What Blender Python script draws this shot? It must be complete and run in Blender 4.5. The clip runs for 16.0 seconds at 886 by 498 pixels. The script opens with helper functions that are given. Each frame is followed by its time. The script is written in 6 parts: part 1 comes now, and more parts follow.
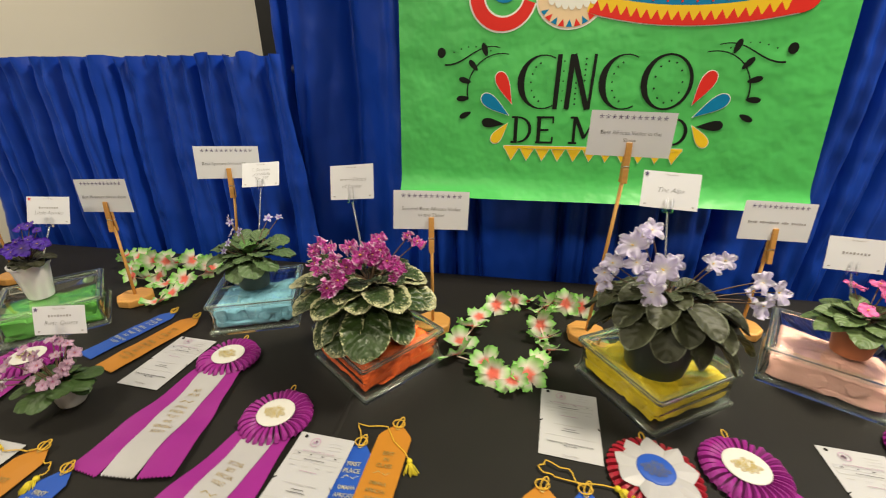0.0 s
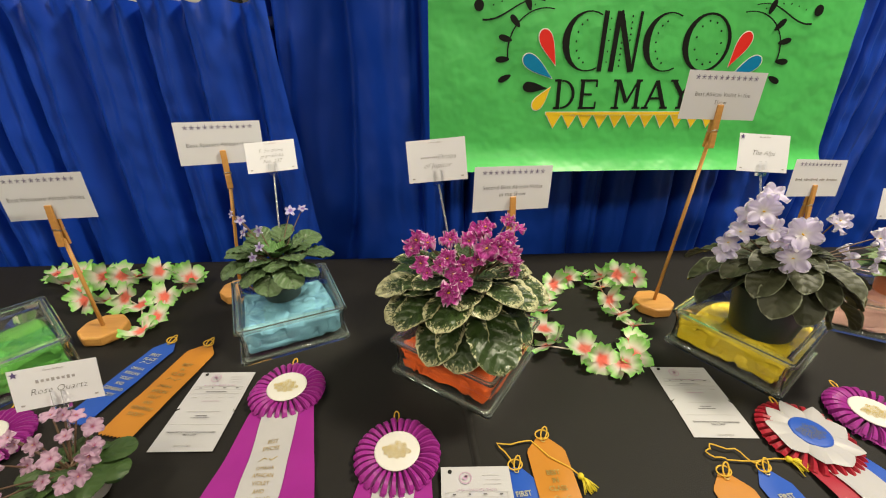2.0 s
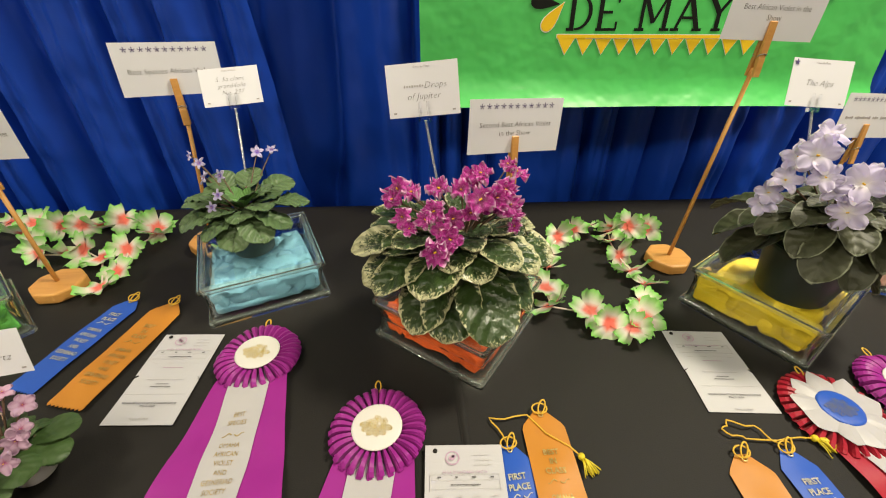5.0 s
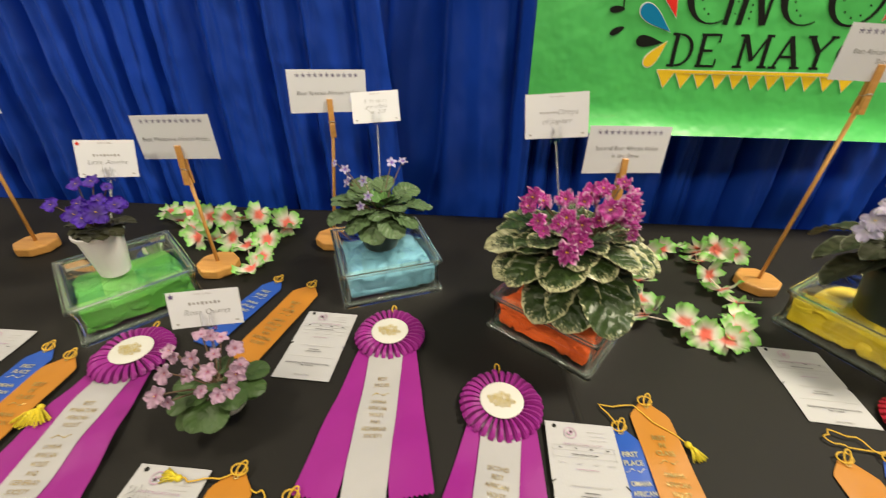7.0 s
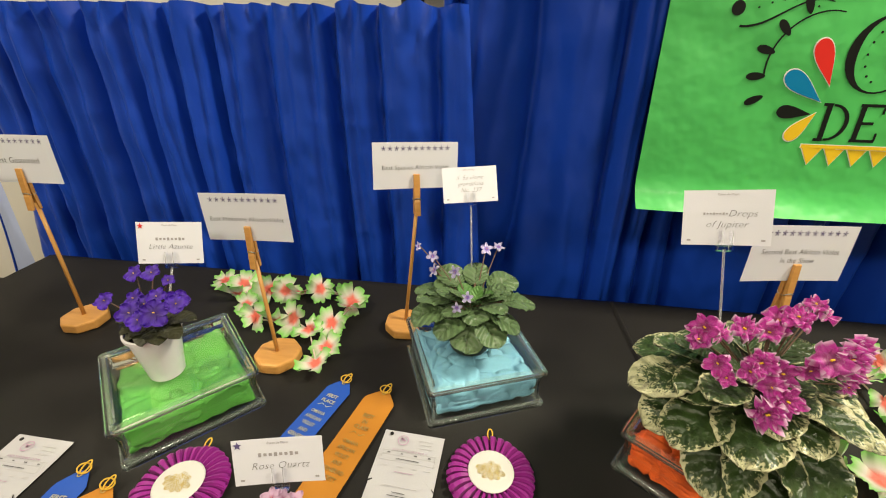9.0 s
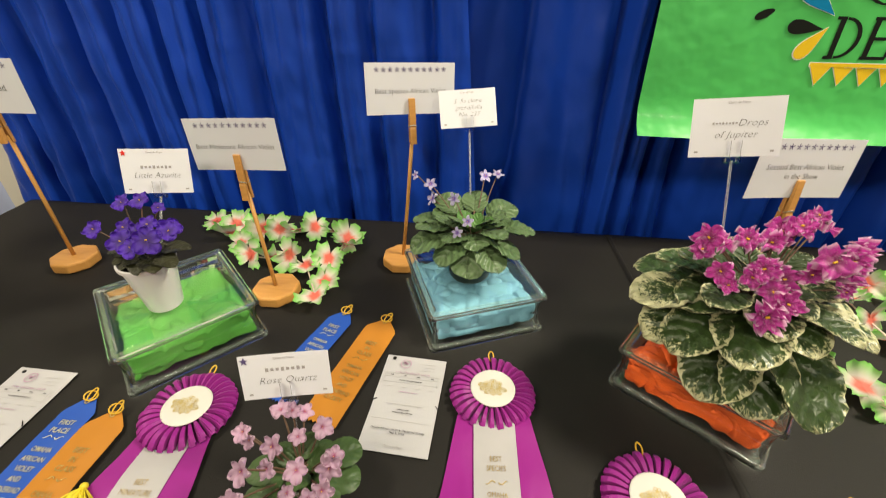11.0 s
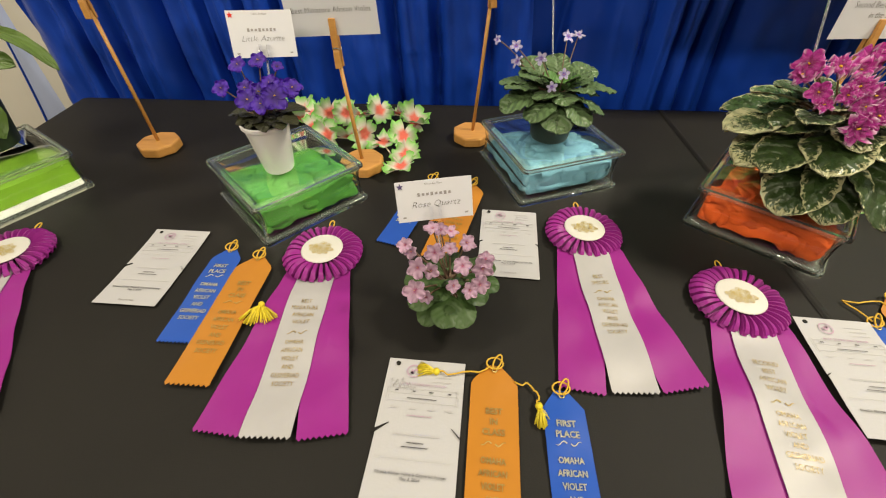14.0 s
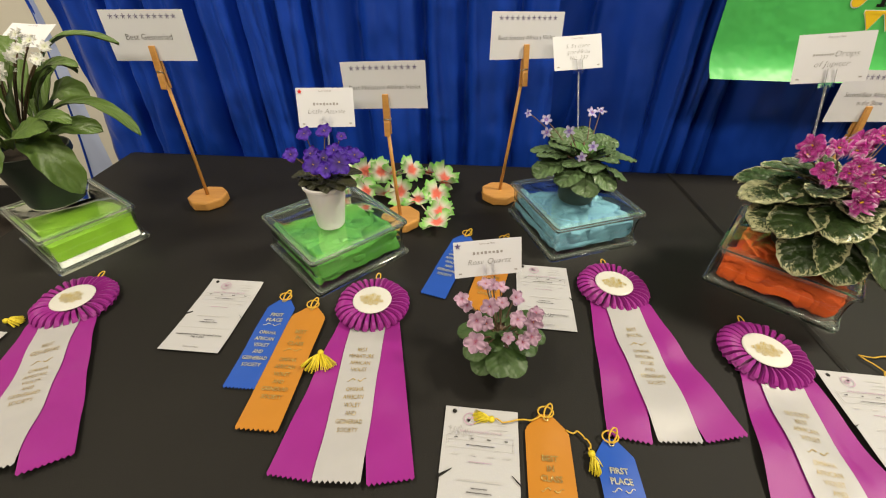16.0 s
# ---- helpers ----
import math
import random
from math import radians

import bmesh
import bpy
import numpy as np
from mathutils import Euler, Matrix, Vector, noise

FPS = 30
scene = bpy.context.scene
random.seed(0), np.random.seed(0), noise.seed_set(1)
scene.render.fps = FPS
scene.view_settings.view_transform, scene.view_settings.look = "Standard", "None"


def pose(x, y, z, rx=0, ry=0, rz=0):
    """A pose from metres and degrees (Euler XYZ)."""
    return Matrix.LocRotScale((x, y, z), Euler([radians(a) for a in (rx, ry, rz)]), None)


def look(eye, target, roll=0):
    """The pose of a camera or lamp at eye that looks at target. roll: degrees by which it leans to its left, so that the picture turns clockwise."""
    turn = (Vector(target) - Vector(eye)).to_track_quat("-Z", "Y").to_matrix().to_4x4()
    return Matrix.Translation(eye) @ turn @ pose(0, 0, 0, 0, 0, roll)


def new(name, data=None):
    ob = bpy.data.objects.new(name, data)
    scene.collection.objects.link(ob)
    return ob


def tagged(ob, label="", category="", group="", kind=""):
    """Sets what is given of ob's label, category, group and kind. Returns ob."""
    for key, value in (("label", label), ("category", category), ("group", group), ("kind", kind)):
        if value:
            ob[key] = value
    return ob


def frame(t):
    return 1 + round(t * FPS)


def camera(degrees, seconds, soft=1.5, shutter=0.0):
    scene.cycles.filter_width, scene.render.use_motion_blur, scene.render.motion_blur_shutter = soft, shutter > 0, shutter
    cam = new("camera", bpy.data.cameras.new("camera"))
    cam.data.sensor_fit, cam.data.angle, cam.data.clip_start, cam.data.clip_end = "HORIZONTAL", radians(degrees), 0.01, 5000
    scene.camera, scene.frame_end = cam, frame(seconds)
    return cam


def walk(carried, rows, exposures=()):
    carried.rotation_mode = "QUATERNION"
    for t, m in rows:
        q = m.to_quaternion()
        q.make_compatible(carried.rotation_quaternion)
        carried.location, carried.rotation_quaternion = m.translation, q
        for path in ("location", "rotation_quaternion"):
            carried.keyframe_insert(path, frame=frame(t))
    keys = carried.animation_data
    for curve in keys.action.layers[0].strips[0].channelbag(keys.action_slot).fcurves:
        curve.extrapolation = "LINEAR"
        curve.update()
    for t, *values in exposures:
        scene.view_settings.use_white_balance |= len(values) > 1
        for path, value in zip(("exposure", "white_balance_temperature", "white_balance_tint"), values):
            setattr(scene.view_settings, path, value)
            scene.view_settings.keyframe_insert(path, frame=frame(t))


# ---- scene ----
cam = camera(94.4, 16.0, soft=1.05, shutter=0.33)
PATH = [
    (0, (0.463, 0.334, 1.297), (0.221, 2.162, 0.522), -0.2),
    (0.5, (0.312, 0.379, 1.292), (0.213, 2.208, 0.488), -0.4),
    (1, (0.186, 0.398, 1.292), (0.231, 2.217, 0.462), -0.1),
    (1.5, (0.135, 0.409, 1.289), (0.28, 2.208, 0.428), 0.2),
    (2, (0.122, 0.441, 1.275), (0.333, 2.218, 0.382), 0.6),
    (2.5, (0.135, 0.499, 1.262), (0.351, 2.255, 0.33), 0.7),
    (3, (0.155, 0.555, 1.251), (0.363, 2.289, 0.276), 0.8),
    (3.5, (0.152, 0.565, 1.245), (0.352, 2.271, 0.221), 0.8),
    (4, (0.152, 0.562, 1.241), (0.353, 2.232, 0.159), 0.9),
    (4.2, (0.154, 0.561, 1.242), (0.353, 2.211, 0.13), 0.9),
    (6.5, (0.099, 0.443, 1.235), (0.188, 2.087, 0.1), 0.9),
    (7, (0.019, 0.44, 1.263), (0.014, 2.143, 0.214), 1.1),
    (7.5, (-0.044, 0.451, 1.274), (-0.138, 2.198, 0.305), 1.2),
    (8, (-0.084, 0.512, 1.287), (-0.227, 2.298, 0.399), 1.3),
    (8.2, (-0.099, 0.539, 1.297), (-0.25, 2.33, 0.422), 1.1),
    (10.3, (-0.118, 0.621, 1.27), (-0.236, 2.347, 0.266), 0.7),
    (10.5, (-0.117, 0.612, 1.264), (-0.231, 2.33, 0.246), 0.7),
    (11, (-0.124, 0.589, 1.249), (-0.216, 2.26, 0.154), 0.7),
    (11.5, (-0.12, 0.57, 1.226), (-0.199, 2.188, 0.053), 0.5),
    (12, (-0.118, 0.555, 1.212), (-0.194, 2.119, -0.031), 0.2),
    (12.5, (-0.123, 0.547, 1.21), (-0.208, 2.075, -0.078), -0.1),
    (13, (-0.148, 0.534, 1.204), (-0.246, 2.028, -0.123), -0.6),
    (13.5, (-0.219, 0.499, 1.198), (-0.304, 1.97, -0.154), -0.8),
    (14, (-0.28, 0.461, 1.198), (-0.338, 1.914, -0.175), -0.8),
    (14.5, (-0.306, 0.437, 1.195), (-0.338, 1.897, -0.171), -0.7),
    (15, (-0.321, 0.418, 1.195), (-0.335, 1.913, -0.133), -0.2),
    (15.5, (-0.34, 0.414, 1.223), (-0.36, 1.979, -0.023), 0.3),
    (16, (-0.357, 0.428, 1.241), (-0.395, 2.026, 0.039), 0.6),
]
walk(cam, [(t, look(eye, target, roll)) for t, eye, target, roll in PATH],
     exposures=[(0.0, -0.15), (2.0, -0.10), (4.0, 0.0), (6.5, -0.06), (8.0, 0.08), (10.5, 0.14), (12.5, 0.03), (16.0, -0.02)])

# ---- world and lights ----
world = bpy.data.worlds.new("hall")
world.use_nodes = True
world.node_tree.nodes["Background"].inputs[0].default_value = (0.8, 0.82, 0.85, 1)
world.node_tree.nodes["Background"].inputs[1].default_value = 0.005
scene.world = world
scene.view_settings.exposure = 0.0

CEILING = 3.3
# position and watts of each unseen ceiling panel, fitted to shadows and brightness
PANELS = [(-2.6, -1.4, 40), (-0.7, -1.4, 37), (1.2, -1.4, 37), (-1.7, 0.8, 36), (1.7, 1.15, 113)]


def panel_lamp(x, y, watts):
    data = bpy.data.lights.new("panel_lamp", "AREA")
    data.shape, data.size, data.size_y = "RECTANGLE", 0.56, 0.56
    data.energy, data.color = watts, (1.0, 0.90, 0.685)
    lamp = new("panel_lamp", data)
    lamp.matrix_basis = pose(x, y, CEILING - 0.03)
    return lamp


# ---- materials ----
def mat(name, col, rough=0.5, metal=0.0, vary=0.12, scale=25.0, bump=0.0, bscale=300.0, sheen=0.0,
        trans=0.0, ior=1.45, spec=0.5, sub=0.0, coat=0.0, island=0.0, objvary=0.0, alt=None, bdist=0.002):
    m = bpy.data.materials.new(name)
    m.use_nodes = True
    nt = m.node_tree
    b = nt.nodes["Principled BSDF"]
    b.inputs["Roughness"].default_value = rough
    b.inputs["Metallic"].default_value = metal
    b.inputs["IOR"].default_value = ior
    b.inputs["Specular IOR Level"].default_value = spec
    b.inputs["Transmission Weight"].default_value = trans
    b.inputs["Sheen Weight"].default_value = sheen
    b.inputs["Coat Weight"].default_value = coat
    if sub:
        b.inputs["Subsurface Weight"].default_value = sub
        b.inputs["Subsurface Radius"].default_value = (0.01, 0.008, 0.006)
        b.inputs["Subsurface Scale"].default_value = 0.3
    tc = nt.nodes.new("ShaderNodeTexCoord")
    noise_t = nt.nodes.new("ShaderNodeTexNoise")
    noise_t.inputs["Scale"].default_value = scale
    noise_t.inputs["Detail"].default_value = 5
    nt.links.new(tc.outputs["Object"], noise_t.inputs["Vector"])
    ramp = nt.nodes.new("ShaderNodeMix")
    ramp.data_type = "RGBA"
    dark = tuple(c * (1 - vary) for c in col)
    light = alt or tuple(min(1, c * (1 + vary)) for c in col)
    ramp.inputs[6].default_value = (*dark, 1)
    ramp.inputs[7].default_value = (*light, 1)
    nt.links.new(noise_t.outputs["Fac"], ramp.inputs[0])
    out = ramp.outputs[2]
    if island or objvary:
        hsv = nt.nodes.new("ShaderNodeHueSaturation")
        if island:
            rnd, sock = nt.nodes.new("ShaderNodeNewGeometry"), "Random Per Island"
        else:
            rnd, sock = nt.nodes.new("ShaderNodeObjectInfo"), "Random"
        mr = nt.nodes.new("ShaderNodeMapRange")
        amt = island or objvary
        mr.inputs["To Min"].default_value, mr.inputs["To Max"].default_value = 1 - amt, 1 + amt
        nt.links.new(rnd.outputs[sock], mr.inputs["Value"])
        nt.links.new(mr.outputs["Result"], hsv.inputs["Value"])
        nt.links.new(out, hsv.inputs["Color"])
        out = hsv.outputs["Color"]
    nt.links.new(out, b.inputs["Base Color"])
    if bump:
        n2 = nt.nodes.new("ShaderNodeTexNoise")
        n2.inputs["Scale"].default_value = bscale
        n2.inputs["Detail"].default_value = 4
        nt.links.new(tc.outputs["Object"], n2.inputs["Vector"])
        bp = nt.nodes.new("ShaderNodeBump")
        bp.inputs["Strength"].default_value = bump
        bp.inputs["Distance"].default_value = bdist
        nt.links.new(n2.outputs["Fac"], bp.inputs["Height"])
        nt.links.new(bp.outputs["Normal"], b.inputs["Normal"])
    return m


def node_math(nt, op, a, b=None, c=None):
    n = nt.nodes.new("ShaderNodeMath")
    n.operation = op
    for i, v in enumerate((a, b, c)):
        if v is None:
            continue
        if isinstance(v, (int, float)):
            n.inputs[i].default_value = v
        else:
            nt.links.new(v, n.inputs[i])
    return n.outputs[0]


def node_mix(nt, fac, a, b):
    n = nt.nodes.new("ShaderNodeMix")
    n.data_type = "RGBA"
    if isinstance(fac, (int, float)):
        n.inputs[0].default_value = fac
    else:
        nt.links.new(fac, n.inputs[0])
    for i, v in ((6, a), (7, b)):
        if isinstance(v, tuple):
            n.inputs[i].default_value = (*v, 1)
        else:
            nt.links.new(v, n.inputs[i])
    return n.outputs[2]


def uv_of(nt):
    u = nt.nodes.new("ShaderNodeUVMap")
    s = nt.nodes.new("ShaderNodeSeparateXYZ")
    nt.links.new(u.outputs["UV"], s.inputs[0])
    return s.outputs[0], s.outputs[1]


def noise_of(nt, scale, detail=4.0):
    tc = nt.nodes.new("ShaderNodeTexCoord")
    n = nt.nodes.new("ShaderNodeTexNoise")
    n.noise_dimensions = "4D"
    n.inputs["Scale"].default_value = scale
    n.inputs["Detail"].default_value = detail
    nt.links.new(tc.outputs["Object"], n.inputs["Vector"])
    oi = nt.nodes.new("ShaderNodeObjectInfo")
    nt.links.new(node_math(nt, "MULTIPLY", oi.outputs["Random"], 50.0), n.inputs["W"])
    return n.outputs["Fac"]


def leaf_mat(name, dark, light, vein, rough=0.5, cream=None, cream_amount=0.0, edge=None, veinamt=0.35, nscale=60.0, relief=0.7):
    m = bpy.data.materials.new(name)
    m.use_nodes = True
    nt = m.node_tree
    b = nt.nodes["Principled BSDF"]
    b.inputs["Roughness"].default_value = rough
    b.inputs["Sheen Weight"].default_value = 0.05
    b.inputs["Subsurface Weight"].default_value = 0.0
    u, v = uv_of(nt)
    signed = node_math(nt, "MULTIPLY_ADD", v, 2.0, -1.0)
    side = node_math(nt, "ABSOLUTE", signed)
    n1 = noise_of(nt, nscale)
    n2 = noise_of(nt, nscale * 0.3)
    col = node_mix(nt, n2, dark, light)
    # lateral veins run forward from the midrib, a little unevenly
    k = node_math(nt, "MULTIPLY_ADD", side, -0.32, u)
    k = node_math(nt, "ADD", k, node_math(nt, "MULTIPLY_ADD", n2, 0.12, -0.06))
    wav = node_math(nt, "SINE", node_math(nt, "MULTIPLY", k, 2 * math.pi * 5.0))
    vein_f = node_math(nt, "POWER", node_math(nt, "MULTIPLY_ADD", wav, 0.5, 0.5), 9.0)
    vein_f = node_math(nt, "MULTIPLY", vein_f, node_math(nt, "SUBTRACT", 1.0, side))
    rib = node_math(nt, "LESS_THAN", side, 0.045)
    vein_f = node_math(nt, "MULTIPLY", node_math(nt, "MAXIMUM", vein_f, rib), veinamt)
    col = node_mix(nt, vein_f, col, vein)
    e = node_math(nt, "MAXIMUM", side, node_math(nt, "MULTIPLY_ADD", u, 1.6, -0.6))
    if cream:
        # flecks drawn out along the veins
        cmb = nt.nodes.new("ShaderNodeCombineXYZ")
        nt.links.new(node_math(nt, "MULTIPLY", k, 17.0), cmb.inputs[0])
        nt.links.new(node_math(nt, "MULTIPLY", signed, 4.5), cmb.inputs[1])
        streak = nt.nodes.new("ShaderNodeTexNoise")
        streak.noise_dimensions = "4D"
        streak.inputs["Scale"].default_value = 1.7
        streak.inputs["Detail"].default_value = 4.0
        oi0 = nt.nodes.new("ShaderNodeObjectInfo")
        nt.links.new(node_math(nt, "MULTIPLY", oi0.outputs["Random"], 50.0), streak.inputs["W"])
        nt.links.new(cmb.outputs[0], streak.inputs["Vector"])
        n3 = node_math(nt, "MULTIPLY_ADD", streak.outputs["Fac"], 0.62, node_math(nt, "MULTIPLY", noise_of(nt, nscale * 3.6, 2.0), 0.38))
        oi = nt.nodes.new("ShaderNodeObjectInfo")
        amt = node_math(nt, "MULTIPLY_ADD", oi.outputs["Random"], 0.56, cream_amount - 0.32)
        f = node_math(nt, "ADD", node_math(nt, "MULTIPLY", node_math(nt, "POWER", e, 3.0), 0.62), node_math(nt, "MULTIPLY", n3, 1.9))
        f = node_math(nt, "SUBTRACT", f, node_math(nt, "SUBTRACT", 1.70, amt))
        f = node_math(nt, "MULTIPLY", f, 7.0)
        cl = nt.nodes.new("ShaderNodeClamp")
        nt.links.new(f, cl.inputs[0])
        col = node_mix(nt, cl.outputs[0], col, cream)
    if edge:
        col = node_mix(nt, node_math(nt, "MULTIPLY", node_math(nt, "GREATER_THAN", e, 0.93), 0.7), col, edge)
    nt.links.new(col, b.inputs["Base Color"])
    bp = nt.nodes.new("ShaderNodeBump")
    bp.inputs["Strength"].default_value = relief
    bp.inputs["Distance"].default_value = 0.003
    hgt = node_math(nt, "ADD", node_math(nt, "MULTIPLY", wav, -0.28), n1)
    nt.links.new(hgt, bp.inputs["Height"])
    nt.links.new(bp.outputs["Normal"], b.inputs["Normal"])
    return m


def petal_mat(name, inner, mid, rim, rough=0.55, a=0.25, z=0.85, speck=0.0):
    """Colour from the petal's foot (u = 0) to its rim (u = 1)."""
    m = bpy.data.materials.new(name)
    m.use_nodes = True
    nt = m.node_tree
    b = nt.nodes["Principled BSDF"]
    b.inputs["Roughness"].default_value = rough
    b.inputs["Sheen Weight"].default_value = 0.15
    u, v = uv_of(nt)
    n1 = noise_of(nt, 120.0)
    uu = node_math(nt, "MULTIPLY_ADD", n1, 0.3, node_math(nt, "SUBTRACT", u, 0.15))
    ramp = nt.nodes.new("ShaderNodeValToRGB")
    cr = ramp.color_ramp
    cr.elements[0].position, cr.elements[0].color = a, (*inner, 1)
    cr.elements[1].position, cr.elements[1].color = 1.0, (*rim, 1)
    e1 = cr.elements.new(min(a + 0.25, z - 0.05))
    e1.color = (*mid, 1)
    e2 = cr.elements.new(z)
    e2.color = (*mid, 1)
    nt.links.new(uu, ramp.inputs[0])
    col = ramp.outputs[0]
    if speck:
        n3 = noise_of(nt, 90.0)
        cl = nt.nodes.new("ShaderNodeClamp")
        nt.links.new(node_math(nt, "MULTIPLY", node_math(nt, "SUBTRACT", n3, 0.56), 8.0), cl.inputs[0])
        col = node_mix(nt, node_math(nt, "MULTIPLY", cl.outputs[0], speck), col, (0.85, 0.6, 0.8))
    oi = nt.nodes.new("ShaderNodeObjectInfo")
    hsv = nt.nodes.new("ShaderNodeHueSaturation")
    nt.links.new(node_math(nt, "MULTIPLY_ADD", oi.outputs["Random"], 0.3, 0.85), hsv.inputs["Value"])
    nt.links.new(col, hsv.inputs["Color"])
    nt.links.new(hsv.outputs["Color"], b.inputs["Base Color"])
    # thin petals let some light through
    tr = nt.nodes.new("ShaderNodeBsdfTranslucent")
    nt.links.new(hsv.outputs["Color"], tr.inputs["Color"])
    ms = nt.nodes.new("ShaderNodeMixShader")
    ms.inputs[0].default_value = 0.3
    nt.links.new(b.outputs[0], ms.inputs[1])
    nt.links.new(tr.outputs[0], ms.inputs[2])
    nt.links.new(ms.outputs[0], nt.nodes["Material Output"].inputs[0])
    return m


def satin(name, col, rough=0.38):
    m = mat(name, col, rough=rough, vary=0.06, scale=40, sheen=0.08, spec=0.32)
    nt = m.node_tree
    b = nt.nodes["Principled BSDF"]
    b.inputs["Anisotropic"].default_value = 0.4
    tc = nt.nodes.new("ShaderNodeTexCoord")
    w = nt.nodes.new("ShaderNodeTexWave")
    w.inputs["Scale"].default_value = 420.0
    w.inputs["Distortion"].default_value = 1.5
    nt.links.new(tc.outputs["Object"], w.inputs["Vector"])
    bp = nt.nodes.new("ShaderNodeBump")
    bp.inputs["Strength"].default_value = 0.05
    bp.inputs["Distance"].default_value = 0.0006
    nt.links.new(w.outputs["Fac"], bp.inputs["Height"])
    nt.links.new(bp.outputs["Normal"], b.inputs["Normal"])
    return m


def wood_mat(name, dark, light, along="Z"):
    m = bpy.data.materials.new(name)
    m.use_nodes = True
    nt = m.node_tree
    b = nt.nodes["Principled BSDF"]
    b.inputs["Roughness"].default_value = 0.42
    b.inputs["Coat Weight"].default_value = 0.15
    tc = nt.nodes.new("ShaderNodeTexCoord")
    mp = nt.nodes.new("ShaderNodeMapping")
    mp.inputs["Scale"].default_value = (1, 1, 0.08) if along == "Z" else (0.1, 1, 1)
    n = nt.nodes.new("ShaderNodeTexNoise")
    n.inputs["Scale"].default_value = 160.0
    n.inputs["Detail"].default_value = 5
    n.inputs["Distortion"].default_value = 0.6
    nt.links.new(tc.outputs["Object"], mp.inputs[0])
    nt.links.new(mp.outputs[0], n.inputs["Vector"])
    n2 = nt.nodes.new("ShaderNodeTexNoise")
    n2.inputs["Scale"].default_value = 18.0
    nt.links.new(tc.outputs["Object"], n2.inputs["Vector"])
    col = node_mix(nt, n.outputs["Fac"], dark, light)
    col = node_mix(nt, node_math(nt, "MULTIPLY", n2.outputs["Fac"], 0.35), col, dark)
    nt.links.new(col, b.inputs["Base Color"])
    bp = nt.nodes.new("ShaderNodeBump")
    bp.inputs["Strength"].default_value = 0.15
    bp.inputs["Distance"].default_value = 0.001
    nt.links.new(n.outputs["Fac"], bp.inputs["Height"])
    nt.links.new(bp.outputs["Normal"], b.inputs["Normal"])
    return m


M_BLACK = mat("black_tablecloth", (0.0138, 0.0126, 0.0114), rough=0.60, vary=0.25, scale=6, bump=0.30, bscale=900, spec=0.24, sheen=0.0)
M_BLUE = mat("royal_blue_drape", (0.0092, 0.057, 0.445), rough=0.36, vary=0.10, scale=7, bump=0.12, bscale=900, spec=0.32)
# opaque stand-in for thin cloth: light from behind is put into the pale blue
M_BACKLIT_HEM = mat("backlit_blue_hem", (0.46, 0.53, 0.78), rough=0.6, vary=0.08, scale=9, bump=0.1, bscale=700)
M_WALL = mat("painted_wall", (0.70, 0.67, 0.62), rough=0.8, vary=0.03, scale=3, bump=0.1, bscale=260)
M_CEIL = mat("ceiling_tile", (0.60, 0.59, 0.56), rough=0.9, vary=0.04, scale=40, bump=0.3, bscale=200)
M_CARPET = mat("carpet", (0.14, 0.12, 0.11), rough=0.95, vary=0.4, scale=30, bump=0.6, bscale=300)
M_SCREEN = mat("screen_fabric", (0.74, 0.70, 0.62), rough=0.7, vary=0.02, scale=2)
M_SCREEN_EDGE = mat("black_screen_border", (0.012, 0.012, 0.012), rough=0.6, vary=0.2)
M_METAL = mat("grey_metal", (0.5, 0.5, 0.5), rough=0.35, metal=1.0, vary=0.1)
M_BANNER = mat("green_vinyl", (0.077, 0.495, 0.112), rough=0.42, vary=0.06, scale=3, bump=0.5, bscale=4.5, coat=0.08, bdist=0.045)
M_INK = mat("black_ink", (0.010, 0.011, 0.010), rough=0.38, vary=0.1, spec=0.2)
M_RED = mat("red_print", (0.72, 0.030, 0.022), rough=0.38, vary=0.06, spec=0.25)
M_TEAL = mat("teal_print", (0.003, 0.20, 0.43), rough=0.38, vary=0.06, spec=0.25)
M_YEL = mat("yellow_print", (0.85, 0.55, 0.02), rough=0.3, vary=0.05)
M_CREAM = mat("cream_print", (0.80, 0.60, 0.38), rough=0.3, vary=0.05)
M_WHITEINK = mat("white_print", (0.82, 0.82, 0.78), rough=0.3, vary=0.03)
M_CARD = mat("white_card", (0.76, 0.765, 0.825), rough=0.6, vary=0.03, scale=12, bump=0.06, bscale=500)
M_PAPER = mat("paper_form", (0.455, 0.45, 0.475), rough=0.65, vary=0.04, scale=10, bump=0.08, bscale=400)
M_TXT = mat("printed_text", (0.085, 0.08, 0.085), rough=0.6, vary=0.1)
M_GREYTXT = mat("faint_print", (0.36, 0.34, 0.35), rough=0.6, vary=0.15)
M_FAINT = mat("very_faint_print", (0.47, 0.45, 0.46), rough=0.6, vary=0.15)
M_PURPTXT = mat("purple_print", (0.10, 0.075, 0.20), rough=0.6, vary=0.1)
M_SEAL = mat("purple_seal_print", (0.46, 0.30, 0.42), rough=0.6, vary=0.15)
# foil glints are painted: bright specks mixed into the colour by fine noise
M_GOLD = mat("gold_foil", (0.50, 0.33, 0.05), rough=0.26, metal=0.4, vary=0.45, scale=260, bump=0.5, bscale=260, alt=(1.0, 0.80, 0.34))
M_PALEGOLD = mat("pale_gold_foil", (0.52, 0.40, 0.13), rough=0.32, metal=0.12, vary=0.4, scale=220)
# the same foil catching light, its shine put into a paler colour
M_GLINTGOLD = mat("glint_gold_foil", (0.72, 0.64, 0.36), rough=0.3, metal=0.12, vary=0.35, scale=260, alt=(1.0, 0.95, 0.72))
M_PURPLE = satin("magenta_purple_satin", (0.27, 0.015, 0.222), 0.45)
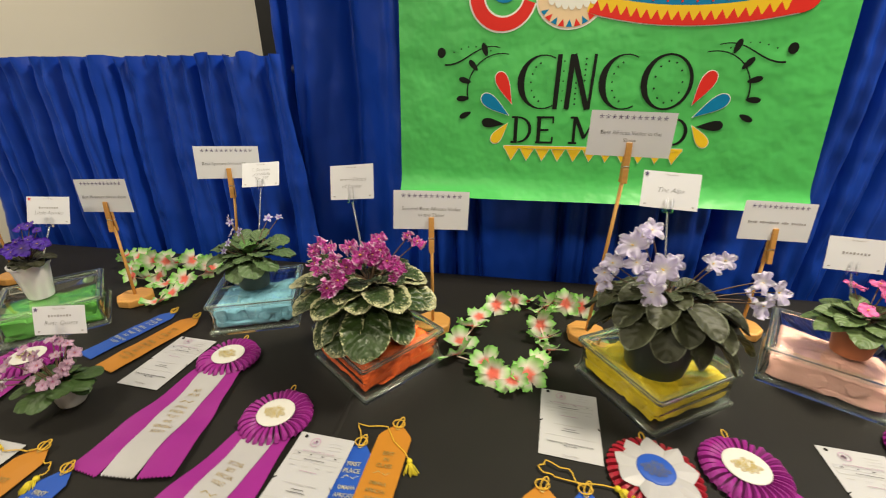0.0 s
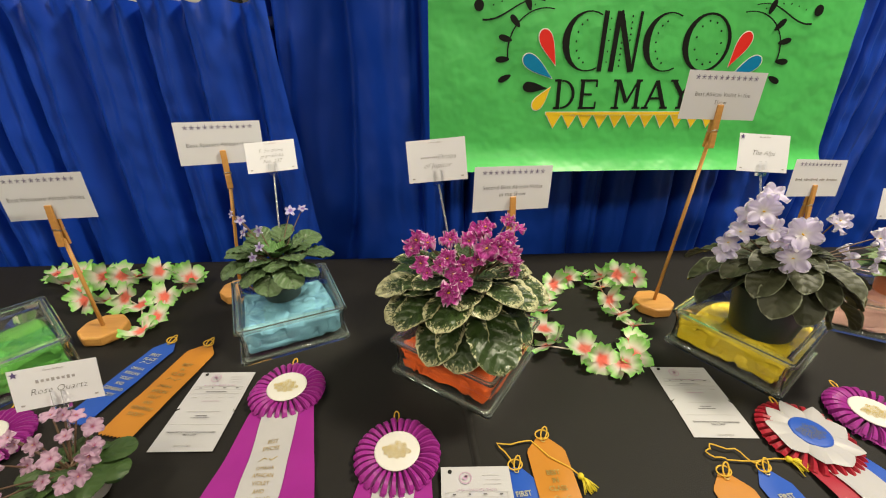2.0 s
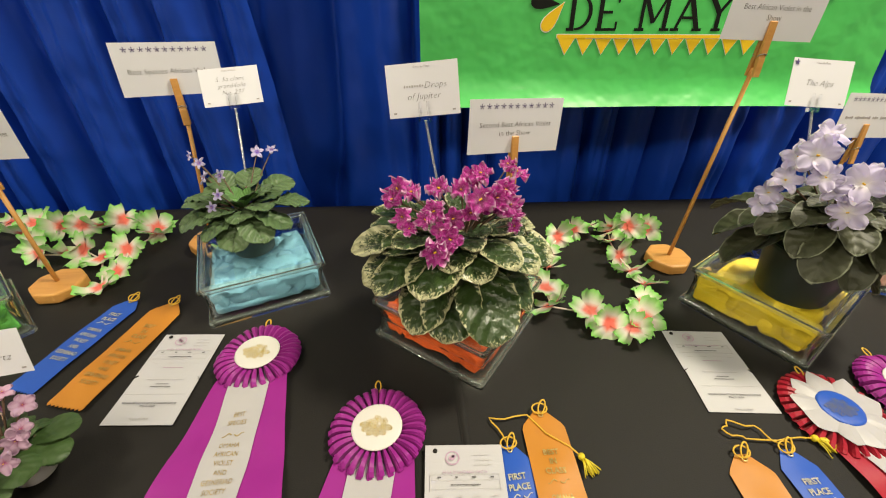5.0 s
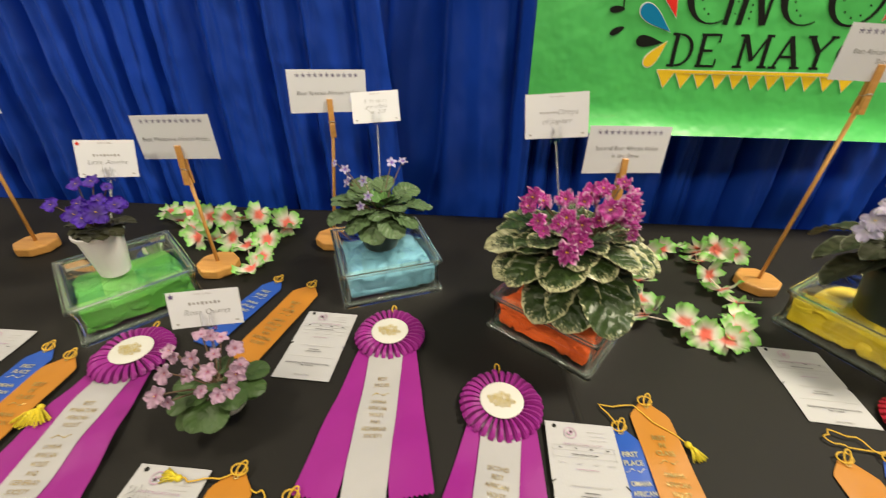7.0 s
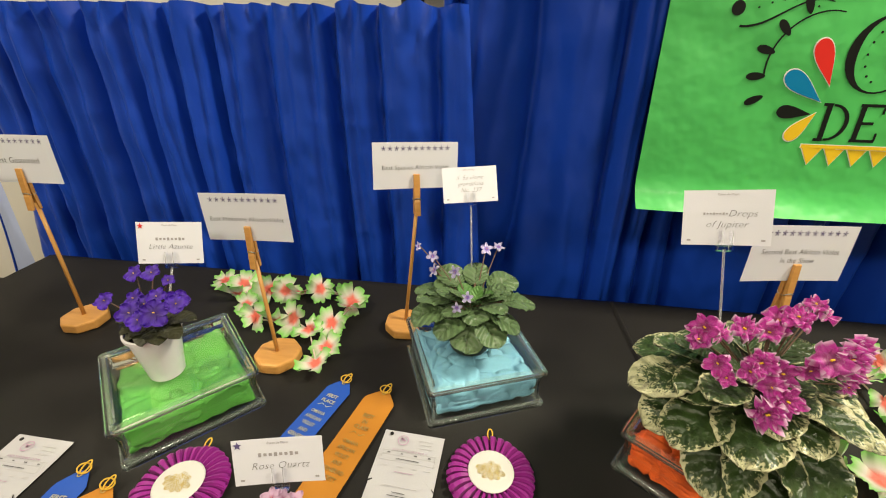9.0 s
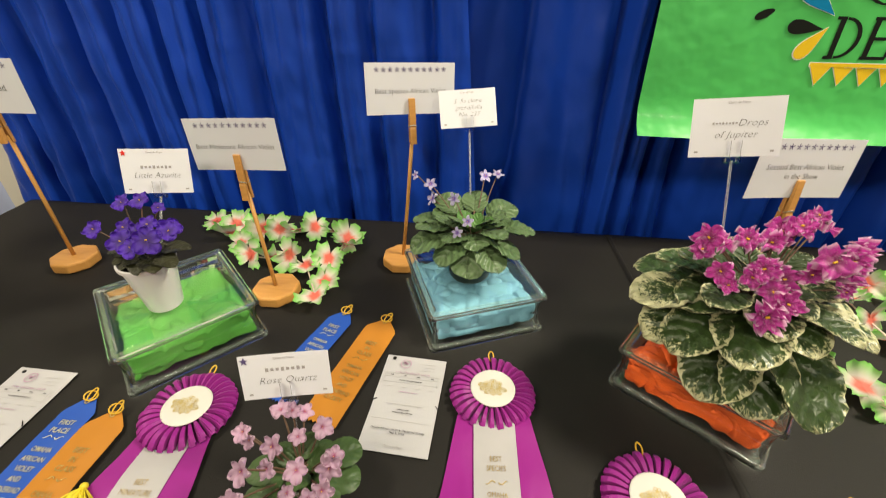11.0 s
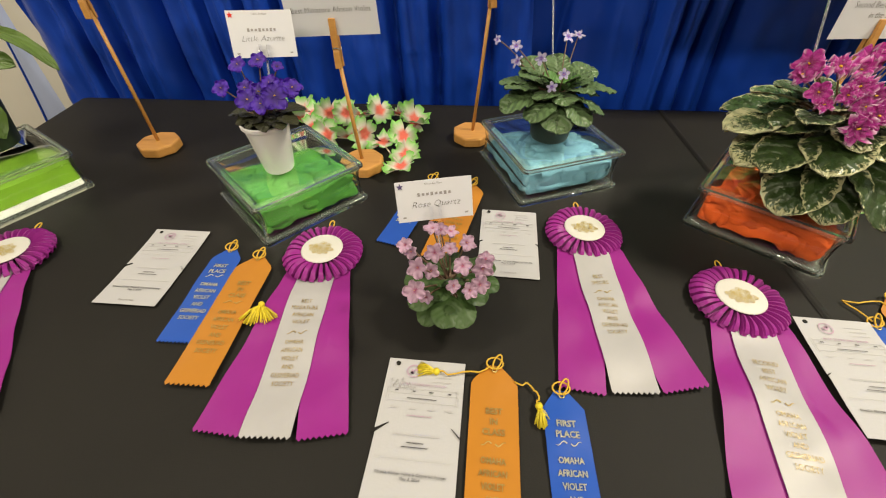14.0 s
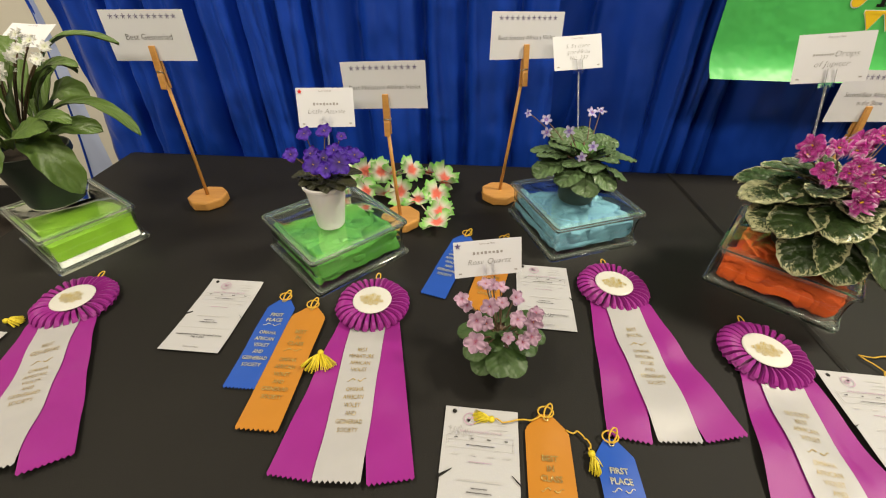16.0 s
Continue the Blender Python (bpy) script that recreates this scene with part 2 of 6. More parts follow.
M_WSATIN = satin("white_satin", (0.41, 0.40, 0.415))
M_BSATIN = satin("blue_satin", (0.018, 0.080, 0.42))
M_OSATIN = satin("orange_satin", (0.46, 0.185, 0.020))
M_RSATIN = satin("red_satin", (0.32, 0.008, 0.024))
M_DISC = mat("cream_button", (0.62, 0.605, 0.57), rough=0.5, vary=0.04, scale=30)
M_NAVY = mat("dim_grey_print", (0.085, 0.10, 0.17), rough=0.5, vary=0.2)
M_CORD = mat("yellow_cord", (0.66, 0.40, 0.035), rough=0.5, vary=0.25, scale=300, bump=0.3, bscale=900)
M_TASSEL = mat("yellow_tassel", (0.70, 0.56, 0.03), rough=0.5, vary=0.2, scale=200, island=0.25)
M_WOOD = wood_mat("honey_wood", (0.50, 0.225, 0.05), (0.72, 0.38, 0.11), "X")
M_DOWEL = wood_mat("dowel_wood", (0.48, 0.22, 0.05), (0.70, 0.37, 0.10), "Z")
M_STEEL = mat("spring_steel", (0.55, 0.55, 0.55), rough=0.3, metal=1.0, vary=0.1)
M_WPOT = mat("white_plastic_pot", (0.78, 0.765, 0.77), rough=0.32, vary=0.03, scale=8, coat=0.2)
M_DPOT = mat("dark_green_plastic_pot", (0.016, 0.026, 0.018), rough=0.38, vary=0.15, scale=20)
M_TPOT = mat("terracotta_plastic_pot", (0.42, 0.135, 0.055), rough=0.45, vary=0.08, scale=15)
M_SOIL = mat("potting_soil", (0.03, 0.02, 0.013), rough=0.95, vary=0.5, scale=200, bump=0.8, bscale=300)
M_STEM = mat("flower_stem", (0.14, 0.12, 0.06), rough=0.5, vary=0.2, scale=100, alt=(0.16, 0.07, 0.06))
M_POLLEN = mat("yellow_pollen", (0.80, 0.50, 0.03), rough=0.6, vary=0.1)
M_LEIWIRE = mat("clear_lei_tube", (0.75, 0.62, 0.55), rough=0.3, vary=0.1)


def glass_mat(name, col, rough=0.0, ior=1.47, clear=1.0):
    m = bpy.data.materials.new(name)
    m.use_nodes = True
    b = m.node_tree.nodes["Principled BSDF"]
    b.inputs["Base Color"].default_value = (*col, 1)
    b.inputs["Roughness"].default_value = rough
    b.inputs["Transmission Weight"].default_value = clear
    b.inputs["IOR"].default_value = ior
    return m


M_GLASS = glass_mat("clear_block_glass", (0.92, 0.97, 0.95), 0.01, 1.47, 1.0)
# slight diffuse share stands for light gathered in the thick greenish lips
M_GLASS_RIM = glass_mat("greenish_lit_rim", (0.78, 0.86, 0.81), 0.03, 1.47, 0.955)
M_CLEAR = glass_mat("clear_plastic", (0.97, 0.98, 1.0), 0.20, 1.13)
M_PICK = glass_mat("pick_plastic", (0.88, 0.90, 0.92), 0.10, 1.35, 0.75)


def tissue(name, col):
    m = mat(name, col, rough=0.75, vary=0.25, scale=35, island=0.14, bump=0.15, bscale=260)
    return m


M_TGREEN = tissue("green_tissue", (0.046, 0.19, 0.019))
M_TBLUE = tissue("aqua_tissue", (0.115, 0.255, 0.345))
M_TORANGE = tissue("orange_tissue", (0.58, 0.078, 0.005))
M_TYELLOW = tissue("yellow_tissue", (0.47, 0.33, 0.004))
M_TPINK = tissue("pink_tissue", (0.62, 0.34, 0.30))
M_TLIME = tissue("lime_paper", (0.165, 0.33, 0.012))
M_TWHITE = tissue("white_tissue", (0.75, 0.74, 0.72))

M_LEAF_B = leaf_mat("dark_miniature_leaf", (0.014, 0.017, 0.005), (0.042, 0.041, 0.013), (0.05, 0.07, 0.025), veinamt=0.15, relief=0.35)
M_LEAF_C = leaf_mat("olive_green_leaf", (0.064, 0.120, 0.044), (0.132, 0.212, 0.088), (0.05, 0.075, 0.03), veinamt=0.5, rough=0.45, relief=1.0)
M_LEAF_CY = leaf_mat("young_green_leaf", (0.060, 0.170, 0.030), (0.12, 0.27, 0.06), (0.05, 0.10, 0.03), veinamt=0.3, rough=0.5, relief=0.6)
M_LEAF_D = leaf_mat("variegated_leaf", (0.015, 0.036, 0.008), (0.044, 0.078, 0.018), (0.05, 0.09, 0.04),
                    cream=(0.50, 0.49, 0.29), cream_amount=0.49, nscale=110, rough=0.33, relief=1.3)
M_LEAF_DG = leaf_mat("variegated_green_leaf", (0.015, 0.036, 0.008), (0.044, 0.078, 0.018), (0.05, 0.09, 0.04),
                     cream=(0.50, 0.49, 0.29), cream_amount=0.27, nscale=110, rough=0.30, relief=1.3)
M_LEAF_E = leaf_mat("dark_dusky_leaf", (0.024, 0.028, 0.011), (0.044, 0.048, 0.019), (0.075, 0.085, 0.042), edge=(0.19, 0.21, 0.14), veinamt=0.16, relief=0.45, rough=0.55, nscale=60.0)
M_LEAF_F = leaf_mat("mid_green_leaf", (0.07, 0.12, 0.04), (0.15, 0.22, 0.075), (0.10, 0.14, 0.07))
M_LEAF_G = leaf_mat("soft_green_leaf", (0.026, 0.060, 0.012), (0.055, 0.105, 0.026), (0.07, 0.12, 0.04), veinamt=0.15, relief=0.18, rough=0.5)
M_LEAF_A = leaf_mat("strap_leaf", (0.032, 0.074, 0.010), (0.135, 0.225, 0.038), (0.14, 0.22, 0.05), rough=0.45, veinamt=0.12, relief=0.6, nscale=85.0)
M_PET_B = petal_mat("violet_petal", (0.05, 0.008, 0.24), (0.080, 0.014, 0.44), (0.16, 0.07, 0.56), z=0.97)
M_PET_C = petal_mat("pale_lilac_petal", (0.20, 0.10, 0.55), (0.62, 0.57, 0.82), (0.78, 0.75, 0.86), a=0.2)
M_PET_D = petal_mat("magenta_petal", (0.26, 0.008, 0.14), (0.56, 0.030, 0.37), (0.88, 0.64, 0.82), z=0.78, speck=0.9)
M_PET_E = petal_mat("lilac_white_petal", (0.78, 0.75, 0.80), (0.66, 0.60, 0.82), (0.84, 0.82, 0.86), a=0.15, z=0.75)
M_PET_F = petal_mat("pink_petal", (0.62, 0.10, 0.32), (0.80, 0.16, 0.45), (0.82, 0.25, 0.52))
M_PET_G = petal_mat("soft_pink_petal", (0.36, 0.06, 0.18), (0.56, 0.36, 0.51), (0.64, 0.49, 0.60), a=0.08)
M_PET_W = petal_mat("white_petal", (0.75, 0.78, 0.6), (0.82, 0.82, 0.80), (0.85, 0.85, 0.85))
M_LEI = petal_mat("lei_petal", (0.92, 0.20, 0.14), (0.80, 0.74, 0.64), (0.24, 0.72, 0.10), a=0.22, z=0.50)
M_LEI_RED = mat("red_paper_petals", (0.7, 0.05, 0.08), rough=0.7, vary=0.2)
M_LEI_YEL = mat("yellow_paper_petals", (0.8, 0.42, 0.02), rough=0.7, vary=0.2)
M_LEI_GRN = mat("green_paper_petals", (0.03, 0.33, 0.06), rough=0.7, vary=0.2)


# ---- mesh helpers ----
def mesh(name, verts, faces, material, uvs=None, smooth=True, idx=None):
    me = bpy.data.meshes.new(name)
    me.from_pydata([tuple(v) for v in verts], [], faces)
    for m in (material if isinstance(material, (list, tuple)) else (material,)):
        me.materials.append(m)
    if uvs:
        layer = me.uv_layers.new(name="UVMap")
        for loop in me.loops:
            layer.data[loop.index].uv = uvs[loop.vertex_index]
    me.polygons.foreach_set("use_smooth", [smooth] * len(me.polygons))
    if idx:
        me.polygons.foreach_set("material_index", idx)
    me.update()
    return me


def thing(name, m, label, category, group="", kind=""):
    ob = new(name)
    ob.empty_display_size = 0.05
    ob.matrix_basis = m
    return tagged(ob, label, category, group, kind)


def part(name, me, parent, label="", m=None):
    ob = new(name, me)
    ob.parent = parent
    if m is not None:
        ob.matrix_basis = m
    if label:
        tagged(ob, label)
    return ob


class Soup:
    """Collects vertices and faces of one mesh."""

    def __init__(self):
        self.v, self.f, self.uv, self.i = [], [], [], []

    def grid(self, fn, nu, nv, wrap=False, index=0):
        base = len(self.v)
        for i in range(nu + 1):
            for j in range(nv if wrap else nv + 1):
                self.v.append(Vector(fn(i / nu, j / nv)))
                self.uv.append((i / nu, j / nv))
        w = nv if wrap else nv + 1
        for i in range(nu):
            for j in range(nv):
                a, b = base + i * w + j, base + i * w + (j + 1) % w
                self.f.append((a, b, b + w, a + w))
                self.i.append(index)
        return self

    def poly(self, pts, index=0):
        base = len(self.v)
        self.v += [Vector(p) for p in pts]
        self.uv += [(0.5, 0.5)] * len(pts)
        self.f.append(tuple(range(base, base + len(pts))))
        self.i.append(index)
        return self

    def prism(self, pts, z0, z1, index=0):
        """A closed prism over a flat outline (counter-clockwise)."""
        n, base = len(pts), len(self.v)
        for z in (z0, z1):
            self.v += [Vector((p[0], p[1], z)) for p in pts]
        self.uv += [(0.5, 0.5)] * (2 * n)
        self.f.append(tuple(base + n + k for k in range(n)))
        self.f.append(tuple(base + n - 1 - k for k in range(n)))
        self.i += [index] * 2
        for k in range(n):
            j = (k + 1) % n
            self.f.append((base + k, base + j, base + n + j, base + n + k))
            self.i.append(index)
        return self

    def tube(self, pts, r, sides=6, index=0, r1=None):
        pts = [Vector(p) for p in pts]
        base, n = len(self.v), len(pts)
        side = None
        for k, p in enumerate(pts):
            d = (pts[min(k + 1, n - 1)] - pts[max(k - 1, 0)]).normalized()
            if side is None:
                side = d.cross(Vector((0.3, 0.2, 1)) if abs(d.z) < 0.9 else Vector((1, 0, 0))).normalized()
            side = (side - d * side.dot(d)).normalized()
            up = d.cross(side)
            rr = r if r1 is None else r + (r1 - r) * k / max(1, n - 1)
            for q in range(sides):
                a = 2 * math.pi * q / sides
                self.v.append(p + (side * math.cos(a) + up * math.sin(a)) * rr)
                self.uv.append((k / max(1, n - 1), q / sides))
        for k in range(n - 1):
            for q in range(sides):
                a, b = base + k * sides + q, base + k * sides + (q + 1) % sides
                self.f.append((a, b, b + sides, a + sides))
                self.i.append(index)
        self.f.append(tuple(base + sides - 1 - q for q in range(sides)))
        self.f.append(tuple(base + (n - 1) * sides + q for q in range(sides)))
        self.i += [index] * 2
        return self

    def lathe(self, prof, seg=28, index=0, cx=0.0, cy=0.0):
        """prof: (radius, z) rows; closed where the radius is 0."""
        base = len(self.v)
        for r, z in prof:
            for q in range(seg):
                a = 2 * math.pi * q / seg
                self.v.append(Vector((cx + r * math.cos(a), cy + r * math.sin(a), z)))
                self.uv.append((q / seg, z))
        for k in range(len(prof) - 1):
            for q in range(seg):
                a, b = base + k * seg + q, base + k * seg + (q + 1) % seg
                self.f.append((a, b, b + seg, a + seg))
                self.i.append(index)
        return self

    def box(self, x0, x1, y0, y1, z0, z1, index=0):
        return self.prism([(x0, y0), (x1, y0), (x1, y1), (x0, y1)], z0, z1, index)

    def mesh(self, name, material, smooth=True):
        return mesh(name, self.v, self.f, material, self.uv, smooth, self.i)


def bevel(me, width, segments=2, angle=30.0):
    bm = bmesh.new()
    bm.from_mesh(me)
    bmesh.ops.remove_doubles(bm, verts=bm.verts, dist=1e-6)
    edges = [e for e in bm.edges if len(e.link_faces) == 2 and e.calc_face_angle(0) > radians(angle)]
    bmesh.ops.bevel(bm, geom=edges, offset=width, segments=segments, affect="EDGES", profile=0.5)
    bm.to_mesh(me)
    bm.free()
    return me


def text_mesh(body, size, material, shear=0.0, spacing=1.0, align="CENTER", extrude=0.00015, bold=0.0, place=None, width=None, letters=1.0):
    cu = bpy.data.curves.new("lettering", "FONT")
    cu.body, cu.size, cu.shear, cu.space_line = body, size, shear, spacing
    cu.align_x, cu.align_y, cu.extrude, cu.offset = align, "CENTER", extrude, bold
    cu.resolution_u, cu.space_character = 2, letters
    ob = new("lettering", cu)
    me = bpy.data.meshes.new_from_object(ob.evaluated_get(bpy.context.evaluated_depsgraph_get()))
    bpy.data.objects.remove(ob)
    bpy.data.curves.remove(cu)
    me.materials.clear()
    me.materials.append(material)
    xs = [v.co.x for v in me.vertices]
    k = width / (max(xs) - min(xs)) if width and xs else 1.0
    for v in me.vertices:
        v.co.x *= k
        if place:
            v.co = place(v.co.x, v.co.y, v.co.z)
    return me


# ---- the setting ----
TOP = 0.75
AXIS = -2.9


def back(x):
    """The line of the drapes' foot behind the table."""
    return 1.545 - 0.05 * x


room = thing("room_shell", pose(0, 0, 0), "plain light painted exhibition hall room", "room", kind="structure")
s = Soup().box(-4.6, 4.8, -5.2, 2.9, -0.12, 0.0)
tagged(new("floor", s.mesh("floor", M_CARPET, False)), "grey brown carpet floor of the hall", "floor", kind="structure")
s = Soup().box(-4.6, 4.8, -5.2, 2.9, CEILING, CEILING + 0.12)
tagged(new("ceiling", s.mesh("ceiling", M_CEIL, False)), "white acoustic tile ceiling of the hall", "ceiling", kind="structure")
for nm, dims in (("wall_north", (-4.6, 4.8, 2.75, 2.9)), ("wall_south", (-4.6, 4.8, -5.2, -5.05)),
                 ("wall_west", (-4.6, -4.45, -5.05, 2.75)), ("wall_east", (4.65, 4.8, -5.05, 2.75))):
    s = Soup().box(*dims, 0.0, CEILING)
    tagged(new(nm, s.mesh(nm, M_WALL, False)), "off-white painted wall of the hall", "wall", kind="structure")
bpy.data.objects.remove(room)

for px, py, watts in PANELS:
    lt = thing("ceiling_light", pose(px, py, CEILING), "white square recessed ceiling light panel, lit", "ceiling light", "ceiling lights")
    s = Soup()
    for a in ((-0.32, 0.32, -0.32, -0.285), (-0.32, 0.32, 0.285, 0.32), (-0.32, -0.285, -0.285, 0.285), (0.285, 0.32, -0.285, 0.285)):
        s.box(*a, -0.035, 0.0)
    part("frame", s.mesh("light_frame", M_CEIL, False), lt)
    s = Soup().box(-0.285, 0.285, -0.285, 0.285, -0.018, -0.004)
    part("diffuser", s.mesh("light_diffuser", M_WHITEINK, False), lt)
    panel_lamp(px, py, watts)


# ---- drapes ----
def drape_mesh(name, x0, x1, z1, material, seed, amp, gathers, off, step=0.007, rows=56, ruffle=0.0, flare=0.0):
    n = int((x1 - x0) / step)

    def fn(a, b):
        z = z1 * (1 - a)
        low = 1 - z / z1
        x = x0 + (x1 + flare * low - x0) * b
        xs = x + 0.13 * noise.noise(Vector((x * 3.7, 0.0, seed))) + 0.045 * noise.noise(Vector((x * 2.2, z * 1.1, seed + 9.0))) * (0.4 + low)
        big = noise.noise(Vector((xs * gathers * 0.42, z * 0.35, seed + 2.0)))
        size = 0.55 + 0.75 * noise.noise(Vector((xs * gathers * 0.55, 5.0, seed))) + 0.25 * low
        ph = math.pi * gathers * xs
        fold = 1 - 2 * abs(math.sin(ph + 0.5 * math.sin(2 * ph))) ** 0.75
        fine = 1 - 2 * abs(math.sin(ph * 2.37 + 1.0 + 2 * noise.noise(Vector((xs * 5, z * 1.4, seed)))))
        y = back(x) + off + amp * (0.8 * max(0.15, size) * fold + 0.9 * big + 0.13 * fine * (1 - 0.5 * low))
        y += 0.0075 * noise.noise(Vector((x * 14, z * 7, seed))) + 0.0040 * noise.noise(Vector((x * 34 + z * 9, z * 17 - x * 6, seed)))
        for zc in (1.12, 0.86):
            zq = zc + 0.02 * noise.noise(Vector((x * 5, zc, seed)))
            y -= 0.0030 * math.exp(-((z - zq) / 0.007) ** 2) * max(0.0, noise.noise(Vector((x * 6, zc * 7, seed))) + 0.25)
        near = max(0.0, 1 - a * rows / 6.0)
        y += ruffle * near * 0.014 * math.sin(2 * math.pi * (x * gathers * 2.3) + 3 * noise.noise(Vector((x * 9, 0, 1))))
        zz = z + ruffle * 0.012 * near * noise.noise(Vector((x * 22, 7.0, seed)))
        return (x, y, zz)

    s = Soup().grid(fn, rows, n)
    me = s.mesh(name, material)
    return me


dr = thing("low_drape", pose(0, 0, 0), "royal blue pleated fabric drape gathered on a rod behind the table", "drape", "blue drapes")
part("curtain", drape_mesh("low_curtain", -1.40, -0.145, 1.357, M_BLUE, 4, 0.064, 8.8, -0.013, ruffle=1.0, rows=150, flare=0.12), dr)


def hem_at(u, v):
    """The thin selvedge flares out towards the floor."""
    z = 1.33 * (1 - u)
    wide = 0.006 + 0.22 * max(0.0, 1.08 - z)
    x = -1.394 - wide * v
    return (x, back(x) - 0.055 + 0.008 * math.sin(9 * u + 4 * v), z)


s = Soup().grid(hem_at, 60, 8)
part("hem", s.mesh("backlit_hem", M_BACKLIT_HEM), dr, "thin translucent selvedge of the drape, painted pale as if backlit")
s = Soup().tube([hem_at(k / 50, 1.0) for k in range(51)], 0.0035, 6)
part("hem_edge", s.mesh("hem_edge", M_BLUE), dr, "narrow rolled blue edge")
s = Soup().tube([(-1.45, back(-1.45) + 0.10, 1.32), (-0.12, back(-0.12) + 0.10, 1.32)], 0.014, 10)
part("rod", s.mesh("drape_rod", M_METAL), dr)
s = Soup()
s.lathe([(0.0, 0), (0.15, 0), (0.15, 0.012), (0.02, 0.016), (0.02, 1.34), (0.0, 1.34)], 14, cx=-0.75, cy=back(-0.75) + 0.12)
part("upright", s.mesh("drape_upright", M_METAL), dr)
dr = thing("tall_drape", pose(0, 0, 0), "tall royal blue fabric drape behind the table", "drape", "blue drapes")
part("curtain", drape_mesh("tall_curtain", -0.20, 2.6, 2.9, M_BLUE, 9, 0.070, 8.2, 0.085, rows=190), dr)
s = Soup().tube([(-0.18, back(-0.18) + 0.09, 2.88), (2.62, back(2.62) + 0.09, 2.88)], 0.018, 10)
part("rod", s.mesh("drape_rod", M_METAL), dr)
s = Soup()
s.lathe([(0.0, 0), (0.2, 0), (0.2, 0.012), (0.022, 0.016), (0.022, 2.9), (0.0, 2.9)], 14, cx=2.3, cy=back(2.3) + 0.16)
part("upright", s.mesh("drape_upright", M_METAL), dr)

# projection screen behind the low drape
sc = thing("projection_screen", pose(0, 0, 0), "off-white projection screen with a black border on a stand", "projection screen")
s = Soup().box(-2.75, -0.315, 1.74, 1.745, 0.50, 2.75)
part("screen_surface", s.mesh("screen_surface", M_SCREEN, False), sc)
for nm, dims in (("border", (-0.315, -0.262, 1.728, 1.758, 0.40, 2.85)), ("border", (-2.80, -2.75, 1.728, 1.758, 0.40, 2.85)),
                 ("border", (-2.75, -0.315, 1.728, 1.758, 2.75, 2.85)), ("border", (-2.75, -0.315, 1.728, 1.758, 0.40, 0.50))):
    s = Soup().box(*dims)
    part(nm, bevel(s.mesh("screen_border", M_SCREEN_EDGE, False), 0.004), sc)
for lx in (-2.3, -0.7):
    s = Soup().box(lx - 0.02, lx + 0.02, 1.76, 1.79, 0.0, 0.50)
    s.box(lx - 0.02, lx + 0.02, 1.70, 2.05, 0.0, 0.03)
    part("leg", s.mesh("screen_leg", M_SCREEN_EDGE, False), sc)


# ---- tablecloths ----
def cloth(x0, x1, y0, top, seed):
    """A cloth over a straight table edge, with a skirt that falls to the floor."""
    r = 0.012

    def fn(a, b):
        x = x0 + (x1 - x0) * b
        yb = 1.455 - 0.045 * x
        d = a * (2 * 0.70 + (yb - y0))
        wav = 0.018 * math.sin(x * 17 + seed) + 0.012 * math.sin(x * 31 + 1.3 * seed)
        if d < 0.70:
            k = (0.70 - d) / 0.70
            return (x, y0 - r * 0.6 - abs(wav) * k, top - 0.70 + d if d < 0.688 else top - 0.004)
        d -= 0.70
        if d < yb - y0:
            return (x, y0 + d, top)
        d -= yb - y0
        k = d / 0.70
        return (x, yb + r * 0.3 + 0.006 * k, top - d if d > 0.012 else top - 0.004)

    s = Soup().grid(fn, 150, max(20, int((x1 - x0) / 0.03)))
    for yy, x, sg in ((0, x0, 1),) if x0 < -1 else ((0, x1, -1),):
        yb = 1.455 - 0.045 * x

        def side(a, b):
            y = y0 + (yb - y0) * b
            k = a
            return (x - sg * (0.006 + 0.02 * k * (0.5 + 0.5 * math.sin(y * 23))), y, top - 0.003 - 0.70 * a)
        s.grid(side, 20, 40)
    return s.mesh("tablecloth", M_BLACK)


tagged(new("tablecloth", cloth(-1.275, 0.236, 0.36, TOP - 0.0006, 1)), "black polyester tablecloth over the display table", "tablecloth", "black tablecloths")
tagged(new("tablecloth", cloth(0.212, 1.78, 0.36, TOP + 0.0006, 2)), "black polyester tablecloth overlapping its neighbour at a seam", "tablecloth", "black tablecloths")
s = Soup().grid(lambda u, v: (0.2135 + 0.010 * v, 0.36 + 1.075 * u, TOP + 0.0008 + 0.0030 * math.sin(math.pi * v) * (0.8 + 0.3 * math.sin(9 * u))), 60, 6)
hem = new("hem", s.mesh("hem", M_BLACK))
hem.parent = [o for o in bpy.data.objects if o.name.startswith("tablecloth")][-1]
tb = thing("folding_table", pose(0, 0, 0), "long folding table hidden under black cloths", "table")
s = Soup().box(-1.25, 1.76, 0.38, 1.36, TOP - 0.03, TOP - 0.008)
part("tabletop", s.mesh("tabletop", M_WALL, False), tb)
for lx in (-1.1, 0.2, 1.6):
    for ly in (0.45, 1.28):
        s = Soup().tube([(lx, ly, 0), (lx, ly, TOP - 0.03)], 0.014, 8)
        part("leg", s.mesh("table_leg", M_METAL), tb)


# ---- banner ----
def ban(x, z, out=0.0):
    """A point of the hanging banner: upright with a slight lean, soft waves, and a curl along the foot."""
    y = 1.425 - 0.05 * (x - 0.5) + 0.10 * (z - 1.18)
    y += 0.005 * math.sin(x * 9 + 1) + 0.006 * noise.noise(Vector((x * 3.2, z * 2.2, 4.0)))
    k = max(0.0, (1.055 - z) / 0.055)
    y -= 0.030 * k * k
    return Vector((x, y - out, z))


